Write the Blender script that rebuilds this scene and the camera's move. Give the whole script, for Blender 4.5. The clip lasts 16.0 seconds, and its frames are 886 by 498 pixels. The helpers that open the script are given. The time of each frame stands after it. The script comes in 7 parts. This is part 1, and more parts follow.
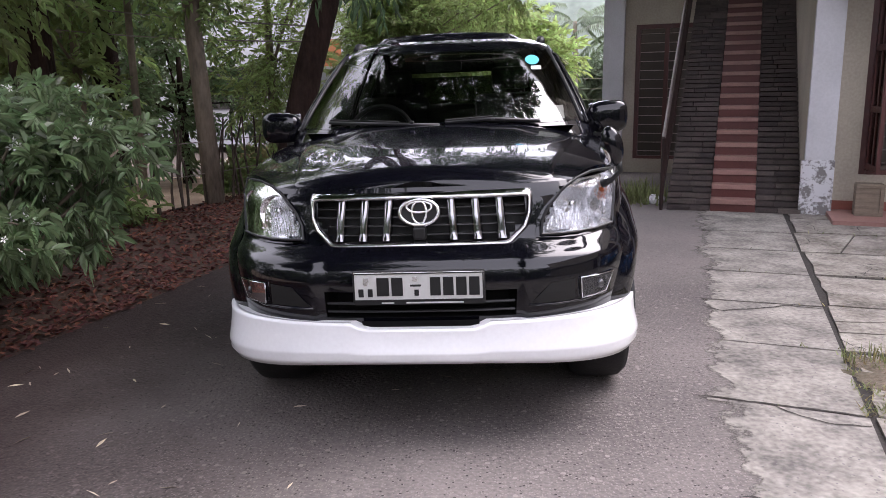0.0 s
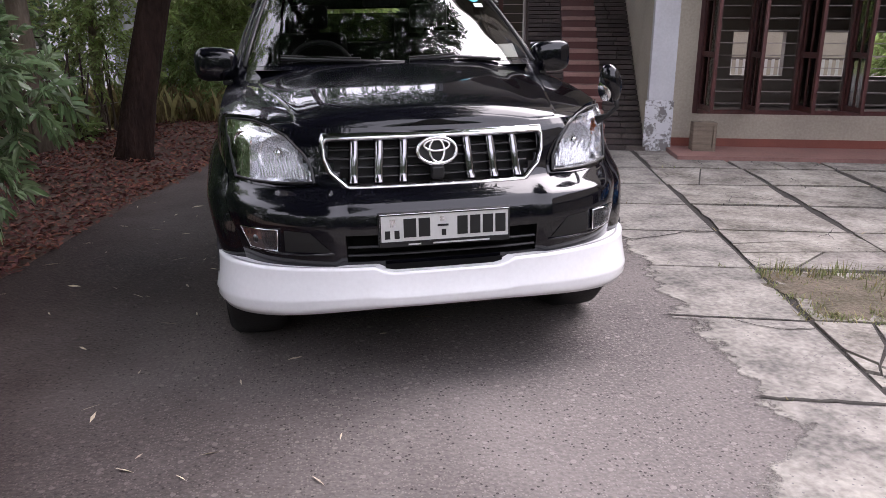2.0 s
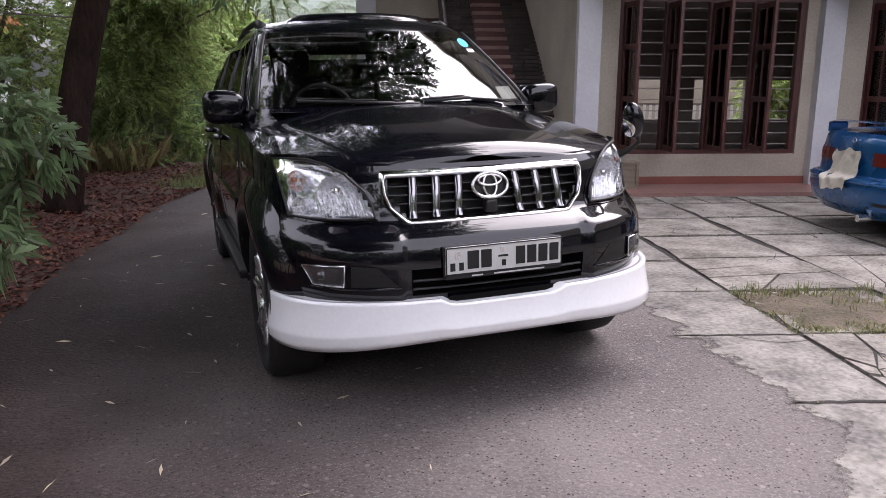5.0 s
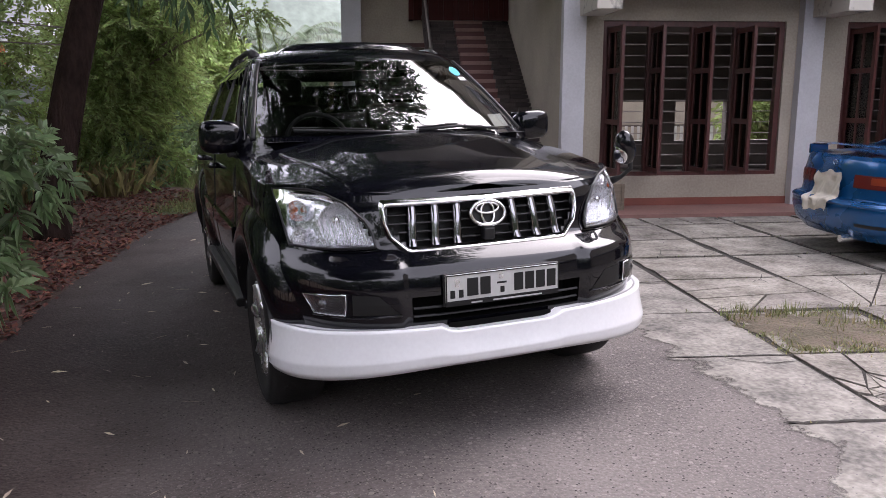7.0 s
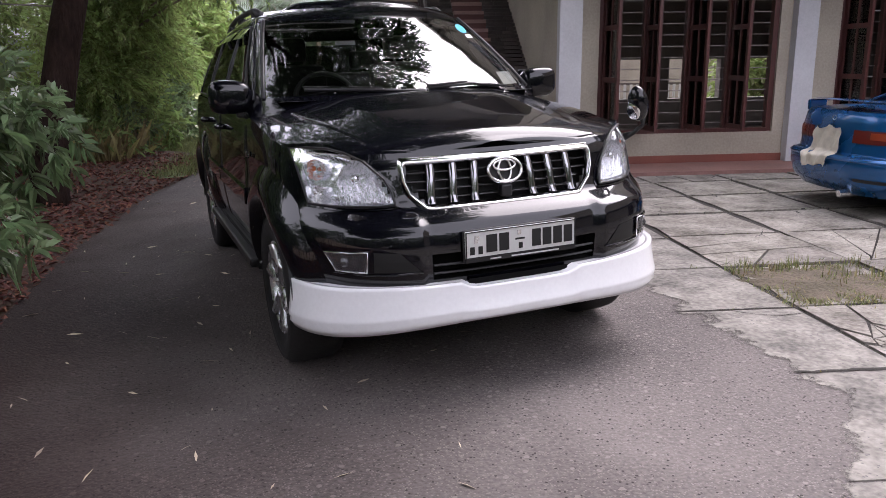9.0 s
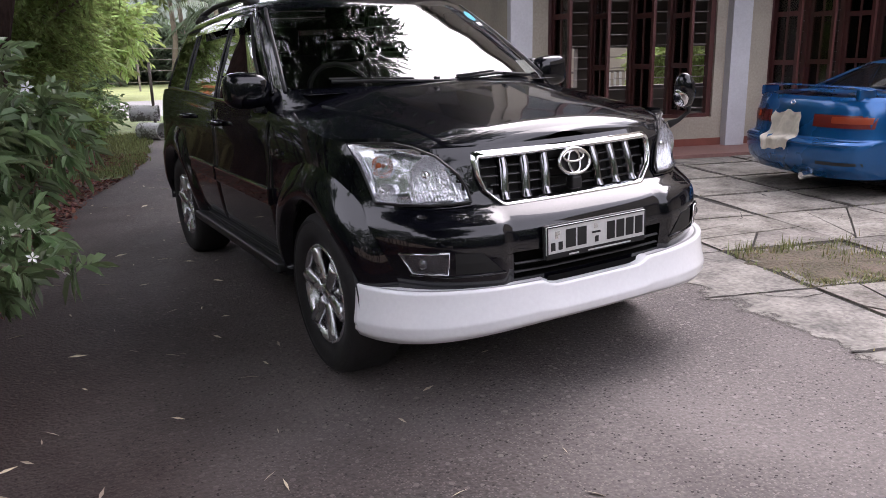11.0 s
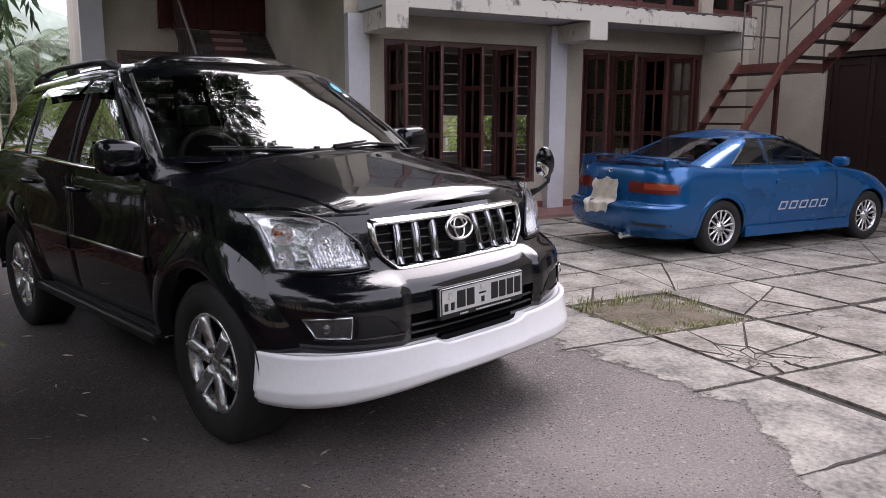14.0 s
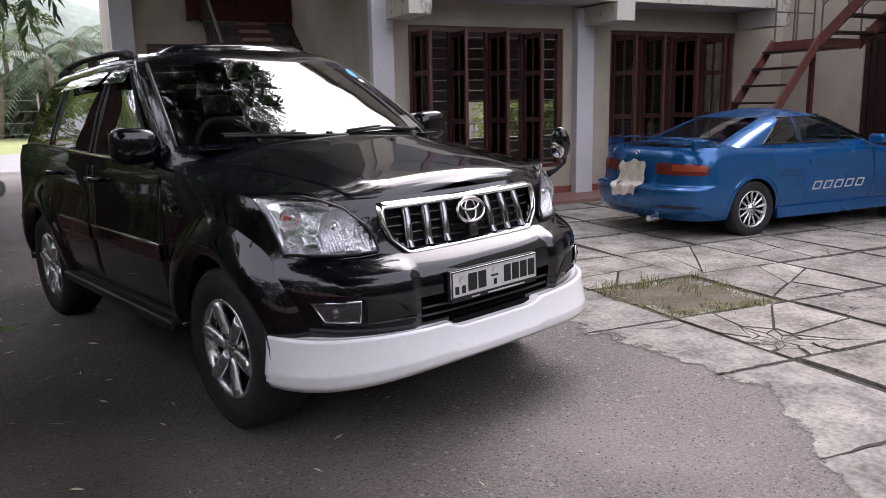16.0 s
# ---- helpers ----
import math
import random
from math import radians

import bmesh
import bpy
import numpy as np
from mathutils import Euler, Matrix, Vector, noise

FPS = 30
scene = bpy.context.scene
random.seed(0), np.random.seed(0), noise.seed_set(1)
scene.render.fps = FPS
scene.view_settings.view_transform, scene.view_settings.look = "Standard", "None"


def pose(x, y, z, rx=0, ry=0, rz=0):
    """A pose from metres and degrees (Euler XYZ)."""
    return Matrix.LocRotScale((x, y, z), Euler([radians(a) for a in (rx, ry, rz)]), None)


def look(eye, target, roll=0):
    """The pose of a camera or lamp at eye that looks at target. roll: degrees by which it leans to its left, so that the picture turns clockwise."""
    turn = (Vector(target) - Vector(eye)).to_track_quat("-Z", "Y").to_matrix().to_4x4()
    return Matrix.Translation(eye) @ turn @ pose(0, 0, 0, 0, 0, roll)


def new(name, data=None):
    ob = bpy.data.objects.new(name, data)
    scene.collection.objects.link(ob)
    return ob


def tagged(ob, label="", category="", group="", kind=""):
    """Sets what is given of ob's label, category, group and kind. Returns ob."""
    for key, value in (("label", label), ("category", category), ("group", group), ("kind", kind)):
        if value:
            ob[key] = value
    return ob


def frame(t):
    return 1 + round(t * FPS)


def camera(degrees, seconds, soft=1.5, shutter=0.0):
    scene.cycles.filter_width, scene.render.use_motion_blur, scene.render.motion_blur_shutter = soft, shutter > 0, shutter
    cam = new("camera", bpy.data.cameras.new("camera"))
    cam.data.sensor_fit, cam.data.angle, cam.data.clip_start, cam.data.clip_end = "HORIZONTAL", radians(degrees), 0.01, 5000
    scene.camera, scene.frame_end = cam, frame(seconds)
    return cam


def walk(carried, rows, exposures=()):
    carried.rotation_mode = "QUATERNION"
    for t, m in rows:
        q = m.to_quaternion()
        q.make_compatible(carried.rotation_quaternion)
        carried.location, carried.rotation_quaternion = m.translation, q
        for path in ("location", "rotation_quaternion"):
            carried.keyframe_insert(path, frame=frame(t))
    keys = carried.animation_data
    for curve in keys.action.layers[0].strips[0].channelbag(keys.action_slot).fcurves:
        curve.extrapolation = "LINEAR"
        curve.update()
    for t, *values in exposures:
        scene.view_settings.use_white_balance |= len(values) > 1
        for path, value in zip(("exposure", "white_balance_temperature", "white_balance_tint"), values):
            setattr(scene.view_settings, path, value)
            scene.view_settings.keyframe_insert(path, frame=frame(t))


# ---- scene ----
cam = camera(60.3, 16.0, soft=0.55)
PATH = [
    (0, (0.317, -2.938, 1.432), (0.164, -0.986, 1.026), -0.9),
    (0.5, (0.060, -2.950, 1.432), (-0.025, -1.025, 0.894), -2.3),
    (1, (-0.168, -2.881, 1.406), (-0.055, -0.958, 0.867), -0.3),
    (1.5, (-0.449, -2.920, 1.420), (-0.139, -1.011, 0.909), -0.0),
    (2, (-0.603, -2.874, 1.407), (-0.224, -0.988, 0.859), 0.3),
    (2.5, (-0.625, -2.852, 1.398), (-0.219, -0.971, 0.853), -0.0),
    (3, (-0.667, -2.836, 1.389), (-0.239, -0.949, 0.882), 1.5),
    (3.5, (-0.900, -2.847, 1.380), (-0.334, -0.989, 0.904), -1.1),
    (4, (-1.142, -2.767, 1.372), (-0.486, -0.933, 0.918), 0.1),
    (4.2, (-1.198, -2.750, 1.359), (-0.520, -0.918, 0.929), 0.1),
    (6.3, (-1.421, -2.842, 1.385), (-0.733, -1.012, 0.961), 0.2),
    (6.5, (-1.433, -2.823, 1.387), (-0.726, -0.989, 1.019), 0.2),
    (7, (-1.404, -2.793, 1.404), (-0.676, -0.968, 1.030), -0.2),
    (7.5, (-1.411, -2.789, 1.413), (-0.690, -0.958, 1.053), -1.9),
    (8, (-1.416, -2.795, 1.411), (-0.725, -0.962, 1.010), -1.4),
    (8.5, (-1.435, -2.789, 1.391), (-0.764, -0.949, 0.988), -0.2),
    (8.7, (-1.463, -2.792, 1.389), (-0.768, -0.970, 0.944), -0.2),
    (10.8, (-2.066, -2.353, 1.406), (-1.095, -0.679, 0.902), -2.0),
    (11, (-2.088, -2.311, 1.389), (-1.118, -0.634, 0.893), -1.3),
    (11.5, (-2.355, -2.265, 1.359), (-1.323, -0.597, 0.966), -1.2),
    (12, (-2.479, -2.237, 1.402), (-1.301, -0.673, 0.998), -0.4),
    (12.5, (-2.506, -2.222, 1.411), (-1.381, -0.605, 1.064), -0.4),
    (13, (-2.528, -2.219, 1.399), (-1.406, -0.599, 1.061), -0.1),
    (13.5, (-2.502, -2.217, 1.413), (-1.347, -0.623, 1.058), 0.0),
    (14, (-2.431, -2.236, 1.438), (-1.062, -0.820, 1.093), 0.2),
    (14.5, (-2.380, -2.285, 1.442), (-0.843, -1.035, 1.166), 1.0),
    (15, (-2.379, -2.269, 1.481), (-0.835, -1.032, 1.193), 0.5),
    (15.5, (-2.369, -2.279, 1.470), (-0.880, -0.981, 1.158), -0.0),
    (16, (-2.336, -2.287, 1.407), (-1.038, -0.812, 1.033), -1.1),
]
walk(cam, [(t, look(e, g, r)) for t, e, g, r in PATH], exposures=((0.0, 1.95, 6320, 24), (1.5, 1.92, 6320, 24), (4.0, 1.8, 6320, 24), (13.0, 1.8, 6320, 24), (14.5, 1.68, 6320, 23), (15.5, 1.68, 6320, 23), (16.0, 1.7, 6320, 23)))

# ---- light ----
SUN_ELEVATION, SUN_ROTATION = 54, 66
world = bpy.data.worlds.new("world")
scene.world = world
world.use_nodes = True
wn, wl = world.node_tree.nodes, world.node_tree.links
sky = wn.new("ShaderNodeTexSky")
sky.sky_type, sky.sun_disc = "NISHITA", False
sky.sun_elevation, sky.sun_rotation = radians(SUN_ELEVATION), radians(SUN_ROTATION)
sky.air_density, sky.dust_density, sky.ozone_density = 1.0, 1.5, 1.0
veil = wn.new("ShaderNodeHueSaturation")
veil.inputs["Saturation"].default_value = 0.22
wl.new(sky.outputs[0], veil.inputs["Color"])
cloud = wn.new("ShaderNodeMix")
cloud.data_type = "RGBA"
cloud.inputs[0].default_value = 0.34
cloud.inputs[7].default_value = (8.6, 8.9, 9.3, 1)
wl.new(veil.outputs[0], cloud.inputs[6])
wl.new(cloud.outputs[2], wn["Background"].inputs["Color"])
wn["Background"].inputs["Strength"].default_value = 0.15
sun = new("sun", bpy.data.lights.new("sun", "SUN"))
sun.data.energy, sun.data.angle, sun.data.color = 0.9, radians(45), (1.0, 0.96, 0.9)
az, el = radians(SUN_ROTATION), radians(SUN_ELEVATION)
sun.matrix_world = look((0, 0, 0), (-math.sin(az) * math.cos(el), -math.cos(az) * math.cos(el), -math.sin(el)))


# ---- materials ----
def surface(name, base, rough=0.6, metal=0.0, var=0.2, scale=3.0, fine=60.0, bump=0.15, coat=0.0, tone=None, spread=0.0, island=0.0, stretch=(1, 1, 1), bump_depth=0.01, cut=(0.34, 0.66)):
    """Principled material with stains at one scale, grain at another; spread: per object, island: per leaf or stone."""
    m = bpy.data.materials.new(name)
    m.use_nodes = True
    n, l = m.node_tree.nodes, m.node_tree.links
    b = n["Principled BSDF"]
    b.inputs["Metallic"].default_value = metal
    b.inputs["Coat Weight"].default_value = coat
    b.inputs["Coat Roughness"].default_value = 0.03
    at = n.new("ShaderNodeTexCoord")
    mp = n.new("ShaderNodeMapping")
    mp.inputs["Scale"].default_value = stretch
    l.new(at.outputs["Object"], mp.inputs["Vector"])
    big, small = n.new("ShaderNodeTexNoise"), n.new("ShaderNodeTexNoise")
    for node, size, detail in ((big, scale, 6), (small, fine, 3)):
        node.inputs["Scale"].default_value, node.inputs["Detail"].default_value = size, detail
        l.new(mp.outputs[0], node.inputs["Vector"])
    add = n.new("ShaderNodeMath")
    add.operation = "MULTIPLY_ADD"
    add.inputs[1].default_value = 0.6
    l.new(big.outputs["Fac"], add.inputs[0])
    half = n.new("ShaderNodeMath")
    half.operation = "MULTIPLY"
    half.inputs[1].default_value = 0.4
    l.new(small.outputs["Fac"], half.inputs[0])
    l.new(half.outputs[0], add.inputs[2])
    ramp = n.new("ShaderNodeValToRGB")
    tone = tone or tuple(c * (1 - var) for c in base)
    lift = tuple(min(1, c * (1 + var * 0.6)) for c in base)
    ramp.color_ramp.elements[0].position, ramp.color_ramp.elements[1].position = cut
    ramp.color_ramp.elements[0].color, ramp.color_ramp.elements[1].color = (*tone, 1), (*lift, 1)
    l.new(add.outputs[0], ramp.inputs[0])
    out = ramp.outputs[0]
    if spread or island:
        hsv = n.new("ShaderNodeHueSaturation")
        pick = n.new("ShaderNodeObjectInfo").outputs["Random"] if spread else n.new("ShaderNodeNewGeometry").outputs["Random Per Island"]
        k = spread or island
        value, hue = n.new("ShaderNodeMapRange"), n.new("ShaderNodeMapRange")
        value.inputs["To Min"].default_value, value.inputs["To Max"].default_value = 1 - k, 1 + k
        hue.inputs["To Min"].default_value, hue.inputs["To Max"].default_value = 0.5 - 0.06 * k, 0.5 + 0.03 * k
        l.new(pick, value.inputs["Value"])
        l.new(pick, hue.inputs["Value"])
        l.new(value.outputs[0], hsv.inputs["Value"])
        l.new(hue.outputs[0], hsv.inputs["Hue"])
        l.new(out, hsv.inputs["Color"])
        out = hsv.outputs[0]
    l.new(out, b.inputs["Base Color"])
    rr = n.new("ShaderNodeMapRange")
    rr.inputs["To Min"].default_value, rr.inputs["To Max"].default_value = max(0.0, rough - 0.12 * min(1, rough * 3)), min(1, rough + 0.1 * min(1, rough * 3))
    l.new(big.outputs["Fac"], rr.inputs["Value"])
    l.new(rr.outputs[0], b.inputs["Roughness"])
    if bump:
        bp = n.new("ShaderNodeBump")
        bp.inputs["Strength"].default_value, bp.inputs["Distance"].default_value = bump, bump_depth
        l.new(add.outputs[0] if fine < 20 else small.outputs["Fac"], bp.inputs["Height"])
        l.new(bp.outputs[0], b.inputs["Normal"])
    return m


def pane(name, tint, ior=1.5):
    """A thin pane: clear or tinted sheet with a mirror gloss."""
    m = bpy.data.materials.new(name)
    m.use_nodes = True
    n, l = m.node_tree.nodes, m.node_tree.links
    n.remove(n["Principled BSDF"])
    fr, tr, gl, mix = (n.new(k) for k in ("ShaderNodeFresnel", "ShaderNodeBsdfTransparent", "ShaderNodeBsdfGlossy", "ShaderNodeMixShader"))
    fr.inputs["IOR"].default_value = ior
    tr.inputs["Color"].default_value = (*tint, 1)
    gl.inputs["Roughness"].default_value = 0.0
    l.new(fr.outputs[0], mix.inputs[0])
    l.new(tr.outputs[0], mix.inputs[1])
    l.new(gl.outputs[0], mix.inputs[2])
    l.new(mix.outputs[0], n["Material Output"].inputs["Surface"])
    return m


M_ASPHALT = surface("asphalt", (0.188, 0.17, 0.16), 0.8, var=0.3, scale=0.7, fine=60, bump=1.0, tone=(0.09, 0.081, 0.08))


def flecked(m, scale, threshold, colour):
    """Adds pale stone chips to a material's colour."""
    n, l = m.node_tree.nodes, m.node_tree.links
    b = n["Principled BSDF"]
    was = b.inputs["Base Color"].links[0].from_socket
    chips = n.new("ShaderNodeTexVoronoi")
    chips.inputs["Scale"].default_value = scale
    l.new(n["Texture Coordinate"].outputs["Object"], chips.inputs["Vector"])
    pick = n.new("ShaderNodeSeparateColor")
    l.new(chips.outputs["Color"], pick.inputs[0])
    big = n.new("ShaderNodeMath")
    big.operation = "GREATER_THAN"
    big.inputs[1].default_value = threshold
    l.new(pick.outputs[0], big.inputs[0])
    near = n.new("ShaderNodeMath")
    near.operation = "LESS_THAN"
    near.inputs[1].default_value = 0.42
    l.new(chips.outputs["Distance"], near.inputs[0])
    both = n.new("ShaderNodeMath")
    both.operation = "MULTIPLY"
    l.new(big.outputs[0], both.inputs[0])
    l.new(near.outputs[0], both.inputs[1])
    mix = n.new("ShaderNodeMix")
    mix.data_type = "RGBA"
    l.new(both.outputs[0], mix.inputs[0])
    l.new(was, mix.inputs[6])
    mix.inputs[7].default_value = (*colour, 1)
    l.new(mix.outputs[2], b.inputs["Base Color"])
    return m


flecked(M_ASPHALT, 105, 0.7, (0.25, 0.228, 0.212))
flecked(M_ASPHALT, 80, 0.93, (0.06, 0.053, 0.05))
flecked(M_ASPHALT, 38, 0.955, (0.26, 0.238, 0.222))
M_ASPHALT.node_tree.nodes["Principled BSDF"].inputs["Specular IOR Level"].default_value = 0.2


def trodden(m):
    """Tree shade, with leaf dirt, put into the colour along the planted side; the middle is worn to paler stone."""
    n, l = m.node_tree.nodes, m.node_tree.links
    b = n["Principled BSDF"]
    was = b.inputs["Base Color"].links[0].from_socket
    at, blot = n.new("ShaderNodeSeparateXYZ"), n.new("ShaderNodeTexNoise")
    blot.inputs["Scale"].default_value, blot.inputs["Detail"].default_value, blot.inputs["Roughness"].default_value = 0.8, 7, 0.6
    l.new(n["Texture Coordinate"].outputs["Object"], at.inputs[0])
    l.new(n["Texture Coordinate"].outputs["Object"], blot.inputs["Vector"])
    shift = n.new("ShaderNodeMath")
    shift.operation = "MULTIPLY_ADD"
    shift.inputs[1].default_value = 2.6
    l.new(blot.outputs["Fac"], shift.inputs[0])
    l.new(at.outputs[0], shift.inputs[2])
    shade_film = n.new("ShaderNodeValToRGB")
    # Left end carries the shade under the trees as a darker tint.
    shade_film.color_ramp.elements[0].color, shade_film.color_ramp.elements[1].color = (0.24, 0.188, 0.182, 1), (1.0, 0.985, 0.98, 1)
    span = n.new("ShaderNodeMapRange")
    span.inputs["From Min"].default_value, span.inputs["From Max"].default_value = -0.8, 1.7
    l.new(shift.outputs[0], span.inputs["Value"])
    l.new(span.outputs[0], shade_film.inputs[0])
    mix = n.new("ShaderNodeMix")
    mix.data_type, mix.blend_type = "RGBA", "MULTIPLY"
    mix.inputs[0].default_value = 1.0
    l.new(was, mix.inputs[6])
    l.new(shade_film.outputs[0], mix.inputs[7])
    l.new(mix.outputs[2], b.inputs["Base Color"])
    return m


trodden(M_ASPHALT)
M_CONCRETE = flecked(surface("concrete", (0.29, 0.268, 0.235), 0.88, var=0.5, scale=3.2, fine=34, bump=0.6, tone=(0.085, 0.074, 0.06), spread=0.16), 80, 0.93, (0.15, 0.14, 0.135))
M_SKIM = flecked(surface("thin_cement_skim", (0.285, 0.265, 0.235), 0.88, var=0.5, scale=3.4, fine=34, bump=0.6, tone=(0.085, 0.078, 0.072)), 80, 0.93, (0.15, 0.14, 0.135))


def crumbled(m):
    """Lets the skim break off into crumbs along its outer edge, where it wears away over the asphalt."""
    n, l = m.node_tree.nodes, m.node_tree.links

    def calc(op, p, q, r=None):
        k = n.new("ShaderNodeMath")
        k.operation = op
        for i, v in enumerate((p, q, r)):
            if isinstance(v, (int, float)):
                k.inputs[i].default_value = v
            elif v is not None:
                l.new(v, k.inputs[i])
        return k.outputs[0]

    at = n.new("ShaderNodeSeparateXYZ")
    l.new(n["Texture Coordinate"].outputs["Object"], at.inputs[0])
    bend = n.new("ShaderNodeFloatCurve")
    line = ((-4, -2.6), (-1.14, 0.62), (-0.66, 1.2), (-0.1, 1.26), (0.5, 1.33), (1.95, 1.69), (6, 2.62))
    points = bend.mapping.curves[0].points
    while len(points) < len(line):
        points.new(0.5, 0.5)
    for p, (y, x) in zip(points, line):
        p.location, p.handle_type = ((y + 4) / 10, (x + 3) / 6), "VECTOR"
    bend.mapping.update()
    l.new(calc("MULTIPLY_ADD", at.outputs[1], 0.1, 0.4), bend.inputs["Value"])
    inside = calc("SUBTRACT", at.outputs[0], calc("MULTIPLY_ADD", bend.outputs[0], 6.0, -3.0))
    rough = n.new("ShaderNodeTexNoise")
    rough.inputs["Scale"].default_value, rough.inputs["Detail"].default_value, rough.inputs["Roughness"].default_value = 3.2, 9, 0.68
    l.new(n["Texture Coordinate"].outputs["Object"], rough.inputs["Vector"])
    level = calc("MULTIPLY_ADD", calc("SUBTRACT", rough.outputs["Fac"], 0.5), 0.75, inside)
    keep = n.new("ShaderNodeMapRange")
    keep.inputs["From Min"].default_value, keep.inputs["From Max"].default_value = -0.03, 0.045
    l.new(level, keep.inputs["Value"])
    gone, mix = n.new("ShaderNodeBsdfTransparent"), n.new("ShaderNodeMixShader")
    l.new(keep.outputs[0], mix.inputs[0])
    l.new(gone.outputs[0], mix.inputs[1])
    l.new(n["Principled BSDF"].outputs[0], mix.inputs[2])
    l.new(mix.outputs[0], n["Material Output"].inputs["Surface"])
    return m


def hairlines(m, scale, width):
    """Fine dark cracks that start and stop."""
    n, l = m.node_tree.nodes, m.node_tree.links
    b = n["Principled BSDF"]
    was = b.inputs["Base Color"].links[0].from_socket
    at = n["Texture Coordinate"].outputs["Object"]
    warp, mask, net = n.new("ShaderNodeTexNoise"), n.new("ShaderNodeTexNoise"), n.new("ShaderNodeTexVoronoi")
    warp.inputs["Scale"].default_value, warp.inputs["Detail"].default_value = 5.0, 5
    mask.inputs["Scale"].default_value = 1.1
    net.feature = "DISTANCE_TO_EDGE"
    net.inputs["Scale"].default_value = scale
    push = n.new("ShaderNodeMix")
    push.data_type = "RGBA"
    push.inputs[0].default_value = 0.1
    l.new(at, push.inputs[6])
    l.new(warp.outputs["Color"], push.inputs[7])
    l.new(at, warp.inputs["Vector"])
    l.new(at, mask.inputs["Vector"])
    l.new(push.outputs[2], net.inputs["Vector"])
    line, some, both = (n.new("ShaderNodeMath") for k in range(3))
    line.operation, some.operation, both.operation = "LESS_THAN", "GREATER_THAN", "MULTIPLY"
    line.inputs[1].default_value, some.inputs[1].default_value = width * scale, 0.53
    l.new(net.outputs["Distance"], line.inputs[0])
    l.new(mask.outputs["Fac"], some.inputs[0])
    l.new(line.outputs[0], both.inputs[0])
    l.new(some.outputs[0], both.inputs[1])
    mix = n.new("ShaderNodeMix")
    mix.data_type = "RGBA"
    l.new(both.outputs[0], mix.inputs[0])
    l.new(was, mix.inputs[6])
    mix.inputs[7].default_value = (0.03, 0.027, 0.025, 1)
    l.new(mix.outputs[2], b.inputs["Base Color"])
    return m


hairlines(M_CONCRETE, 1.7, 0.0022)
crumbled(M_SKIM)
# Joint soil taken near black: the grooves' shade is put into its colour.
M_JOINT = surface("shaded_joint_dirt", (0.035, 0.03, 0.026), 0.95, var=0.4, scale=3, fine=40, bump=0.5)
M_SOIL = surface("soil", (0.09, 0.07, 0.055), 0.95, var=0.4, scale=1.2, fine=30, bump=0.6, bump_depth=0.02)
M_PATCH = surface("mossy_earth", (0.135, 0.105, 0.08), 0.95, var=0.5, scale=5, fine=40, bump=0.8, bump_depth=0.02, tone=(0.07, 0.062, 0.036))
M_EARTH = surface("earth", (0.075, 0.045, 0.032), 0.95, var=0.45, scale=3, fine=40, bump=0.6, bump_depth=0.02)
M_CREAM = surface("cream_plaster", (0.43, 0.385, 0.31), 0.8, var=0.14, scale=1.3, fine=35, bump=0.12, tone=(0.31, 0.272, 0.22))
M_WHITE = surface("white_plaster", (0.55, 0.55, 0.57), 0.75, var=0.12, scale=1.8, fine=40, bump=0.12)
M_FASCIA = surface("weathered_fascia", (0.52, 0.49, 0.43), 0.85, var=0.12, scale=3.0, fine=11, bump=0.2, tone=(0.13, 0.12, 0.11), stretch=(1.3, 1.3, 0.9), cut=(0.35, 0.45))
M_MOULD = surface("black_mould", (0.075, 0.07, 0.064), 0.9, var=0.4, scale=9, fine=40, bump=0.3)
M_PEEL = surface("peeling_plaster", (0.58, 0.58, 0.6), 0.9, var=0.1, scale=5, fine=30, bump=0.6, tone=(0.2, 0.19, 0.185), cut=(0.45, 0.53))
M_APRON = surface("red_oxide_floor", (0.27, 0.145, 0.125), 0.6, var=0.25, scale=2, fine=30, bump=0.15)
M_SKIRT = surface("red_skirting", (0.22, 0.07, 0.05), 0.6, var=0.2, scale=3)
M_STEP = surface("red_step", (0.1, 0.026, 0.022), 0.55, var=0.25, scale=3)
M_NOSING = surface("lit_step_nosing", (0.3, 0.17, 0.145), 0.6, var=0.25, scale=5)
M_SLATE = surface("slate_course", (0.07, 0.055, 0.05), 0.75, var=0.45, scale=6, fine=50, bump=0.6, spread=0.4)
M_JOINERY = surface("dark_brown_timber", (0.085, 0.026, 0.023), 0.45, var=0.35, scale=4, fine=40, stretch=(6, 6, 1), bump=0.2)
M_REDWOOD = surface("red_brown_timber", (0.075, 0.014, 0.013), 0.5, var=0.3, scale=4, fine=40, stretch=(6, 6, 1), bump=0.2)
M_REDWOOD.node_tree.nodes["Principled BSDF"].inputs["Specular IOR Level"].default_value = 0.2
M_DOOR = surface("blackish_brown_timber", (0.024, 0.01, 0.009), 0.5, var=0.3, scale=4, fine=40, stretch=(6, 6, 1), bump=0.2)
M_BAR = surface("iron_bar", (0.2, 0.17, 0.155), 0.5, var=0.3, scale=8)
M_WINBAR = surface("pale_window_bar", (0.36, 0.32, 0.3), 0.5, var=0.3, scale=8)
M_RUST = surface("red_oxide_steel", (0.12, 0.037, 0.028), 0.6, var=0.45, scale=7, fine=40, bump=0.3)
M_RAIL = surface("grey_steel_tube", (0.15, 0.125, 0.115), 0.5, metal=0.4, var=0.3, scale=8)
# Stands for unlit rooms: their darkness is put into the colour.
M_UNLIT = surface("unlit_interior", (0.05, 0.045, 0.04), 0.8, var=0.2)
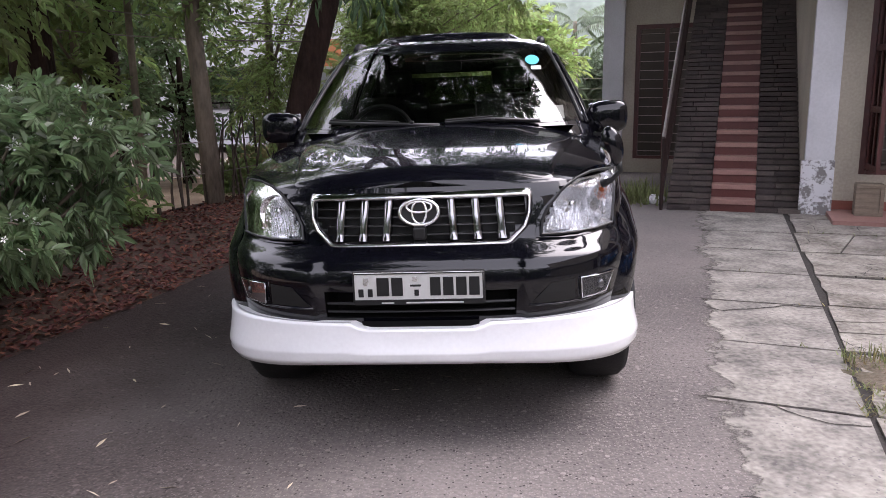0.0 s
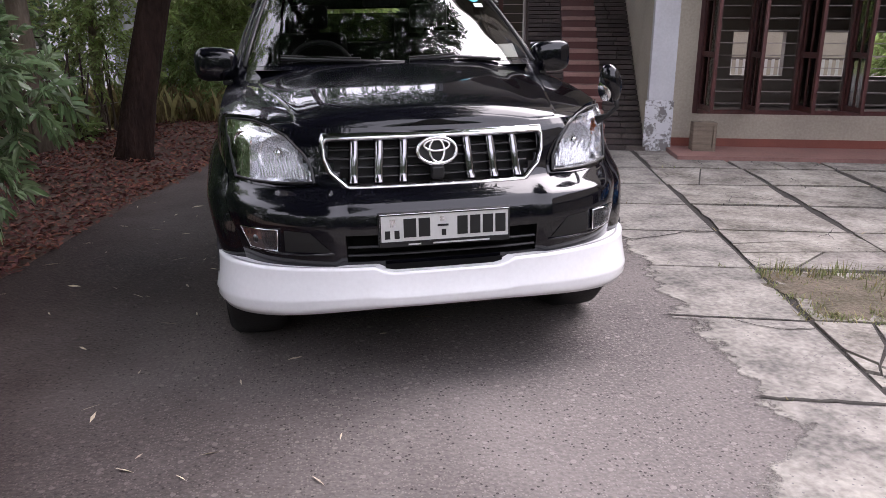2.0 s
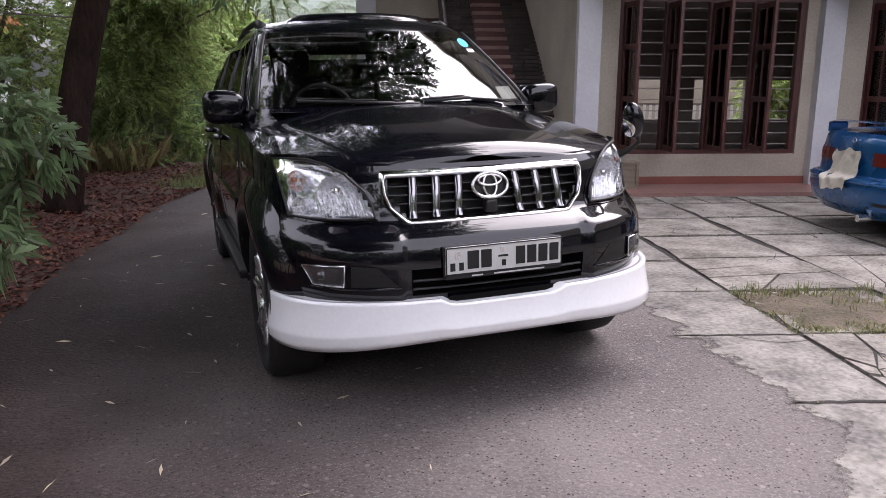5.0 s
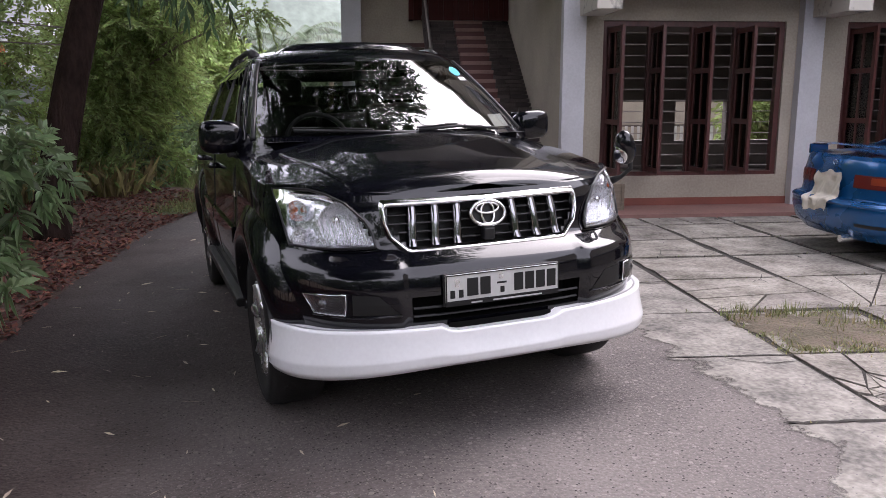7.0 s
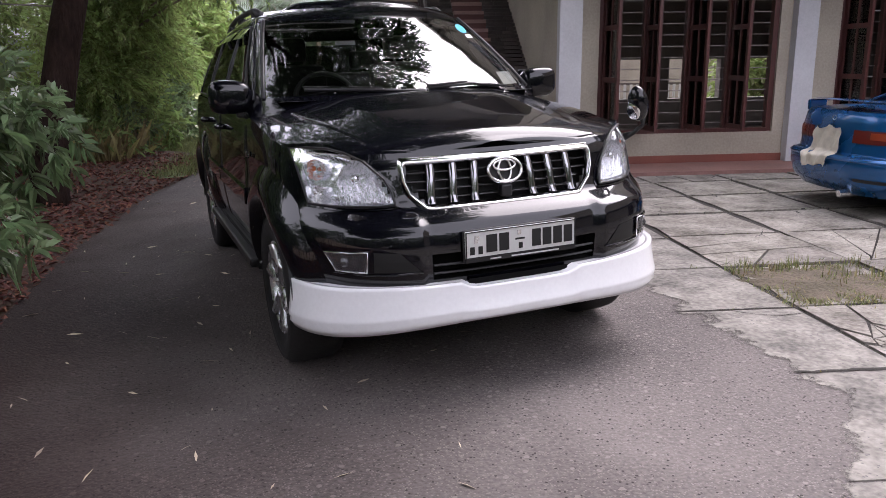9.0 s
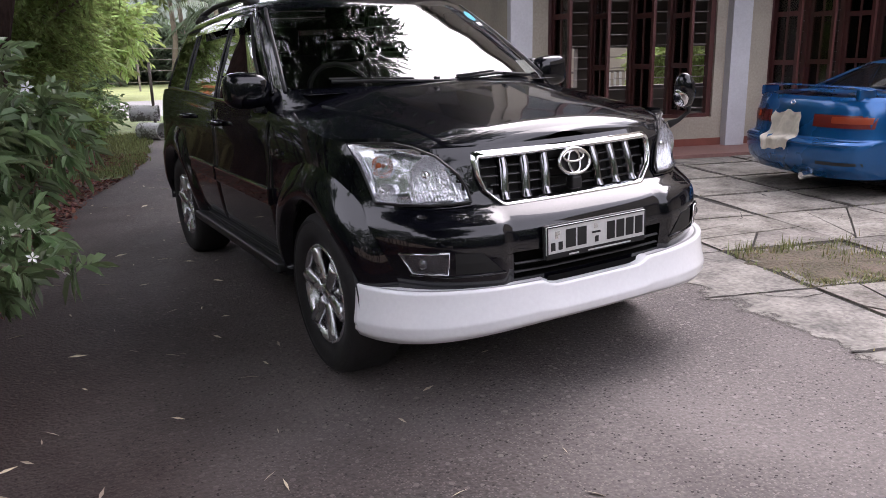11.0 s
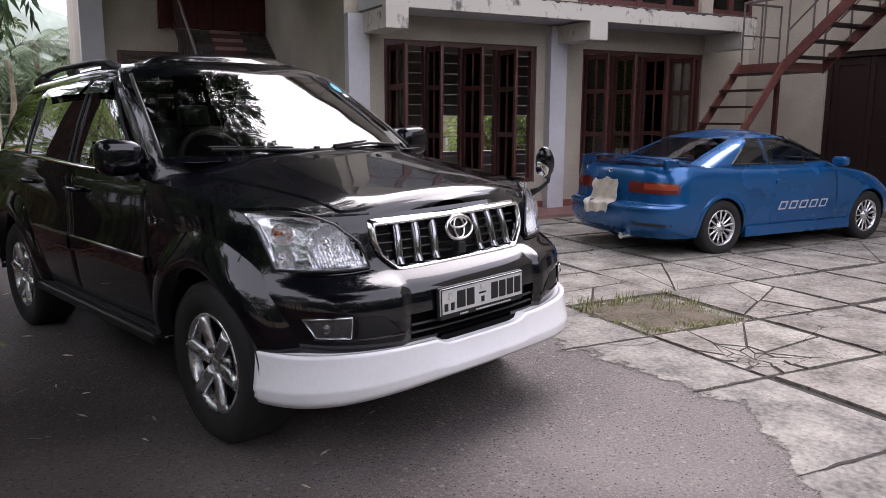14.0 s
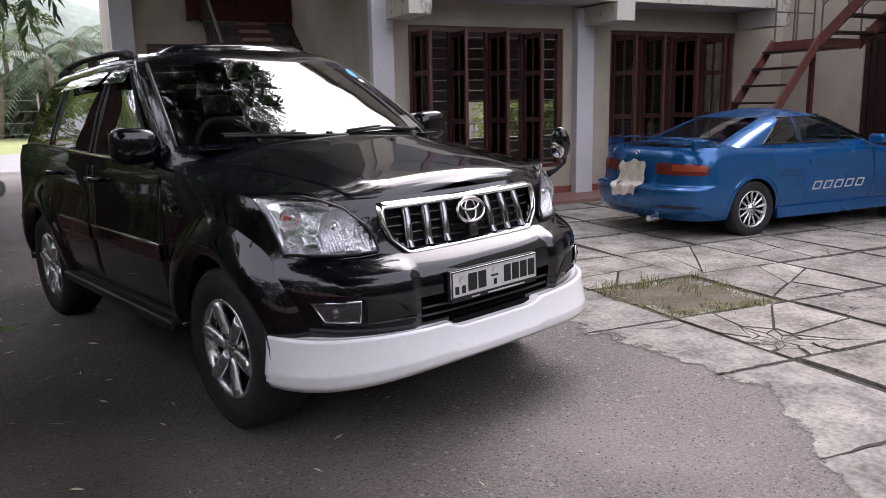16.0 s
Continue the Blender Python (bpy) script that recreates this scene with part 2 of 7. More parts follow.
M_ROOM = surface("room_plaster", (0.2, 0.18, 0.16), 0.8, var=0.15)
M_GLASS = pane("window_glass", (0.7, 0.72, 0.7))
M_WOODOLD = surface("weathered_timber", (0.2, 0.16, 0.12), 0.8, var=0.4, scale=4, fine=40, stretch=(1, 1, 8), bump=0.3)
M_BOARD = surface("white_board", (0.62, 0.62, 0.6), 0.6, var=0.1, scale=4)
M_BARK = surface("bark", (0.032, 0.02, 0.017), 0.9, var=0.5, scale=7, fine=30, bump=0.9, stretch=(1, 1, 0.3), bump_depth=0.03)
M_BARKPALE = surface("pale_bark", (0.21, 0.17, 0.13), 0.9, var=0.45, scale=7, fine=30, bump=0.8, stretch=(1, 1, 0.3), bump_depth=0.02)
M_BARK.node_tree.nodes["Principled BSDF"].inputs["Specular IOR Level"].default_value = 0.1
M_LITTER = surface("dry_leaves", (0.15, 0.052, 0.034), 0.8, var=0.4, island=0.55, bump=0)
M_PAPERLEAF = surface("pale_dry_leaf", (0.6, 0.52, 0.38), 0.8, var=0.3, spread=0.4, bump=0)
M_BACKWALL = surface("block_wall", (0.38, 0.4, 0.42), 0.85, var=0.25, scale=2)


def leafy(name, base, island=0.45, gloss=0.45):
    m = surface(name, base, gloss, var=0.25, scale=6, fine=30, bump=0, island=island)
    n, l = m.node_tree.nodes, m.node_tree.links
    b = n["Principled BSDF"]
    tr = n.new("ShaderNodeBsdfTranslucent")
    mix = n.new("ShaderNodeMixShader")
    mix.inputs[0].default_value = 0.5
    l.new(b.inputs["Base Color"].links[0].from_socket, tr.inputs["Color"])
    l.new(b.outputs[0], mix.inputs[1])
    l.new(tr.outputs[0], mix.inputs[2])
    l.new(mix.outputs[0], n["Material Output"].inputs["Surface"])
    return m


M_LEAF_DARK = leafy("dark_glossy_leaf", (0.075, 0.13, 0.06))
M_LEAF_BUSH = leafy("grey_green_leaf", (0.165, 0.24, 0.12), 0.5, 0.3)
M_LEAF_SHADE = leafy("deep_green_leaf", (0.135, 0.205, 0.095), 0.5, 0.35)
M_LEAF_MID = leafy("green_leaf", (0.22, 0.31, 0.11))
M_LEAF_BRIGHT = leafy("bright_leaf", (0.27, 0.36, 0.125))
# Paled and greyed: the haze of distance is put into this leaf colour.
M_LEAF_FAR = leafy("hazed_far_leaf", (0.14, 0.185, 0.115))
M_PETAL = surface("white_petal", (0.8, 0.8, 0.78), 0.6, var=0.05, bump=0)
M_GRASS = leafy("grass_blade", (0.19, 0.22, 0.09), 0.5, 0.6)
M_STRAW = leafy("straw_blade", (0.3, 0.26, 0.12), 0.5, 0.7)


# ---- mesh helpers ----
def part(name, bm, material, parent=None, label="", smooth=False, kind=""):
    me = bpy.data.meshes.new(name)
    bm.normal_update()
    bm.to_mesh(me)
    bm.free()
    me.materials.append(material)
    if smooth:
        me.polygons.foreach_set("use_smooth", [True] * len(me.polygons))
    ob = new(name, me)
    if parent is not None:
        ob.parent = parent
    if label or kind:
        tagged(ob, label, kind=kind)
    return ob


def shared(name, me, parent, m=None):
    ob = new(name, me)
    ob.parent = parent
    if m is not None:
        ob.matrix_basis = m
    return ob


def thing(name, label, category, m=None, group="", kind=""):
    ob = new(name)
    ob.empty_display_size = 0.2
    if m is not None:
        ob.matrix_basis = m
    return tagged(ob, label, category, group, kind)


def box(bm, x0, x1, y0, y1, z0, z1, bevel=0.0):
    r = bmesh.ops.create_cube(bm, size=1.0, matrix=Matrix.LocRotScale(((x0 + x1) / 2, (y0 + y1) / 2, (z0 + z1) / 2), None, (abs(x1 - x0), abs(y1 - y0), abs(z1 - z0))))
    if bevel:
        edges = {e for v in r["verts"] for e in v.link_edges}
        bmesh.ops.bevel(bm, geom=list(edges), offset=bevel, segments=2, affect="EDGES", profile=0.5)
    return bm


def boxes(*rows, bevel=0.0):
    bm = bmesh.new()
    for r in rows:
        box(bm, *r, bevel=bevel)
    return bm


def patch(bm, fn, nu, nv, u0=0.0, u1=1.0, v0=0.0, v1=1.0, loop=False, skip=None):
    rows = []
    for i in range(nu if loop else nu + 1):
        u = u0 + (u1 - u0) * i / nu
        rows.append([bm.verts.new(fn(u, v0 + (v1 - v0) * j / nv)) for j in range(nv + 1)])
    for i in range(nu):
        for j in range(nv):
            a, b = rows[i], rows[(i + 1) % len(rows)]
            quad = (a[j], b[j], b[j + 1], a[j + 1])
            if skip and skip(sum((v.co for v in quad), Vector()) / 4):
                continue
            bm.faces.new(quad)
    return bm


def tube(bm, pts, r, n=8, cap=True):
    """Round bar along points; r: one radius or one per point."""
    pts = [Vector(p) for p in pts]
    rs = r if isinstance(r, (list, tuple)) else [r] * len(pts)
    rings, side = [], None
    for i, p in enumerate(pts):
        d = (pts[min(i + 1, len(pts) - 1)] - pts[max(i - 1, 0)]).normalized()
        side = d.orthogonal() if side is None else (side - d * side.dot(d))
        side = side.normalized() if side.length > 1e-6 else d.orthogonal().normalized()
        up = d.cross(side)
        rings.append([bm.verts.new(p + rs[i] * (side * math.cos(k * math.tau / n) + up * math.sin(k * math.tau / n))) for k in range(n)])
    for a, b in zip(rings, rings[1:]):
        for k in range(n):
            bm.faces.new((a[k], a[(k + 1) % n], b[(k + 1) % n], b[k]))
    if cap:
        bm.faces.new(rings[0][::-1])
        bm.faces.new(rings[-1])
    return bm


def prism(bm, outline, m, depth):
    """Closed outline in a plane, set by m, drawn out along its z by depth."""
    lo = [bm.verts.new(m @ Vector((x, y, 0))) for x, y in outline]
    hi = [bm.verts.new(m @ Vector((x, y, depth))) for x, y in outline]
    n = len(lo)
    bm.faces.new(lo[::-1])
    bm.faces.new(hi)
    for i in range(n):
        bm.faces.new((lo[i], lo[(i + 1) % n], hi[(i + 1) % n], hi[i]))
    return bm


def lathe(bm, profile, m, n=40, arc=math.tau):
    """Profile of (radius, height) turned about the z of m."""
    rows = [[bm.verts.new(m @ Vector((r * math.cos(k * arc / n), r * math.sin(k * arc / n), h))) for r, h in profile] for k in range(n)]
    for k in range(n):
        a, b = rows[k], rows[(k + 1) % n]
        for j in range(len(profile) - 1):
            bm.faces.new((a[j], b[j], b[j + 1], a[j + 1]))
    bmesh.ops.remove_doubles(bm, verts=bm.verts, dist=1e-5)
    return bm


def solid(ob, t):
    k = ob.modifiers.new("thickness", "SOLIDIFY")
    k.thickness, k.offset = t, -1
    return ob


def mesh_of(name, verts, faces, material):
    me = bpy.data.meshes.new(name)
    me.from_pydata(verts, [], faces)
    me.materials.append(material)
    return me


# ---- the building's own axes: a along the front, b into it ----
YARD = pose(1.853, -0.981, 0, 0, 0, -16.62)


def built(name, bm, material, label, category="wall", parent=None):
    ob = part(name, bm, material, parent)
    if parent is None:
        ob.matrix_basis = YARD
        tagged(ob, label, category, kind="structure")
    return ob


def setting(name, label, category):
    return thing(name, label, category, YARD, kind="structure")


# ---- ground, drive and yard ----
def sheet(name, outline, z, material, label, category, m=None):
    bm = bmesh.new()
    bm.faces.new([bm.verts.new((x, y, z)) for x, y in outline])
    ob = part(name, bm, material, None)
    if m is not None:
        ob.matrix_basis = m
    return tagged(ob, label, category, kind="structure")


sheet("ground", [(-900, -900), (900, -900), (900, 900), (-900, 900)], -0.16, M_SOIL, "bare brown soil reaching to the far trees", "ground")
LEFT_EDGE = [(-3.3, -12), (-3.1, -4), (-2.72, 0.2), (-2.5, 1.4), (-2.3, 2.3), (-2.15, 3.2), (-1.97, 4.1), (-1.72, 4.9), (-1.38, 6.4), (-0.85, 7.6), (-0.25, 9.4), (0.15, 11.6), (1.0, 15), (1.8, 18.2)]
def camber(x):
    """Height of the drive, which falls gently towards the planted side."""
    return 0.023 * min(x, 0.1)


bm = bmesh.new()
for (x0, y0), (x1, y1) in zip(LEFT_EDGE, LEFT_EDGE[1:]):
    rows = [[bm.verts.new((x, y, camber(x))) for x in (left, max(0.1, left + 0.001), 9)] for left, y in ((x0, y0), (x1, y1))]
    for i in (0, 1):
        bm.faces.new((rows[0][i], rows[0][i + 1], rows[1][i + 1], rows[1][i]))
tagged(part("road", bm, M_ASPHALT), "worn grey asphalt drive under the parked car", "driveway", kind="structure")


# ---- building ----
BACK = 11.2
wall = setting("wall_front", "cream plastered front wall of the ground floor", "wall")
part("plaster", boxes((0.0, 0.354, 7.2, 7.42, 0, 2.95), (0.354, 2.794, 7.2, 7.42, 0, 0.455), (0.354, 2.794, 7.2, 7.42, 2.443, 2.95), (2.794, 3.638, 7.2, 7.42, 0, 2.95),
     (3.638, 6.12, 7.2, 7.42, 0, 0.455), (3.638, 6.12, 7.2, 7.42, 2.443, 2.95), (6.12, 7.2, 7.2, 7.42, 0, 2.95)), M_CREAM, wall)
part("skirting", boxes((0.09, 2.95, 7.185, 7.197, 0.06, 0.16), (3.26, 7.0, 7.185, 7.197, 0.06, 0.16)), M_SKIRT, wall, "dull red painted skirting")
for x in (-0.2, 2.95):
    part("pilaster", boxes((x, x + 0.29, 7.06, 7.198, 0.06, 2.72)), M_WHITE, wall, "bluish white pilaster")
part("peeling_foot", boxes((-0.235, 0.1, 7.045, 7.06, 0.0, 0.62)), M_PEEL, wall, "pilaster foot with peeling damp plaster")
built("apron", boxes((0.05, 7.2, 6.35, 7.185, -0.02, 0.06)), M_APRON, "worn red oxide cement apron along the wall", "floor")
wall = setting("wall_side", "cream plastered side wall beside the stone stairs", "wall")
part("plaster", boxes((-0.2, 0.2, 7.42, BACK, 0, 7.1), (-0.2, 0.0, 7.2, 7.42, 0, 7.1)), M_CREAM, wall)
wall = setting("wall_stairs", "cream rear wall behind the stairs with a barred window", "wall")
part("plaster", boxes((-2.78, -2.6, BACK, BACK + 0.22, 0, 7.1), (-2.6, -1.6, BACK, BACK + 0.22, 0, 0.24), (-2.6, -1.6, BACK, BACK + 0.22, 2.46, 3.1), (-1.6, 0.2, BACK, BACK + 0.22, 0, 3.1),
     (-2.6, 0.2, BACK, BACK + 0.22, 3.1, 7.1)), M_CREAM, wall)
part("corner_pilaster", boxes((-3.12, -2.78, BACK - 0.12, BACK + 0.22, 0, 7.1)), M_WHITE, wall, "white corner pilaster")
built("wall_end", boxes((-3.12, -2.95, BACK + 0.22, 16, 0, 7.1)), M_CREAM, "cream end wall of the building")

slab = setting("balcony_front", "concrete balcony with a stained cream fascia", "balcony")
part("fascia", boxes((0.0, 6.3, 6.3, 6.42, 2.73, 2.96)), M_FASCIA, slab, "black-stained cream fascia")
part("soffit", boxes((0.0, 6.3, 6.42, 7.2, 2.76, 2.95)), M_WHITE, slab)


def mould(parent, p, q, z0, z1, side, seed):
    """Ragged black growth hanging from the top edge of a fascia."""
    p, q, side = Vector(p), Vector(q), Vector(side)

    def edge(u, v):
        w = p.lerp(q, u)
        s = (q - p).length * u
        drip = 0.012 + 0.05 * max(0, noise.noise(Vector((s * 2.3, seed, 0)))) + 0.05 * max(0, noise.noise(Vector((s * 9, seed, 3)))) + 0.09 * max(0, noise.noise(Vector((s * 1.1, seed, 7))) - 0.2)
        return Vector((w.x, w.y, z1 - min(drip, z1 - z0) * v)) + side * 0.003

    part("mould", patch(bmesh.new(), edge, 260, 3), M_MOULD, parent, "ragged black mould along the edge")


mould(slab, (0.0, 6.3, 0), (6.3, 6.3, 0), 2.73, 2.96, (0, -1, 0), 1.0)
for x in (0.0, 3.06, 6.0):
    part("beam", boxes((x, x + 0.3, 6.3, 7.06, 2.48, 2.729)), M_FASCIA, slab)
wall = setting("wall_upper", "upper floor wall of dark glazed timber screens", "wall")
part("plaster", boxes((0.2, 7.2, 7.2, 7.42, 5.3, 7.1), (0.0, 0.3, 7.12, 7.42, 2.96, 5.3), (3.15, 3.45, 7.12, 7.42, 2.96, 5.3), (5.95, 6.2, 7.12, 7.42, 2.96, 5.3), (0.3, 3.15, 7.2, 7.4, 2.96, 3.12), (3.45, 5.95, 7.2, 7.4, 2.96, 3.12), (6.2, 7.2, 7.2, 7.4, 2.96, 3.12)), M_CREAM, wall)
for x0, x1, k in ((0.3, 3.15, 4), (3.45, 5.95, 4), (6.2, 7.2, 2)):
    w = (x1 - x0) / k
    for i in range(k):
        part("screen_frame", boxes((x0 + i * w, x0 + i * w + 0.06, 7.2, 7.28, 3.12, 5.3), (x0 + (i + 1) * w - 0.06, x0 + (i + 1) * w, 7.2, 7.28, 3.12, 5.3), (x0 + i * w + 0.06, x0 + (i + 1) * w - 0.06, 7.21, 7.27, 3.12, 3.2), (x0 + i * w + 0.06, x0 + (i + 1) * w - 0.06, 7.21, 7.27, 4.1, 4.16)), M_JOINERY, wall)
        part("screen_pane", boxes((x0 + i * w + 0.06, x0 + (i + 1) * w - 0.06, 7.235, 7.245, 3.2, 4.1), (x0 + i * w + 0.06, x0 + (i + 1) * w - 0.06, 7.235, 7.245, 4.16, 5.3)), M_GLASS, wall)
wall = setting("upper_backing", "inner wall of the upper floor, painted dark as an unlit room, with a small bright window", "wall")
part("plaster", boxes((0.2, 7.4, 9.5, 9.7, 2.95, 7.1), (8.25, 13.8, 9.5, 9.7, 2.95, 7.1), (7.4, 8.25, 9.5, 9.7, 2.95, 3.9), (7.4, 8.25, 9.5, 9.7, 4.5, 7.1)), M_UNLIT, wall)
for k in range(4):
    part("window_post", boxes((7.5 + 0.19 * k, 7.57 + 0.19 * k, 9.55, 9.62, 3.9, 4.5)), M_DOOR, wall)
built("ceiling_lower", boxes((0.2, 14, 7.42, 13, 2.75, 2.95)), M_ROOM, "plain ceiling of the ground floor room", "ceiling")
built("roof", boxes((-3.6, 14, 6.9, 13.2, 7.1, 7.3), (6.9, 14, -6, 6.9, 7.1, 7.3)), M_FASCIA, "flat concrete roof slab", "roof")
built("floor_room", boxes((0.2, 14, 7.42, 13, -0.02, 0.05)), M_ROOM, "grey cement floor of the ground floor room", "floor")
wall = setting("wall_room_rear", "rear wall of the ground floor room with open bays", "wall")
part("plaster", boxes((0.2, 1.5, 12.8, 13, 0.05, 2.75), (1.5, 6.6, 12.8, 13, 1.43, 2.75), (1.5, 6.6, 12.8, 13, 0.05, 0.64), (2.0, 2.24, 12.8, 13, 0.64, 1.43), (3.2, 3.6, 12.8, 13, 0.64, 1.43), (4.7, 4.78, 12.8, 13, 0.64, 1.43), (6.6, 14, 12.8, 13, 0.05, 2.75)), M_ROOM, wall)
built("yard_wall_rear", boxes((-2, 16, 19, 19.2, 0, 2.4)), M_CREAM, "pale plastered wall of the rear yard")

rear_fence = thing("rear_fence", "pale picket fence in the rear yard", "fence", YARD)
part("fence_rail", boxes((1.0, 13.0, 17.5, 17.54, 0.78, 0.84), (1.0, 13.0, 17.5, 17.54, 0.2, 0.26)), M_RAIL, rear_fence)
for k in range(70):
    part("picket", boxes((1.05 + 0.17 * k, 1.12 + 0.17 * k, 17.47, 17.495, -0.16, 0.8)), M_BOARD, rear_fence)

# wing
wall = setting("wall_wing", "cream plastered wall of the side wing", "wall")
part("plaster", boxes((7.2, 7.42, 5.68, 7.2, 0, 3.0), (7.2, 7.42, 4.33, 5.68, 2.42, 3.0), (7.2, 7.42, 2.93, 4.33, 0, 3.0), (7.2, 7.42, 1.6, 2.93, 2.46, 3.0), (7.2, 7.42, -6, 1.6, 0, 3.0), (7.2, 7.42, -6, 7.2, 3.0, 7.1)), M_CREAM, wall)
part("pilaster", boxes((7.06, 7.198, 3.74, 4.02, 0, 3.0)), M_WHITE, wall, "bluish white pilaster")
slab = setting("balcony_wing", "concrete balcony of the wing with a cream fascia", "balcony")
part("fascia", boxes((6.3, 6.42, -6, 3.85, 2.99, 3.28)), M_FASCIA, slab, "weathered cream fascia")
part("soffit", boxes((6.42, 7.2, -6, 4.6, 3.02, 3.27)), M_WHITE, slab)
part("beam", boxes((6.42, 7.06, 3.6, 3.85, 2.88, 3.018)), M_FASCIA, slab)
mould(slab, (6.3, -6, 0), (6.3, 3.85, 0), 2.99, 3.28, (-1, 0, 0), 5.0)
built("wall_wing_rear", boxes((13.8, 14, -6, 13, 0, 7.1), (7.42, 14, -6, -5.8, 0, 7.1)), M_ROOM, "plain outer walls of the wing")


def barred_window(name, x0, x1, z0, z1, leaves, m, label, open_leaf=True, bars=13):
    """Timber window with narrow folding leaves and horizontal iron bars; its plane is local y = 0."""
    w = thing(name, label, "window", m, kind="structure")
    part("window_frame", boxes((x0, x0 + 0.07, 0, 0.1, z0, z1), (x1 - 0.07, x1, 0, 0.1, z0, z1), (x0 + 0.07, x1 - 0.07, 0, 0.1, z1 - 0.07, z1), (x0 + 0.07, x1 - 0.07, -0.03, 0.1, z0, z0 + 0.05)), M_JOINERY, w)
    step = (x1 - x0 - 0.14) / leaves
    for i in range(1, leaves):
        x = x0 + 0.07 + step * i
        part("mullion", boxes((x - 0.035, x + 0.035, 0.01, 0.09, z0 + 0.05, z1 - 0.07)), M_JOINERY, w)
    for k in range(bars):
        z = z0 + 0.05 + (z1 - z0 - 0.12) * (k + 0.5) / bars
        bm = bmesh.new()
        part("window_bar", tube(bm, [(x0 + 0.07, 0.075, z), (x1 - 0.07, 0.075, z)], 0.006, 6), M_WINBAR, w)
    if open_leaf:
        for i in range(leaves):
            x, wd, zb, zt = x0 + 0.08 + step * i, step - 0.09, z0 + 0.06, z1 - 0.09
            rows = [(0, 0.055, -0.02, 0.02, zb, zt), (wd - 0.055, wd, -0.02, 0.02, zb, zt)]
            cross = [zb, z0 + 0.68, z0 + 1.32, zt - 0.07]
            rows += [(0.055, wd - 0.055, -0.018, 0.018, z, z + 0.065) for z in cross]
            rows += [(wd / 2 - 0.016, wd / 2 + 0.016, -0.012, 0.012, a + 0.065, b) for a, b in zip(cross, cross[1:])]
            lf = part("window_leaf", boxes(*rows), M_JOINERY, w)
            lf.matrix_basis = pose(x, -0.005, 0, 0, 0, -88 + (3, -4, 2, -2)[i % 4])
            for a, b in zip(cross, cross[1:]):
                for u, v in ((0.055, wd / 2 - 0.016), (wd / 2 + 0.016, wd - 0.055)):
                    part("leaf_pane", boxes((u, v, -0.003, 0.003, a + 0.065, b)), M_GLASS, lf)
    return w


barred_window("window_1", 0.354, 2.794, 0.455, 2.443, 4, YARD @ pose(0, 7.24, 0), "dark brown timber window with open glazed leaves and bars")
barred_window("window_2", 3.638, 6.12, 0.455, 2.443, 4, YARD @ pose(0, 7.24, 0), "dark brown timber window with open glazed leaves and bars")
barred_window("window_3", -2.6, -1.6, 0.24, 2.46, 2, YARD @ pose(0, BACK + 0.03, 0), "narrow dark timber window with iron bars", False, 14)
# A dark sheet takes the place of the room's shade.
built("window_backing", boxes((-2.7, -1.5, BACK + 0.6, BACK + 0.65, 0, 2.9)), M_UNLIT, "dark sheet for the unlit room behind the barred window")


def panel_door(name, width, height, m, label, material, leaves=2):
    d = thing(name, label, "door", m, kind="structure")
    part("door_frame", boxes((0, 0.08, 0, 0.14, 0, height), (width - 0.08, width, 0, 0.14, 0, height), (0.08, width - 0.08, 0, 0.14, height - 0.08, height)), material, d)
    w = (width - 0.16) / leaves
    for i in range(leaves):
        x = 0.08 + i * w
        rows = [(x + 0.004, x + 0.09, 0.04, 0.09, 0.01, height - 0.085), (x + w - 0.09, x + w - 0.004, 0.04, 0.09, 0.01, height - 0.085)]
        zs = [0.01, 0.55, 1.05, 1.55, height - 0.2]
        for z in zs:
            rows.append((x + 0.09, x + w - 0.09, 0.042, 0.088, z, z + 0.1))
        leaf = part("door_leaf", boxes(*rows), material, d)
        for z0, z1 in zip(zs, zs[1:]):
            part("door_panel", boxes((x + 0.09, x + w - 0.09, 0.058, 0.072, z0 + 0.1, z1)), material, leaf)
    return d


panel_door("door_1", 1.35, 2.42, YARD @ pose(7.24, 5.68, 0, 0, 0, -90), "closed dark brown timber double door of the wing", M_DOOR)
panel_door("door_2", 1.33, 2.46, YARD @ pose(7.24, 2.93, 0, 0, 0, -90), "closed dark brown timber double door of the wing", M_DOOR)
panel_door("door_3", 1.74, 2.1, YARD @ pose(-1.95, BACK - 0.15, 2.83), "closed dark red folding timber door at the stair head", M_REDWOOD, 6)

# Out of view; added so that the stair bay falls darker.
built("ceiling_stairs", boxes((-2.78, -0.2, 7.2, 9.4, 3.45, 3.6), (-2.78, -0.2, 9.25, 9.4, 3.6, 5.0), (-2.78, -0.2, 9.25, BACK, 5.0, 5.15)), M_ROOM, "unseen ceiling added to shade the stone stairs", "ceiling")

# ---- stone stairs ----
stairs = setting("stone_stairs", "steep red cement steps between slate-clad ramps", "stairs")
RUN, RISE, B0 = 4.15, 2.82, 7.05
NSTEP = 19
for k in range(NSTEP):
    b0, z0 = B0 + RUN * k / NSTEP, RISE * k / NSTEP
    st = part("step", boxes((-1.17, -0.68, b0, BACK, z0, z0 + RISE / NSTEP - 0.055)), M_STEP, stairs)
    # Paler than the riser: the lit tread is put into this slab's colour.
    part("nosing", boxes((-1.17, -0.68, b0 - 0.02, b0 + RUN / NSTEP + 0.001, z0 + RISE / NSTEP - 0.055, z0 + RISE / NSTEP - 0.001), bevel=0.004), M_NOSING, st, "paler tread edge, its lit top put into the colour")
NC = 46
rng = random.Random(5)
course = {}
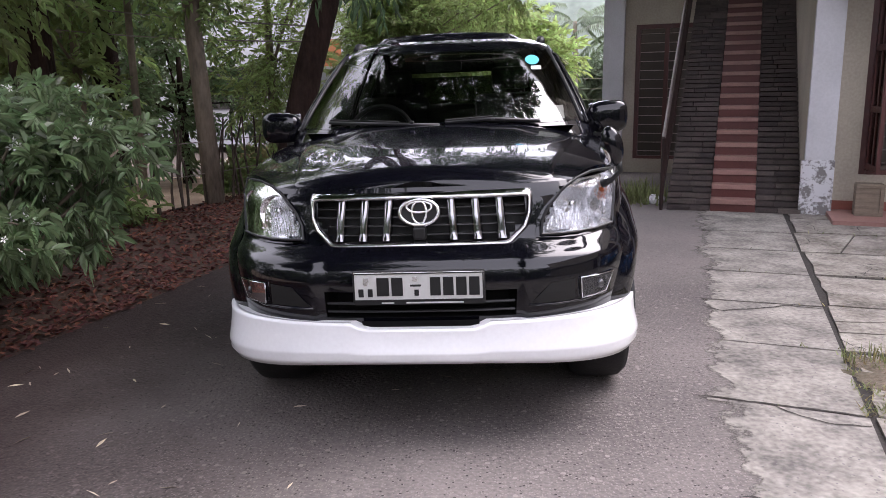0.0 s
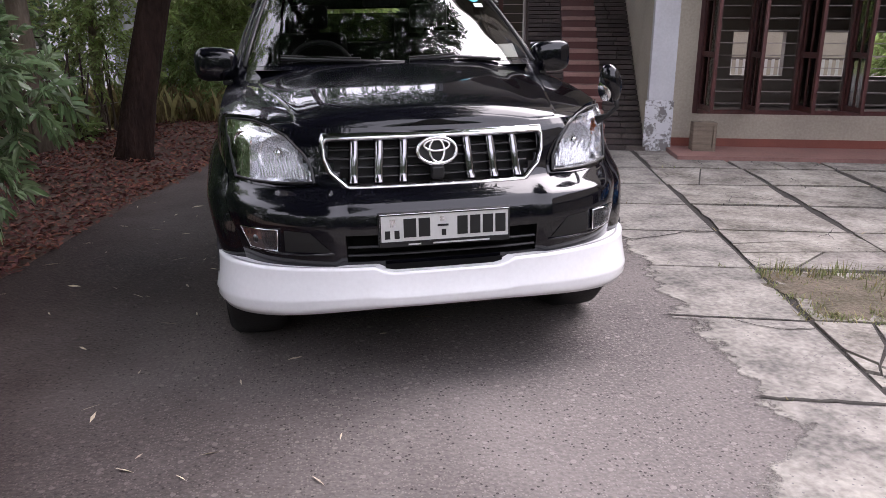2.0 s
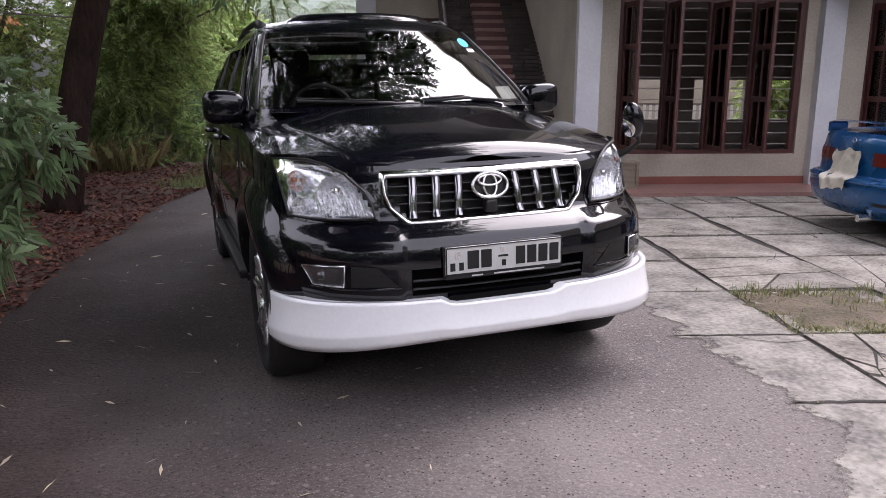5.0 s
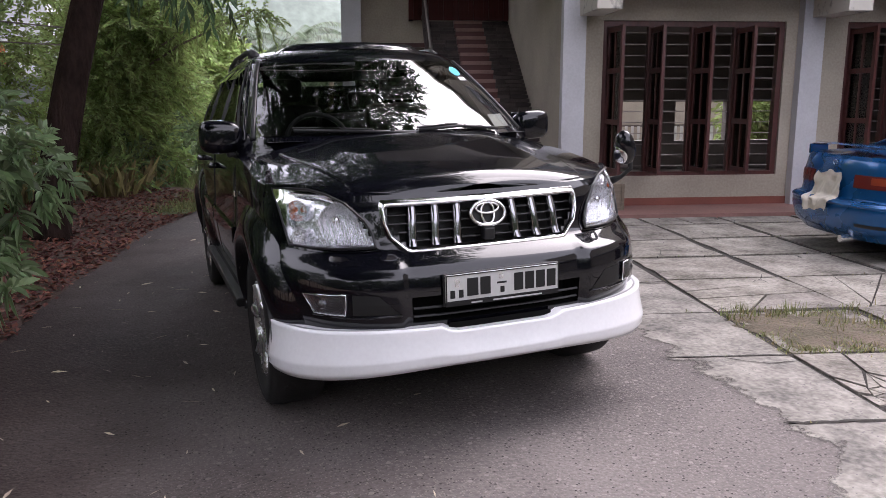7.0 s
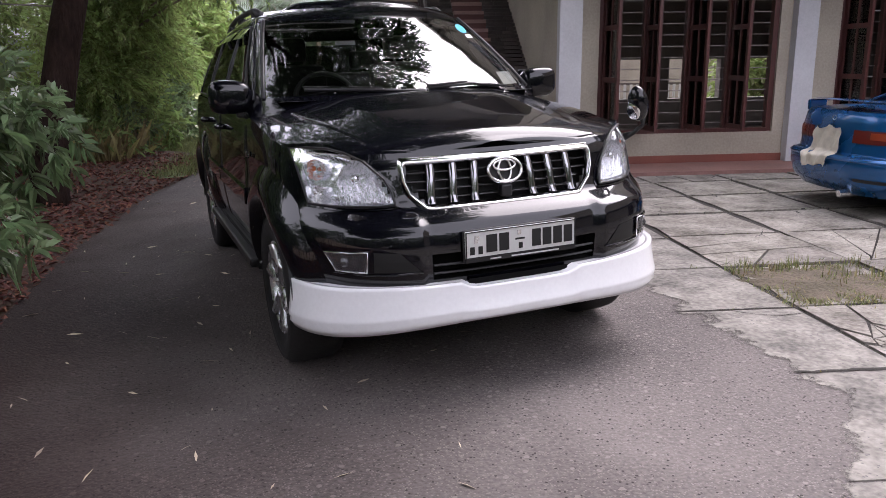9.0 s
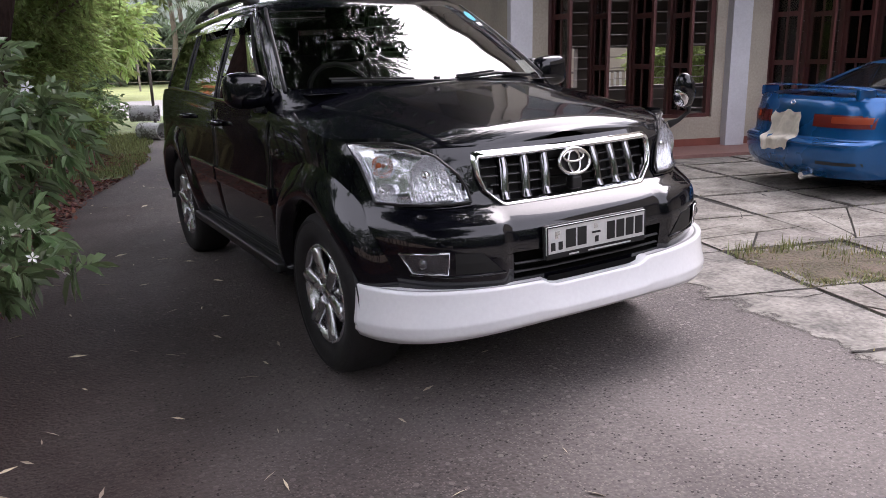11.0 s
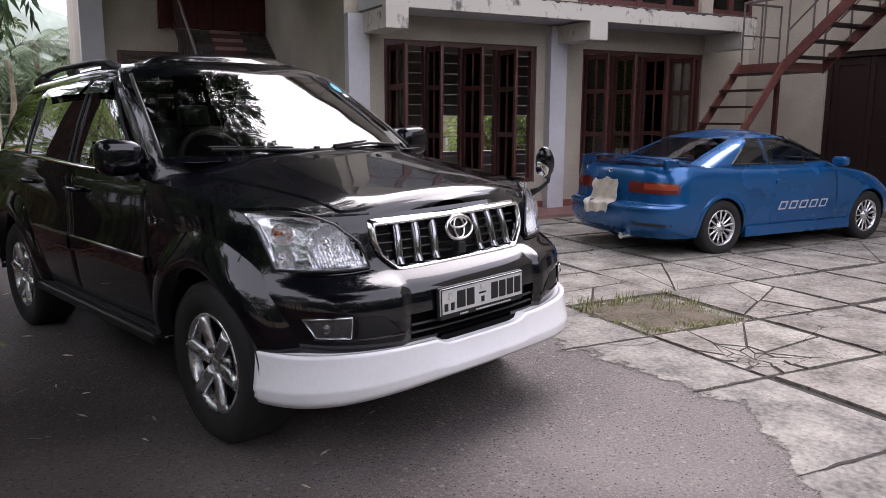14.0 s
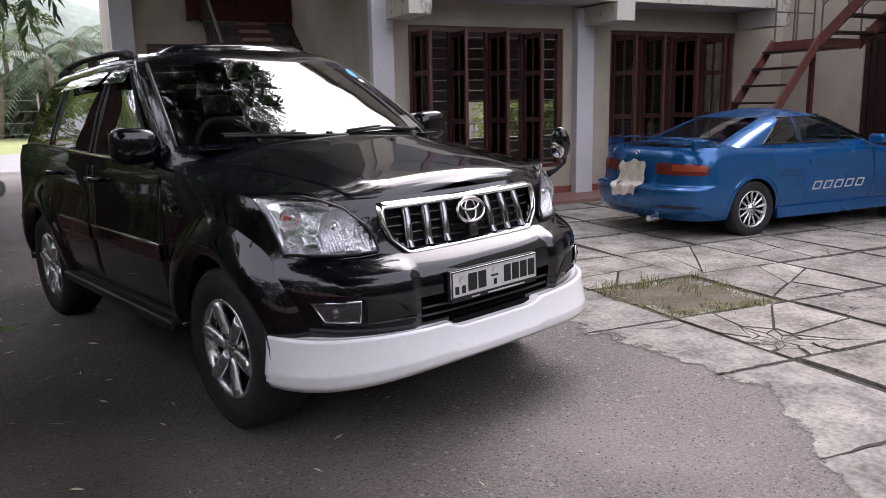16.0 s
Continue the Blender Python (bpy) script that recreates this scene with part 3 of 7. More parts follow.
for x0, x1 in ((-1.66, -1.175), (-0.675, -0.205)):
    part("ramp_core", prism(bmesh.new(), [(B0 + 0.03, 0), (BACK, 0), (BACK, RISE - 0.04)], Matrix(((0, 0, 1, x0 + 0.01), (1, 0, 0, 0), (0, 1, 0, 0), (0, 0, 0, 1))), x1 - x0 - 0.02), M_SLATE, stairs)
    for k in range(NC):
        cut = x0 + (x1 - x0) * rng.uniform(0.3, 0.7)
        for p, q in ((x0, cut - 0.004), (cut + 0.004, x1)):
            b0, z0 = B0 + RUN * k / NC, RISE * k / NC
            j = rng.uniform(-0.028, 0.012)
            part("stone", boxes((p, q, b0 + j, b0 + 0.2, z0 + 0.01, z0 + RISE / NC - 0.001)), M_SLATE, stairs)
rail = thing("stair_railing", "dark iron stair railing beside the slate ramp", "railing", YARD)
tube_b = [B0 - 0.05 + RUN * i / 8 for i in range(9)]
part("handrail", tube(bmesh.new(), [(-1.72, b, 0.85 + RISE * i / 8) for i, b in enumerate(tube_b)], 0.025), M_RAIL, rail, "grey tube handrail")
part("bottom_rail", tube(bmesh.new(), [(-1.72, b, 0.12 + RISE * i / 8) for i, b in enumerate(tube_b)], 0.015), M_DOOR, rail)
for i in range(25):
    b, z = B0 - 0.05 + RUN * i / 24, RISE * i / 24
    part("baluster", tube(bmesh.new(), [(-1.72, b, z + (0.0 if i % 8 == 0 else 0.12)), (-1.72, b, z + 0.85)], 0.022 if i % 8 == 0 else 0.009, 6), M_DOOR, rail)

# ---- steel stairs ----
steel = thing("steel_stairs", "rusty red steel stairs with tube railings in the corner", "stairs", YARD)


def flight(p0, p1, across, n, width):
    """Two stringers and n open treads from p0 to p1; across is the way over the width."""
    p0, p1, across = Vector(p0), Vector(p1), Vector(across)
    run = Vector((p1.x - p0.x, p1.y - p0.y, 0)).normalized()
    for s in (0, width):
        bm = bmesh.new()
        a, b = p0 + across * s, p1 + across * s
        for v in ((Vector((0, 0, -0.09)), Vector((0, 0, 0.09))),):
            c = [a + v[0], b + v[0], b + v[1], a + v[1]]
            t = across * 0.03
            vs = [bm.verts.new(q) for q in c] + [bm.verts.new(q + t) for q in c]
            for f in ((0, 1, 2, 3), (7, 6, 5, 4), (0, 4, 5, 1), (1, 5, 6, 2), (2, 6, 7, 3), (3, 7, 4, 0)):
                bm.faces.new([vs[i] for i in f])
        part("stringer", bm, M_RUST, steel)
    for k in range(n):
        c = p0.lerp(p1, (k + 0.5) / n)
        bm = bmesh.new()
        q = [c + across * 0.03 - run * 0.11, c + across * 0.03 + run * 0.11, c + across * width + run * 0.11, c + across * width - run * 0.11]
        vs = [bm.verts.new(v) for v in q] + [bm.verts.new(v + Vector((0, 0, 0.03))) for v in q]
        for f in ((3, 2, 1, 0), (4, 5, 6, 7), (0, 1, 5, 4), (1, 2, 6, 5), (2, 3, 7, 6), (3, 0, 4, 7)):
            bm.faces.new([vs[i] for i in f])
        part("tread", bm, M_DOOR, steel, "dark worn tread")


flight((3.75, 5.0, 0.05), (5.4, 5.0, 2.13), (0, 1, 0), 9, 0.77)
flight((6.22, 5.0, 2.13), (6.22, 3.85, 3.1), (-1, 0, 0), 5, 0.8)
part("landing", boxes((5.4, 6.25, 4.98, 5.8, 2.06, 2.18)), M_RUST, steel)
for x, y in ((6.2, 5.75),):
    part("post", boxes((x - 0.03, x + 0.03, y - 0.03, y + 0.03, 0, 2.06)), M_RUST, steel)
part("handrail", tube(bmesh.new(), [(5.43, 5.0, 3.05), (5.43, 5.77, 3.05), (6.2, 5.77, 3.05)], 0.02), M_RAIL, steel)
part("mid_rail", tube(bmesh.new(), [(5.43, 5.77, 2.6), (6.2, 5.77, 2.6)], 0.012), M_RAIL, steel)
for x, y in ((5.43, 5.77), (5.8, 5.77), (5.43, 5.4)):
    part("rail_post", tube(bmesh.new(), [(x, y, 2.1), (x, y, 3.05)], 0.015, 6), M_RAIL, steel)
for x in (5.43, 6.2):
    part("handrail", tube(bmesh.new(), [(x, 5.0, 3.05), (x, 3.85, 4.0)], 0.02), M_RAIL, steel)
    part("mid_rail", tube(bmesh.new(), [(x, 5.0, 2.6), (x, 3.85, 3.55)], 0.012), M_RAIL, steel)
    for i in range(4):
        part("rail_post", tube(bmesh.new(), [(x, 5.0 - 1.15 * i / 3, 2.13 + 0.97 * i / 3), (x, 5.0 - 1.15 * i / 3, 3.05 + 0.95 * i / 3)], 0.015, 6), M_RAIL, steel)
part("rail_post", tube(bmesh.new(), [(6.2, 5.77, 2.1), (6.2, 5.77, 3.05)], 0.015, 6), M_RAIL, steel)
gate = thing("balcony_gate", "rusty red sheet gate at the stair head", "gate", YARD)
part("sheet", boxes((5.45, 6.25, 3.8, 3.83, 3.28, 4.2), bevel=0.004), M_RUST, gate)
part("frame", boxes((5.42, 5.46, 3.79, 3.84, 3.2, 4.25), (6.24, 6.28, 3.79, 3.84, 3.2, 4.25), (5.46, 6.24, 3.79, 3.84, 4.2, 4.25)), M_RUST, gate)
part("bridge", boxes((5.42, 6.3, 3.4, 3.85, 3.05, 3.2)), M_RUST, gate)

# ---- things by the wing ----
trestle = thing("wooden_trestle", "weathered grey wooden trestle against the wing wall", "trestle", YARD)
part("top_beam", boxes((6.95, 7.05, 2.9, 4.0, 1.02, 1.12), bevel=0.008), M_WOODOLD, trestle)
part("lower_beam", boxes((6.96, 7.04, 2.98, 3.9, 0.3, 0.38), bevel=0.008), M_WOODOLD, trestle)
for y in (2.98, 3.84):
    for s in (-1, 1):
        bm = bmesh.new()
        part("leg", tube(bm, [(7.0 + 0.16 * s, y, 0.0), (7.0 + 0.02 * s, y, 1.03)], 0.045, 4), M_WOODOLD, trestle)
plank = thing("loose_plank", "rough grey plank leaning on the wing wall", "plank", YARD)
part("board", boxes((-0.015, 0.015, -0.06, 0.06, 0, 1.35), bevel=0.004), M_WOODOLD, plank).matrix_basis = pose(6.93, 4.3, 0, 0, 10, 0)
sheetb = thing("white_board", "white sheet of board leaning on the trestle", "board", YARD)
part("panel", boxes((-0.008, 0.008, -0.42, 0.42, 0, 0.78), bevel=0.003), M_BOARD, sheetb).matrix_basis = pose(6.72, 3.56, 0.0, 4, 14, 0)
crate = thing("wooden_block", "worn brown wooden box on the red apron", "box", YARD)
part("shell", boxes((0.29, 0.56, 6.75, 6.93, 0.06, 0.4), bevel=0.012), M_WOODOLD, crate)
for r in ((0.29, 0.56, 6.735, 6.75, 0.06, 0.1), (0.29, 0.56, 6.735, 6.75, 0.36, 0.4), (0.29, 0.33, 6.735, 6.75, 0.1, 0.36), (0.52, 0.56, 6.735, 6.75, 0.1, 0.36)):
    part("frame_slat", boxes(r, bevel=0.003), M_WOODOLD, crate)


# ---- cars ----
M_PAINT = surface("black_car_paint", (0.0032, 0.0033, 0.0058), 0.2, var=0.2, scale=2, bump=0, coat=1.0)
M_PAINT.node_tree.nodes["Principled BSDF"].inputs["Specular IOR Level"].default_value = 0.07
M_TRIM = surface("black_plastic", (0.012, 0.012, 0.013), 0.45, var=0.2, bump=0.1, fine=200)
M_RUBBER = surface("tyre_rubber", (0.016, 0.015, 0.015), 0.8, var=0.3, scale=10, bump=0.2)
M_CHROME = surface("chrome", (0.85, 0.85, 0.86), 0.06, metal=1.0, var=0.03, bump=0)
M_SLATCHROME = surface("satin_chrome", (0.33, 0.33, 0.35), 0.1, metal=1.0, var=0.05, bump=0)
M_ALLOY = surface("silver_alloy", (0.72, 0.72, 0.73), 0.27, metal=0.9, var=0.1, scale=9, bump=0)
M_PEARL = surface("white_bumper_paint", (0.92, 0.92, 0.93), 0.25, var=0.05, scale=2, bump=0, coat=0.6)
M_TINT = pane("tinted_car_glass", (0.06, 0.065, 0.063), 1.24)
M_VISOR = surface("smoky_plastic", (0.012, 0.012, 0.013), 0.06, var=0.1, bump=0, coat=1.0)
M_SCREEN = pane("windscreen_glass", (0.5, 0.53, 0.5), 2.0)
M_LENS = pane("clear_lamp_lens", (0.94, 0.95, 0.96), 1.38)
M_REFLECTOR = surface("lamp_reflector", (0.95, 0.95, 0.96), 0.14, metal=0.8, var=0.06, scale=30, bump=0.7, fine=45)
M_LAMPBACK = surface("lamp_housing", (0.9, 0.9, 0.92), 0.1, metal=0.8, var=0.1, scale=20, bump=0.5, fine=16, bump_depth=0.015)
M_AMBER = surface("amber_plastic", (0.55, 0.13, 0.05), 0.2, var=0.1, bump=0)
M_REDLENS = surface("red_lamp_plastic", (0.13, 0.012, 0.01), 0.25, var=0.1, bump=0, coat=0.6)
M_PLATE = surface("number_plate_white", (0.62, 0.62, 0.6), 0.4, var=0.06, bump=0)
M_INK = surface("black_ink", (0.008, 0.008, 0.008), 0.6, bump=0)
M_VOID = surface("matt_black_recess", (0.006, 0.006, 0.006), 0.8, bump=0)
M_VOID.node_tree.nodes["Principled BSDF"].inputs["Specular IOR Level"].default_value = 0.1
M_BARGLOSS = surface("gloss_black_bar", (0.03, 0.03, 0.03), 0.2, bump=0)
M_FOGBACK = surface("fog_lamp_back", (0.16, 0.16, 0.17), 0.25, metal=0.8, var=0.3, scale=25, bump=0.5, fine=60)
M_CLOTH = surface("dark_upholstery", (0.03, 0.028, 0.027), 0.85, var=0.3, scale=10, bump=0.3)
M_CYAN = surface("cyan_sticker", (0.03, 0.45, 0.62), 0.5, bump=0)
M_PAPER = surface("white_paper", (0.75, 0.75, 0.75), 0.7, var=0.05, bump=0)


def blend(keys, z):
    """Row of values at z, eased between the keyed heights."""
    if z <= keys[0][0]:
        return keys[0][1:]
    for p, q in zip(keys, keys[1:]):
        if z <= q[0]:
            k = (z - p[0]) / (q[0] - p[0])
            return tuple(a + (b - a) * k for a, b in zip(p[1:], q[1:]))
    return keys[-1][1:]


def ease(p, q, x):
    k = max(0, min(1, (x - p) / (q - p)))
    return k * k * (3 - 2 * k)


class Hull:
    """A car body told by its plan at each height: half width, nose, tail; rounded ends of length cf, cr."""

    def __init__(self, keys, cf, nf, cr, nr):
        self.keys, self.cf, self.nf, self.cr, self.nr = keys, cf, nf, cr, nr
        self.bulge = lambda x, z: 0.0

    def nose(self, x, z, off=0.0):
        w, f, r = blend(self.keys, z)
        k = min(1, abs(x) / w) ** self.nf
        return Vector((x, f + self.cf - self.cf * (1 - k) ** (1 / self.nf) - off - self.bulge(abs(x), z), z))

    def tail(self, x, z, off=0.0):
        w, f, r = blend(self.keys, z)
        k = min(1, abs(x) / w) ** self.nr
        return Vector((x, r - self.cr + self.cr * (1 - k) ** (1 / self.nr) + off, z))

    def half(self, y, z):
        w, f, r = blend(self.keys, z)
        if y < f + self.cf:
            return w * max(0, 1 - max(0, min(1, (f + self.cf - y) / self.cf)) ** self.nf) ** (1 / self.nf)
        if y > r - self.cr:
            return w * max(0, 1 - max(0, min(1, (y - r + self.cr) / self.cr)) ** self.nr) ** (1 / self.nr)
        return w

    def side(self, y, z, s=-1, off=0.0):
        return Vector((s * (self.half(y, z) + off), y, z))

    def ring(self, s, z):
        """Half plan from the nose's middle (s = 0) round to the tail's (s = 3)."""
        w, f, r = blend(self.keys, z)
        if s <= 1:
            a = s * math.pi / 2
            x = w * math.sin(a) ** (2 / self.nf)
            return Vector((x, f + self.cf - self.cf * max(0, math.cos(a)) ** (2 / self.nf) - self.bulge(x, z), z))
        if s <= 2:
            return Vector((w, f + self.cf + (s - 1) * (r - self.cr - f - self.cf), z))
        a = (s - 2) * math.pi / 2
        return Vector((w * max(0, math.cos(a)) ** (2 / self.nr), r - self.cr + self.cr * math.sin(a) ** (2 / self.nr), z))


def wheel(parent, x, y, r, width, side, spokes, rim_r, label):
    """Tyre, rim and spokes; side: which way the face looks along x."""
    m = Matrix.Translation((x, y, r)) @ pose(0, 0, 0, 0, 90 * side, 0)
    w = part("wheel", lathe(bmesh.new(), [(rim_r * 0.98, -width * 0.4), (rim_r, width * 0.30), (rim_r * 1.03, width * 0.42), (r * 0.8, width * 0.5), (r * 0.93, width * 0.47), (r * 0.985, width * 0.38), (r, width * 0.2), (r, -width * 0.3), (r * 0.93, -width * 0.47), (rim_r, -width * 0.46)], m, 56), M_RUBBER, parent, "black tyre", smooth=True)
    for ring in (0.88, 0.90):
        part("tyre_rib", lathe(bmesh.new(), [(r * ring, width * 0.485), (r * ring + 0.004, width * 0.497), (r * ring + 0.008, width * 0.483)], m, 56), M_RUBBER, w, smooth=True)
    part("rim", lathe(bmesh.new(), [(rim_r * 1.04, width * 0.40), (rim_r * 1.02, width * 0.44), (rim_r * 0.97, width * 0.43), (rim_r * 0.93, width * 0.34), (rim_r * 0.9, width * 0.24)], m, 48), M_ALLOY, w, smooth=True)
    part("rim_barrel", lathe(bmesh.new(), [(rim_r * 0.9, width * 0.24), (rim_r * 0.87, -width * 0.25)], m, 40), M_TRIM, w, smooth=True)
    part("brake_drum", lathe(bmesh.new(), [(0.0, 0.0), (rim_r * 0.62, 0.0), (rim_r * 0.62, -0.03), (rim_r * 0.86, -width * 0.2)], m, 32), M_TRIM, w)
    part("hub", lathe(bmesh.new(), [(0.0, width * 0.40), (rim_r * 0.16, width * 0.395), (rim_r * 0.19, width * 0.36), (rim_r * 0.34, width * 0.33), (rim_r * 0.36, width * 0.2)], m, 24), M_ALLOY, w, smooth=True)
    for k in range(spokes):
        a = math.tau * k / spokes + 0.3
        c, s = math.cos(a), math.sin(a)
        wide = rim_r * (2.0 / spokes) * (0.42 if spokes < 8 else 0.8)

        def sp(u, v):
            rad = rim_r * (0.22 + 0.74 * u)
            half = wide * (0.42 + 0.5 * math.sin(u * math.pi) * 0.35 + 0.25 * u)
            t = (v - 0.5) * 2 * half
            h = width * (0.36 + 0.06 * u) - 0.02 * (2 * v - 1) ** 2
            return m @ Vector((c * rad - s * t, s * rad + c * t, h))

        ob = part("spoke", patch(bmesh.new(), sp, 6, 4), M_ALLOY, w, smooth=True)
        solid(ob, 0.022 * side)
    if spokes == 6:
        for k in range(6):
            a = math.tau * k / 6
            part("wheel_nut", lathe(bmesh.new(), [(0, 0.375 * width), (0.009, 0.37 * width), (0.011, 0.3 * width)], m @ Matrix.Translation((0.062 * math.cos(a), 0.062 * math.sin(a), 0)), 8), M_CHROME, w)
    return w


suv = thing("black_suv", "glossy black off-road car with white lower bumper on the drive", "car", pose(0, 0, 0, -0.32, -1.32, 0))
LOW = Hull([(0.36, 0.86, 0.10, 4.34), (0.45, 0.885, 0.05, 4.4), (0.52, 0.9, 0.03, 4.43), (0.62, 0.91, 0.02, 4.44), (0.69, 0.916, 0.022, 4.44), (0.73, 0.92, 0.03, 4.44), (0.757, 0.921, 0.047, 4.43), (0.78, 0.92, 0.072, 4.42), (0.8, 0.917, 0.1, 4.41), (0.82, 0.915, 0.128, 4.4), (0.85, 0.912, 0.15, 4.39), (0.93, 0.91, 0.165, 4.37), (1.0, 0.9, 0.18, 4.34), (1.04, 0.885, 0.21, 4.31)], 0.72, 3.0, 0.42, 2.8)
LOW.bulge = lambda x, z: 0.022 * ease(0.395, 0.44, x) * ease(0.86, 0.7, x) * ease(0.815, 0.76, z) * ease(0.44, 0.52, z)


class Cab(Hull):
    """The glasshouse, whose roof falls a little towards the tail."""

    def sag(self, p):
        p.z -= 0.06 * ease(2.5, 4.0, p.y) * max(0, (p.z - 1.25) / 0.5)
        return p

    def ring(self, s, z):
        return self.sag(Hull.ring(self, s, z))

    def side(self, y, z, s=-1, off=0.0):
        return self.sag(Hull.side(self, y, z, s, off))

    def tail(self, x, z, off=0.0):
        return self.sag(Hull.tail(self, x, z, off))


CAB = Cab([(1.12, 0.895, 1.0, 4.27), (1.2, 0.875, 1.05, 4.26), (1.26, 0.86, 1.13, 4.25), (1.35, 0.83, 1.25, 4.22), (1.5, 0.775, 1.475, 4.16), (1.62, 0.725, 1.67, 4.08), (1.68, 0.695, 1.77, 4.02), (1.72, 0.66, 1.85, 3.95), (1.75, 0.6, 1.95, 3.86)], 0.62, 2.6, 0.45, 2.6)


def crest(y):
    """Height of the shoulder line along the car."""
    return 1.04 + 0.125 * ease(0.15, 1.5, y) + 0.045 * ease(1.8, 3.9, y)


def low_point(s, z, sign, off=0.0):
    p = LOW.ring(s, z)
    if z > 0.8:
        p.z = 0.8 + (z - 0.8) * (crest(p.y) - 0.8) / 0.24
    return Vector((p.x * sign, p.y, p.z))


WHEELS = ((0.815, 0.37), (3.57, 0.37))


def in_arch(c):
    return any(math.hypot(c.y - y, c.z - z) < 0.475 for y, z in WHEELS) and abs(c.x) > 0.4




def in_hole(c):
    grille = c.y < 0.4 and 0.815 < c.z < 1.0 and abs(c.x) < 0.44 - 0.09 * max(0, (0.93 - c.z) / 0.12)
    lamp = c.y < 0.62 and c.z > 0.835 and 0.52 < abs(c.x)
    intake = c.y < 0.2 and 0.53 < c.z < 0.64 and abs(c.x) < 0.385
    return in_arch(c) or intake or grille and c.y < 0.3


LAMP = [(0.5, 0.834), (0.815, 0.842), (0.845, 1.038), (0.6, 1.012)]


def in_lamp(x, z):
    sides = zip(LAMP, LAMP[1:] + LAMP[:1])
    return all((q[0] - p[0]) * (z - p[1]) - (q[1] - p[1]) * (x - p[0]) > -0.0035 for p, q in sides)


bm = bmesh.new()
zs = [0.36, 0.40, 0.45, 0.5, 0.53, 0.585, 0.64, 0.68, 0.72, 0.74, 0.75, 0.757, 0.765, 0.775, 0.785, 0.795, 0.803, 0.812, 0.82, 0.832, 0.85, 0.88, 0.91, 0.94, 0.97, 1.0, 1.02, 1.04]
ss = [i / 60 for i in range(60)] + [1 + i / 110 for i in range(110)] + [2 + i / 12 for i in range(13)]
for sign in (1, -1):
    rows = [[bm.verts.new(low_point(s, z, sign)) for z in zs] for s in ss]
    for a, b in zip(rows, rows[1:]):
        for j in range(len(zs) - 1):
            quad = (a[j], b[j], b[j + 1], a[j + 1])
            c = sum((v.co for v in quad), Vector()) / 4
            if not in_hole(c) and not (c.y < 0.75 and in_lamp(abs(c.x), (zs[j] + zs[j + 1]) / 2)):
                bm.faces.new(quad if sign > 0 else quad[::-1])
bmesh.ops.remove_doubles(bm, verts=bm.verts, dist=1e-4)
bmesh.ops.delete(bm, geom=[v for v in bm.verts if not v.link_faces], context="VERTS")
part("body", bm, M_PAINT, suv, smooth=True)


def deck(x01, y, raise_=0.0, inset=0.0):
    """Bonnet height over the plan; x01 from -1 to 1 across the wings."""
    xe = LOW.half(y, 1.04) - inset
    z = crest(y)
    rise = min(1.0, max(0.0, (y - 0.21) / 0.96))
    mid = max(0.0, 1.04 + 0.06 * ease(0.15, 0.285, y) + 0.163 * min(rise, 1.0) - z)
    x = x01 * xe
    z += mid * (1 - abs(x01) ** 2.2) + raise_
    return Vector((x, y, z))


def sweep_y(u):
    return 0.2105 + 1.09 * u ** 1.7


part("wing_top", patch(bmesh.new(), lambda u, v: deck(2 * v - 1, sweep_y(u)), 40, 48), M_PAINT, suv, smooth=True)


def bonnet(u, v):
    y = 0.225 + (1.17 - 0.225) * u
    xh = min(0.56 + 0.17 * ease(0.2, 1.2, y), LOW.half(y, 1.04) * 0.97)
    x = (2 * v - 1) * xh
    xe = LOW.half(y, 1.04)
    rim = ease(0, 0.012, min(v, 1 - v)) * ease(0, 0.02, u)
    p = deck(x / xe, y)
    ridge = 0.008 * ease(0.53, 0.4, abs(x)) * ease(0.2, 0.5, y)
    return Vector((x, y, p.z + 0.008 * rim - 0.003 + ridge))


part("bonnet", patch(bmesh.new(), bonnet, 36, 110), M_PAINT, suv, "glossy black bonnet with two raised creases", smooth=True)
for x in (-0.12, 0.3):
    part("washer_jet", boxes((x - 0.012, x + 0.012, 1.04, 1.07, 1.275, 1.29), bevel=0.004), M_TRIM, suv)

# cabin

def in_window(c):
    if c.z > 1.262 and c.z < 1.665 and c.y < CAB.nose(0, c.z).y + 0.30 and abs(c.x) < blend(CAB.keys, c.z)[0] * 0.905:
        return True
    if abs(c.x) > 0.55 and 1.23 < c.z + 0.06 * ease(2.5, 4.0, c.y) * max(0, (c.z - 1.25) / 0.5) < 1.645:
        lean = (c.z - 1.285) / 0.36
        if 1.56 + 0.72 * lean * 0.78 < c.y < 2.36 or 2.46 < c.y < 3.18 or 3.3 < c.y < 3.78:
            return True
    if c.y > 3.95 and abs(c.x) < 0.5 and 1.28 < c.z < 1.62:
        return True
    return False


bm = bmesh.new()
zc = [1.12, 1.16, 1.2, 1.23, 1.245, 1.262, 1.285] + [1.285 + 0.36 * k / 12 for k in range(1, 13)] + [1.665, 1.68, 1.7, 1.72, 1.735, 1.75]
sc = [i / 40 for i in range(40)] + [1 + i / 120 for i in range(120)] + [2 + i / 14 for i in range(15)]
for sign in (1, -1):
    rows = []
    for s in sc:
        row = []
        for z in zc:
            p = CAB.ring(s, z)
            row.append(bm.verts.new((p.x * sign, p.y, p.z)))
        rows.append(row)
    for a, b in zip(rows, rows[1:]):
        for j in range(len(zc) - 1):
            quad = (a[j], b[j], b[j + 1], a[j + 1])
            if not in_window(sum((v.co for v in quad), Vector()) / 4):
                bm.faces.new(quad if sign > 0 else quad[::-1])
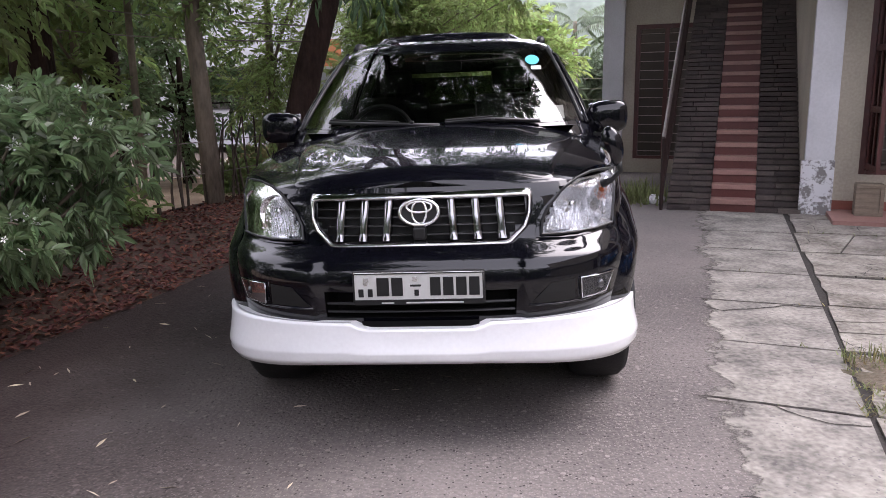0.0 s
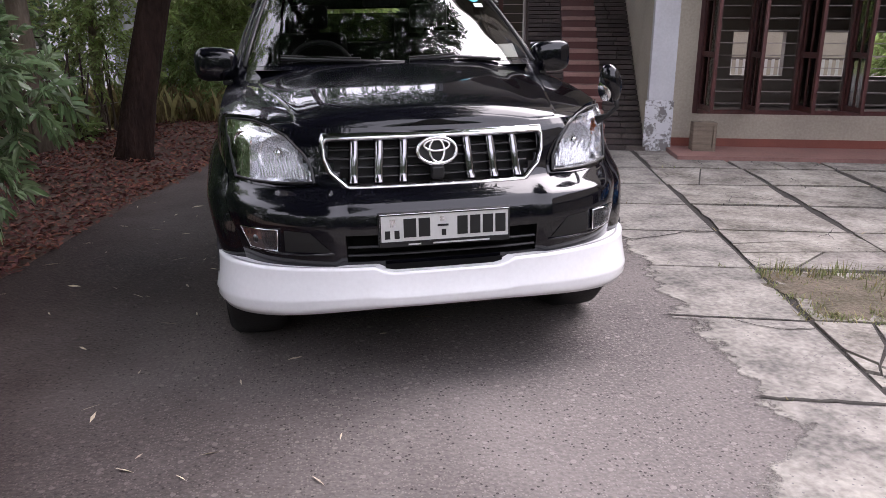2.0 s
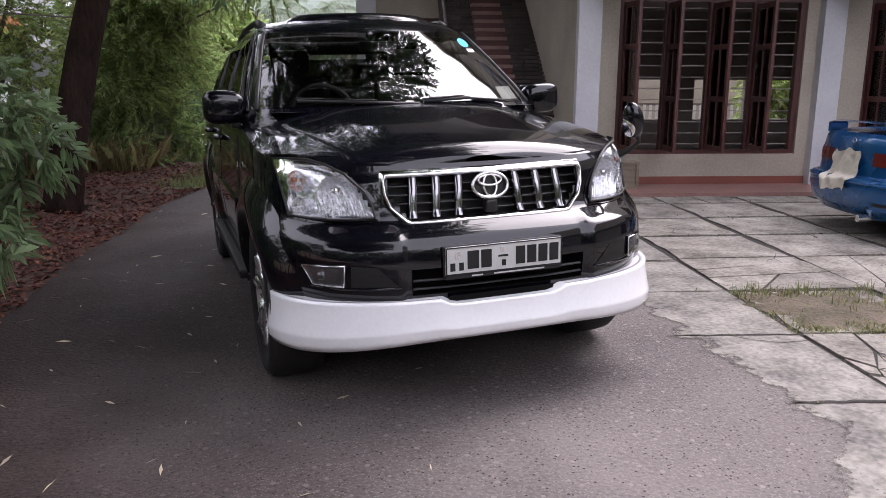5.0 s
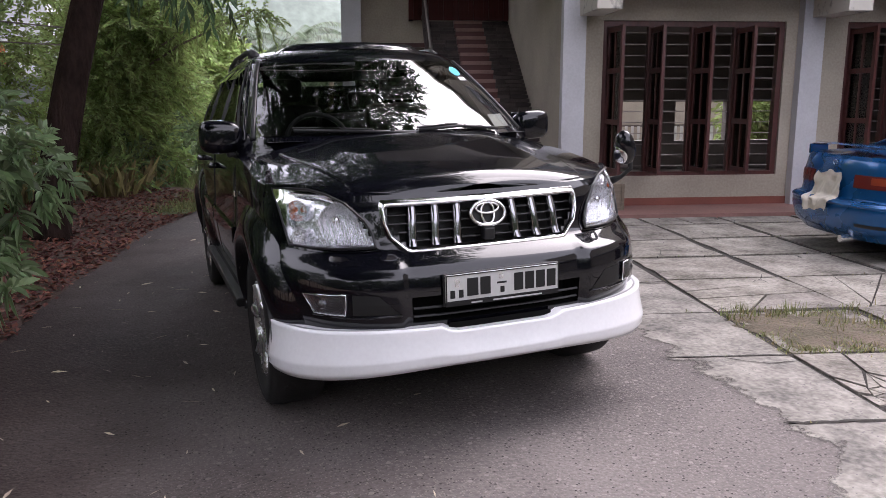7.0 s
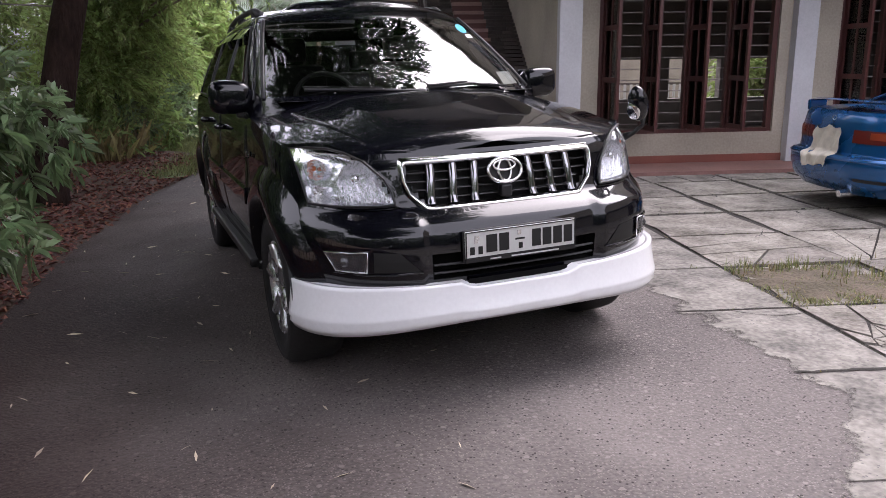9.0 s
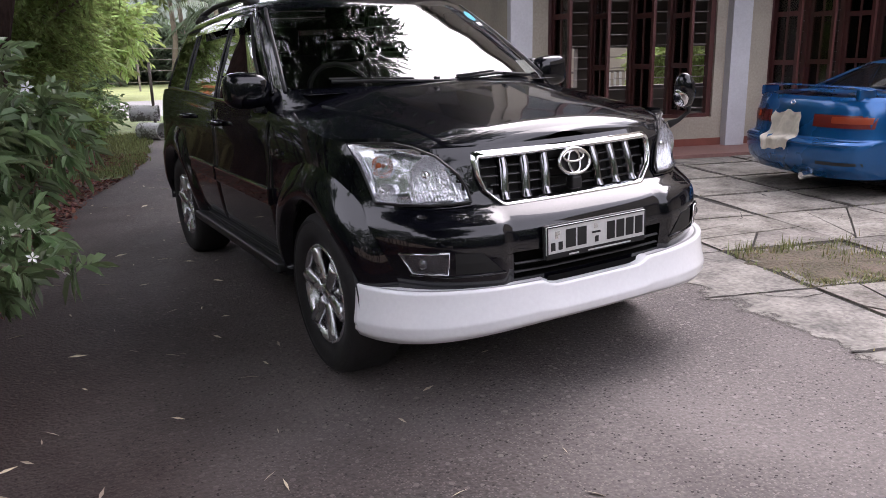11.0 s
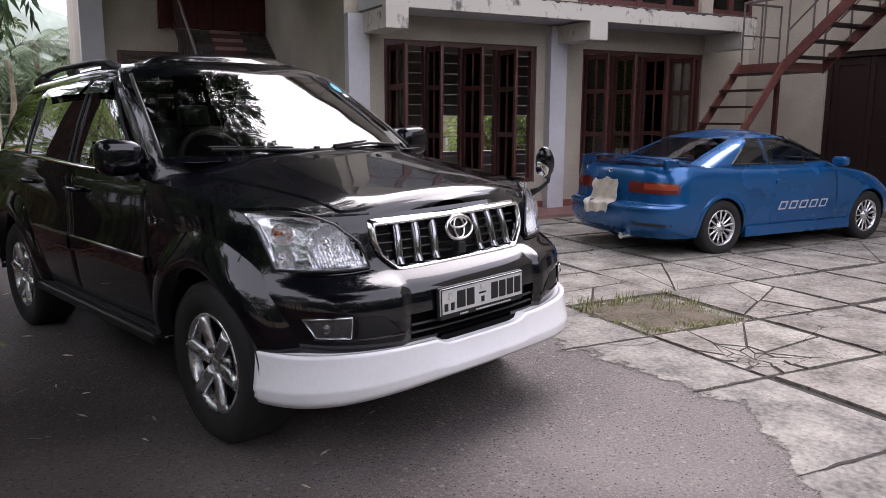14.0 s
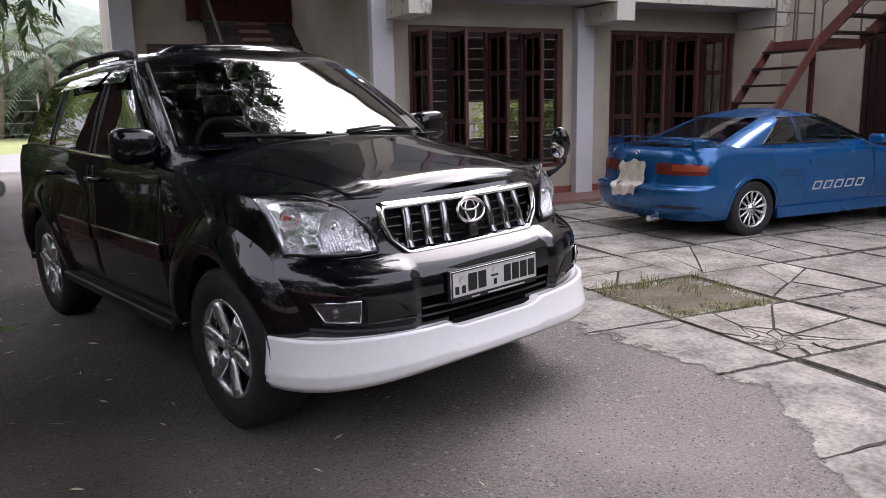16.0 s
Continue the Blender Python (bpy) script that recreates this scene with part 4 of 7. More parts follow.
bmesh.ops.remove_doubles(bm, verts=bm.verts, dist=1e-4)
bmesh.ops.delete(bm, geom=[v for v in bm.verts if not v.link_faces], context="VERTS")
part("cabin", bm, M_PAINT, suv, smooth=True)


def roof(u, v):
    y = 1.95 + (3.86 - 1.95) * (0.5 - 0.5 * math.cos(math.pi * u))
    y = min(max(y, 1.9505), 3.8595)
    x = (2 * v - 1) * CAB.half(y, 1.75)
    return CAB.sag(Vector((x, y, 1.75))) + Vector((0, 0, 0.035 * (1 - (2 * v - 1) ** 2) * ease(1.94, 2.5, y) * ease(3.87, 3.4, y)))


part("roof", patch(bmesh.new(), roof, 40, 24), M_PAINT, suv, smooth=True)
part("windscreen", patch(bmesh.new(), lambda u, v: CAB.nose((2 * u - 1) * blend(CAB.keys, 1.255 + 0.42 * v)[0] * 0.915, 1.255 + 0.42 * v, 0.004), 40, 12), M_SCREEN, suv, "raked windscreen reflecting sky and leaves", smooth=True).visible_shadow = False
for sgn in (-1, 1):
    part("screen_edge", tube(bmesh.new(), [CAB.nose(sgn * blend(CAB.keys, z)[0] * 0.918, z, 0.008) for z in (1.25, 1.35, 1.5, 1.62, 1.68)], 0.012, 6), M_TRIM, suv, smooth=True)
    pill = [CAB.nose(sgn * blend(CAB.keys, z)[0] * 0.962, z, 0.006) for z in (1.24, 1.35, 1.5, 1.62, 1.70)]
    part("pillar_trim", tube(bmesh.new(), pill, 0.01, 6), M_PAINT, suv, smooth=True)
for name, ya, yb, la, lb in (("front_window", 1.5, 2.37, 0.64, 0.0), ("rear_window", 2.45, 3.2, 0.0, -0.02), ("quarter_window", 3.29, 3.83, 0.0, -0.08)):
    for sgn in (-1, 1):
        def glass(u, v, ya=ya, yb=yb, la=la, lb=lb, sgn=sgn):
            y = ya + la * v + (yb + lb * v - ya - la * v) * u
            low = 1.185 + 0.045 * ease(1.9, 3.8, y)
            return CAB.side(y, low + (1.652 - low) * v, sgn, 0.003)
        part(name, patch(bmesh.new(), glass, 12, 8), M_TINT, suv, "dark tinted side glass", smooth=True).visible_shadow = False
        edge = [glass(u, 0) for u in (0, 0.5, 1)] + [glass(1, v) for v in (0.5, 1)] + [glass(u, 1) for u in (0.5, 0)] + [glass(0, v) for v in (0.5, 0)]
        part("window_seal", tube(bmesh.new(), edge, 0.009, 6), M_TRIM, suv)
        if name != "quarter_window":
            def visor(u, v, ya=ya, yb=yb, la=la, lb=lb, sgn=sgn):
                z = 1.585 + 0.075 * v
                lean = (z - 1.2) / 0.452
                return CAB.side(ya + la * lean + (yb + lb * lean - ya - la * lean) * u, z, sgn, 0.05 - 0.044 * v)
            part("rain_visor", patch(bmesh.new(), visor, 12, 3), M_VISOR, suv, "smoky plastic rain visor", smooth=True)
part("tailgate_glass", patch(bmesh.new(), lambda u, v: CAB.tail((2 * u - 1) * 0.51, 1.275 + 0.35 * v, 0.003), 12, 4), M_TINT, suv, smooth=True).visible_shadow = False
for sgn in (-1, 1):
    part("belt_line", tube(bmesh.new(), [CAB.side(y, 1.18 + 0.045 * ease(1.9, 3.8, y), sgn, 0.006) for y in (1.5, 1.9, 2.2, 2.5, 2.8, 3.1, 3.4, 3.6, 3.8)], 0.009, 6), M_CHROME, suv, "bright belt moulding")
    # doors
    for nm, y0, y1 in (("front_door", 1.34, 2.395), ("rear_door", 2.415, 3.24)):
        def door(u, v, y0=y0, y1=y1, sgn=sgn):
            rim = ease(0, 0.03, min(u, 1 - u)) * ease(0, 0.03, min(v, 1 - v))
            y = y0 + (y1 - y0) * u
            z = 0.44 + 0.585 * v
            cut = max(0, 0.53 - math.hypot(y - 3.57, z - 0.37)) if y > 3 else 0
            y -= cut
            p = LOW.side(y, z, sgn, -0.006 + 0.012 * rim + 0.012 * math.sin(math.pi * min(1, v * 1.1)) * 0.6)
            if z > 0.8:
                p.z = 0.8 + (z - 0.8) * (crest(y) - 0.8) / 0.24
            return p
        dr = part(nm, patch(bmesh.new(), door, 40, 24), M_PAINT, suv, smooth=True)
        yh = y1 - 0.13
        hz = 1.06
        part("door_handle", tube(bmesh.new(), [(sgn * 0.915, yh - 0.09, hz), (sgn * 0.955, yh - 0.06, hz), (sgn * 0.957, yh + 0.06, hz), (sgn * 0.915, yh + 0.09, hz)], 0.014, 8), M_PAINT, dr, smooth=True)
        part("door_moulding", boxes((sgn * 0.925, sgn * 0.945, y0 + 0.02, min(y1, 3.06) - 0.01, 0.7, 0.79), bevel=0.006), M_PAINT, dr)
        part("moulding_strip", boxes((sgn * 0.944, sgn * 0.9475, y0 + 0.02, min(y1, 3.06) - 0.01, 0.779, 0.786)), M_CHROME, dr, "thin bright strip")
    # arches, flares and boards
    for wy, wz in WHEELS:
        def flare(u, v, wy=wy, wz=wz, sgn=sgn):
            a = radians(-22 + 224 * u)
            r = 0.425 + 0.175 * v
            y, z = wy - r * math.cos(a), max(0.4, wz + r * math.sin(a))
            base = LOW.half(y, min(z, 1.03))
            rise = 0.042 * math.sin(math.pi * min(1, 0.3 + 0.7 * v)) if v > 0 else -0.02
            return Vector((sgn * (base + 0.002 + rise), y, z))
        part("wheel_flare", patch(bmesh.new(), flare, 40, 10), M_PAINT, suv, smooth=True)
        def liner(u, v, wy=wy, wz=wz, sgn=sgn):
            a = radians(-25 + 230 * u)
            return Vector((sgn * (0.92 - 0.45 * v), wy - 0.45 * math.cos(a), max(0.36, wz + 0.45 * math.sin(a))))
        part("arch_liner", patch(bmesh.new(), liner, 24, 1), M_TRIM, suv)
        wheel(suv, sgn * 0.785, wy, 0.372, 0.265, sgn, 6, 0.222, "silver six-spoke alloy wheel")
    part("running_board", boxes((sgn * 0.78, sgn * 0.955, 1.3, 3.08, 0.36, 0.41), bevel=0.015), M_TRIM, suv, "black ribbed running board")
    for k in range(3):
        part("tread_rib", boxes((sgn * (0.82 + 0.035 * k), sgn * (0.835 + 0.035 * k), 1.36, 3.0, 0.41, 0.414)), M_RUBBER, suv)
    # mirrors
    def shell(u, v, sgn=sgn):
        a, b = u * math.tau, (v - 0.5) * math.pi
        cx, cy, cz = math.cos(b) * math.cos(a), math.sin(b), math.cos(b) * math.sin(a)
        sq = lambda t: math.copysign(abs(t) ** 0.62, t)
        return Vector((sgn * (0.945 + 0.115 * sq(cx)), 1.53 + 0.07 * sq(cy), 1.262 + 0.09 * sq(cz) + (0.012 if cz > 0 else 0) * cx))
    mr = part("door_mirror", patch(bmesh.new(), shell, 24, 14, loop=True), M_PAINT, suv, "rounded black door mirror", smooth=True)
    part("mirror_arm", boxes((sgn * 0.80, sgn * 0.92, 1.5, 1.56, 1.15, 1.2), bevel=0.012), M_TRIM, mr)
    part("mirror_glass", boxes((sgn * 0.85, sgn * 1.04, 1.598, 1.602, 1.19, 1.34)), M_CHROME, mr)
    # roof rails
    part("roof_rail", tube(bmesh.new(), [(sgn * 0.61, 2.3, 1.728), (sgn * 0.62, 2.4, 1.758), (sgn * 0.62, 2.6, 1.774), (sgn * 0.62, 3.2, 1.763), (sgn * 0.61, 3.6, 1.732), (sgn * 0.6, 3.8, 1.69)], [0.03, 0.028, 0.018, 0.018, 0.02, 0.025], 8), M_TRIM, suv, "black roof rail", smooth=True)
    for y, z in ((2.42, 1.754), (3.0, 1.752), (3.55, 1.724)):
        part("rail_foot", boxes((sgn * 0.595, sgn * 0.64, y - 0.06, y + 0.06, z - 0.08, z), bevel=0.012), M_TRIM, suv)
    # marker lamp on the wing
    part("side_repeater", boxes((sgn * 0.918, sgn * 0.93, 1.2, 1.255, 0.965, 0.985), bevel=0.004), M_LENS, suv, "small clear side lamp")
    part("wing_emblem", boxes((sgn * 0.918, sgn * 0.926, 1.285, 1.315, 0.96, 0.99), bevel=0.003), M_CHROME, suv)


# roof deflector over the sunroof
def hatch(u, v):
    x, y = (2 * v - 1), u
    rim = min(ease(0, 0.12, u), ease(1, 0.55, u) * 0.5 + 0.5) * ease(1.0, 0.72, abs(x))
    yy = 2.08 + 0.55 * u + 0.1 * x * x
    return Vector((x * 0.53, yy, 1.742 + 0.022 * (1 - x * x) + 0.05 * rim * (1 - 0.6 * u)))


part("roof_deflector", patch(bmesh.new(), hatch, 16, 36), M_PAINT, suv, "raised smoky sunroof deflector", smooth=True)

# nose: grille
gr = part("grille", patch(bmesh.new(), lambda u, v: LOW.nose((2 * u - 1) * 0.5, 0.79 + 0.23 * v, -0.075), 20, 4), M_INK, suv, "dark grille with chrome surround")


GRL = Hull([(0.78, 0.91, 0.122, 4.6), (0.85, 0.912, 0.148, 4.6), (0.93, 0.91, 0.162, 4.6), (1.0, 0.9, 0.178, 4.6), (1.04, 0.885, 0.205, 4.6)], 0.72, 3.0, 0.3, 3.0)


def frame_ring(name, outline, inner, off, depth, material, parent, label=""):
    """Band between two outlines on the nose, standing off its surface."""
    bm = bmesh.new()
    rows = []
    for (o0, o1, i0, i1) in zip(outline, outline[1:] + outline[:1], inner, inner[1:] + inner[:1]):
        m = max(2, int(math.hypot(o1[0] - o0[0], o1[1] - o0[1]) / 0.03))
        for k in range(m):
            t = k / m
            po = (o0[0] + (o1[0] - o0[0]) * t, o0[1] + (o1[1] - o0[1]) * t)
            pi = (i0[0] + (i1[0] - i0[0]) * t, i0[1] + (i1[1] - i0[1]) * t)
            row = []
            for q in range(7):
                f = q / 6
                x, z = po[0] + (pi[0] - po[0]) * f, po[1] + (pi[1] - po[1]) * f
                row.append(bm.verts.new(GRL.nose(x, z, off - depth * (2 * f - 1) ** 2)))
            rows.append(row)
    for i in range(len(rows)):
        p, q = rows[i], rows[(i + 1) % len(rows)]
        for j in range(6):
            bm.faces.new((p[j], q[j], q[j + 1], p[j + 1]))
    return part(name, bm, material, parent, label, smooth=True)


frame_ring("grille_frame", [(-0.458, 1.024), (0.458, 1.024), (0.468, 1.0), (0.466, 0.93), (0.446, 0.87), (0.38, 0.806), (0.36, 0.8), (-0.36, 0.8), (-0.38, 0.806), (-0.446, 0.87), (-0.466, 0.93), (-0.468, 1.0)],
           [(-0.436, 0.993), (0.436, 0.993), (0.444, 0.984), (0.442, 0.93), (0.424, 0.88), (0.368, 0.83), (0.356, 0.826), (-0.356, 0.826), (-0.368, 0.83), (-0.424, 0.88), (-0.442, 0.93), (-0.444, 0.984)], 0.022, 0.02, M_CHROME, gr, "bright chrome grille surround")
for k in range(4):
    z = 0.848 + 0.036 * k
    bm = bmesh.new()
    part("grille_bar", patch(bm, lambda u, v, z=z: LOW.nose((2 * u - 1) * (0.34 + 0.1 * min(1, k / 2)), z + (v - 0.5) * 0.012, -0.03 + 0.016 * math.sin(v * math.pi)), 24, 3), M_BARGLOSS, gr, smooth=True)
for x in (-0.335, -0.235, -0.135, 0.135, 0.235, 0.335):
    def slat(u, v, x=x):
        z = 0.83 + 0.165 * v
        xx = x + (u - 0.5) * 0.042 + (0.012 * (0.5 - v)) * (1 if x < 0 else -1) * -1
        return LOW.nose(xx, z, -0.03 + 0.04 * math.sin(math.pi * u) ** 0.2 * (0.45 + 0.55 * math.sin(math.pi * min(0.98, 0.5 * v + 0.3))))
    part("grille_slat", patch(bmesh.new(), slat, 12, 10), M_SLATCHROME, gr, "chrome upright slat", smooth=True)


def oval(name, rx, rz, cx, cz, thick, off, material, parent):
    pts = []
    for k in range(33):
        a = k * math.tau / 32
        p = LOW.nose(0, cz + rz * math.sin(a), off)
        pts.append((cx + rx * math.cos(a), p.y, p.z))
    return part(name, tube(bmesh.new(), pts, thick, 8, cap=False), material, parent, smooth=True)


em = oval("emblem", 0.08, 0.052, 0, 0.945, 0.008, 0.022, M_CHROME, gr)
oval("emblem_arc", 0.03, 0.046, 0, 0.945, 0.006, 0.02, M_CHROME, em)
oval("emblem_arc", 0.052, 0.022, 0, 0.966, 0.006, 0.02, M_CHROME, em)
part("emblem_back", patch(bmesh.new(), lambda u, v: LOW.nose(0.078 * u * math.cos(v * math.tau), 0.945 + 0.05 * u * math.sin(v * math.tau), 0.012), 3, 24), M_INK, em)
part("nose_camera", boxes((-0.026, 0.026, 0.125, 0.17, 0.832, 0.885), bevel=0.008), M_TRIM, gr, "small black nose camera")

# headlamps, fog lamps
for sgn in (-1, 1):
    C = LAMP

    def lamp_xz(u, v):
        x = (1 - u) * (1 - v) * C[0][0] + u * (1 - v) * C[1][0] + u * v * C[2][0] + (1 - u) * v * C[3][0]
        z = (1 - u) * (1 - v) * C[0][1] + u * (1 - v) * C[1][1] + u * v * C[2][1] + (1 - u) * v * C[3][1]
        z += 0.034 * v * math.sin(math.pi * u) - 0.006 * (1 - v) * math.sin(math.pi * u)
        x -= 0.03 * (1 - u) * math.sin(math.pi * v)
        return x, z

    def on_lamp(u, v, off, sgn=sgn):
        x, z = lamp_xz(u, v)
        p = LOW.nose(x, min(z, 1.04), off)
        if z > 0.8:
            p.z = 0.8 + (z - 0.8) * (crest(p.y) - 0.8) / 0.24 + 0.003
        p.x *= sgn
        return p

    def housing(u, v):
        deep = 0.075 * ease(0.0, 0.1, u) * ease(1.0, 0.9, u) * ease(0.0, 0.12, v) * ease(1.0, 0.86, v)
        return on_lamp(u, v, 0.006 - deep)

    hl = part("headlamp", patch(bmesh.new(), housing, 30, 20), M_LAMPBACK, suv, "clear wraparound headlamp with amber bulb", smooth=True)

    def dish(cu, cv, rad, depth, flat):
        """A reflector bowl that opens towards the lens."""
        c = on_lamp(cu, cv, 0.0)
        ax = Vector((sgn * flat, -1, 0.0)).normalized()
        sx = ax.cross(Vector((0, 0, 1))).normalized()
        sz = sx.cross(ax)
        return lambda u, v: c + ax * (depth * (u * u - 1) - 0.002) + (sx * math.cos(v * math.tau) + sz * math.sin(v * math.tau)) * rad * u

    for cu, cv, rad, depth, flat in ((0.37, 0.48, 0.078, 0.07, 0.12), (0.8, 0.64, 0.045, 0.05, 0.7), (0.86, 0.2, 0.036, 0.04, 0.9)):
        part("lamp_bowl", patch(bmesh.new(), dish(cu, cv, rad, depth, flat), 8, 28), M_REFLECTOR, hl, "bright reflector bowl", smooth=True)
    def lamp_band(u, v):
        a = u * 4 % 4
        k, f = int(a), a % 1
        uv = ((f, 0), (1, f), (1 - f, 1), (0, 1 - f))[k]
        g_ = 1.0 + 0.14 * v
        return on_lamp(0.5 + (uv[0] - 0.5) * g_, 0.5 + (uv[1] - 0.5) * g_, 0.004 - 0.002 * v)

    part("lamp_band", patch(bmesh.new(), lamp_band, 80, 3, 0, 0.9999), M_PAINT, hl, smooth=True)
    part("lamp_lens", patch(bmesh.new(), lambda u, v: on_lamp(u, v, 0.012 + 0.006 * math.sin(math.pi * u) * math.sin(math.pi * v)), 18, 10), M_LENS, hl, smooth=True).visible_shadow = False
    for cu, cv, rad, mat, nm in ((0.8, 0.64, 0.011, M_AMBER, "turn_bulb"), (0.37, 0.48, 0.022, M_CHROME, "main_bulb"), (0.86, 0.2, 0.012, M_CHROME, "park_bulb")):
        c = on_lamp(cu, cv, -0.03)
        bm = bmesh.new()
        bmesh.ops.create_uvsphere(bm, u_segments=14, v_segments=8, radius=rad, matrix=Matrix.Translation(c))
        part(nm, bm, mat, hl, "amber turn bulb" if mat is M_AMBER else "", smooth=True)
    for k in range(16):
        u = 0.08 + 0.037 * k
        part("lens_flute", tube(bmesh.new(), [on_lamp(u, 0.06, 0.002), on_lamp(u + 0.01, 0.3 + 0.09 * (k % 3), 0.002)], 0.0045, 6), M_REFLECTOR, hl)
    rim = [on_lamp(u, 0, 0.012) for u in (0, 0.25, 0.5, 0.75, 1)] + [on_lamp(1, v, 0.012) for v in (0.3, 0.7, 1)] + [on_lamp(u, 1, 0.012) for u in (0.75, 0.5, 0.25, 0)] + [on_lamp(0, v, 0.012) for v in (0.6, 0.3, 0)]
    part("lamp_seal", tube(bmesh.new(), rim, 0.006, 6), M_TRIM, hl)

    FC = [(0.66, 0.585), (0.765, 0.592), (0.80, 0.666), (0.655, 0.67)]

    def on_fog(u, v, off, sgn=sgn):
        x = (1 - u) * (1 - v) * FC[0][0] + u * (1 - v) * FC[1][0] + u * v * FC[2][0] + (1 - u) * v * FC[3][0]
        z = (1 - u) * (1 - v) * FC[0][1] + u * (1 - v) * FC[1][1] + u * v * FC[2][1] + (1 - u) * v * FC[3][1]
        p = LOW.nose(x, z, off)
        p.x *= sgn
        return p

    fg = part("fog_lamp", patch(bmesh.new(), lambda u, v: on_fog(u, v, 0.005), 10, 6), M_FOGBACK, suv, "small fog lamp in a chrome surround", smooth=True)
    part("fog_lens", patch(bmesh.new(), lambda u, v: on_fog(u, v, 0.016), 10, 6), M_LENS, fg, smooth=True).visible_shadow = False
    rim = [on_fog(u, 0, 0.012) for u in (0, 0.5, 1)] + [on_fog(1, v, 0.012) for v in (0.5, 1)] + [on_fog(u, 1, 0.012) for u in (0.5, 0)] + [on_fog(0, v, 0.012) for v in (0.5, 0)]
    part("fog_surround", tube(bmesh.new(), rim, 0.0035, 6), M_CHROME, fg, smooth=True)
    part("fog_bulb", lathe(bmesh.new(), [(0, 0.012), (0.014, 0.01), (0.022, 0.0)], Matrix.Translation(on_fog(0.6, 0.5, 0.004)) @ pose(0, 0, 0, 90, 0, 0), 12), M_FOGBACK, fg, smooth=True)
    # The recess's shade is a flat black patch on the bumper skin.
    V = [(0.63, 0.582), (0.45, 0.58), (0.53, 0.66), (0.63, 0.668)]
    part("bumper_vent", patch(bmesh.new(), lambda u, v, sgn=sgn: LOW.nose(sgn * ((1 - u) * (1 - v) * V[0][0] + u * (1 - v) * V[1][0] + u * v * V[2][0] + (1 - u) * v * V[3][0]), (1 - u) * (1 - v) * V[0][1] + u * (1 - v) * V[1][1] + u * v * V[2][1] + (1 - u) * v * V[3][1], 0.002), 8, 4), M_INK, suv, "flat dark patch for the recess beside the fog lamp")
    part("vent_edge", tube(bmesh.new(), [LOW.nose(sgn * x, z, 0.004) for x, z in ((0.77, 0.583), (0.66, 0.573), (0.55, 0.571), (0.44, 0.574))], 0.005, 6), M_PAINT, suv, smooth=True)

# lower intake, plate
def recess(u, v):
    deep = 0.09 * ease(0.0, 0.04, min(u, 1 - u)) * ease(0.0, 0.16, min(v, 1 - v))
    return LOW.nose((2 * u - 1) * 0.4, 0.522 + 0.126 * v, -0.002 - deep)


part("intake", patch(bmesh.new(), recess, 40, 16), M_VOID, suv, "dark lower air intake")
# The slot's shade is likewise a flat matt black patch off the nose.
part("lip_intake", patch(bmesh.new(), lambda u, v: LOW.nose((2 * u - 1) * 0.24, 0.49 + 0.03 * v, 0.012), 12, 3), M_VOID, suv, "flat dark patch for the narrow slot above the lip")
for z in (0.555, 0.59):
    part("intake_bar", patch(bmesh.new(), lambda u, v, z=z: LOW.nose((2 * u - 1) * 0.385, z + (v - 0.5) * 0.012, -0.012 + 0.012 * math.sin(math.pi * v)), 16, 3), M_TRIM, suv, smooth=True)
plate = part("number_plate", boxes((-0.262, 0.262, -0.002, 0.008, 0.61, 0.725), bevel=0.003), M_PLATE, suv, "white number plate with black characters")
part("plate_holder", boxes((-0.268, 0.268, 0.008, 0.022, 0.592, 0.73), bevel=0.004), M_TRIM, plate)
part("plate_strip", boxes((-0.262, 0.262, -0.001, 0.008, 0.593, 0.609)), M_INK, plate)
for x0, x1 in ((-0.15, -0.1), (-0.05, 0.18)):
    part("plate_strip_mark", boxes((x0, x1, -0.003, -0.0012, 0.598, 0.604)), M_PLATE, plate)
part("plate_rim", boxes((-0.262, 0.262, -0.005, -0.002, 0.72, 0.7245), (-0.262, 0.262, -0.005, -0.002, 0.6105, 0.615), (-0.262, -0.2575, -0.005, -0.002, 0.615, 0.72), (0.2575, 0.262, -0.005, -0.002, 0.615, 0.72)), M_INK, plate)
for x0, x1, z0, z1 in ((-0.243, -0.222, 0.627, 0.66), (-0.205, -0.185, 0.627, 0.66), (-0.168, -0.118, 0.63, 0.705), (-0.108, -0.062, 0.63, 0.705), (-0.032, 0.012, 0.668, 0.676), (-0.016, 0.002, 0.63, 0.655),
                       (0.048, 0.09, 0.63, 0.705), (0.1, 0.142, 0.63, 0.705), (0.152, 0.194, 0.63, 0.705), (0.204, 0.246, 0.63, 0.705)):
    part("plate_bar", boxes((x0, x1, -0.0045, -0.0021, z0, z1)), M_INK, plate)
for r in ((-0.222, -0.2, -0.004, -0.0021, 0.675, 0.705), (-0.022, -0.004, -0.004, -0.0021, 0.69, 0.708)):
    part("plate_seal", boxes(r), M_ALLOY, plate)


# white lower bumper
def lip_top(x):
    ax = abs(x)
    return 0.492 + 0.026 * ease(0.235, 0.275, ax) + 0.01 * max(0.0, ax - 0.42) / 0.5


def lip_bot(x):
    return 0.345 - 0.036 * ease(0.2, 0.95, abs(x))


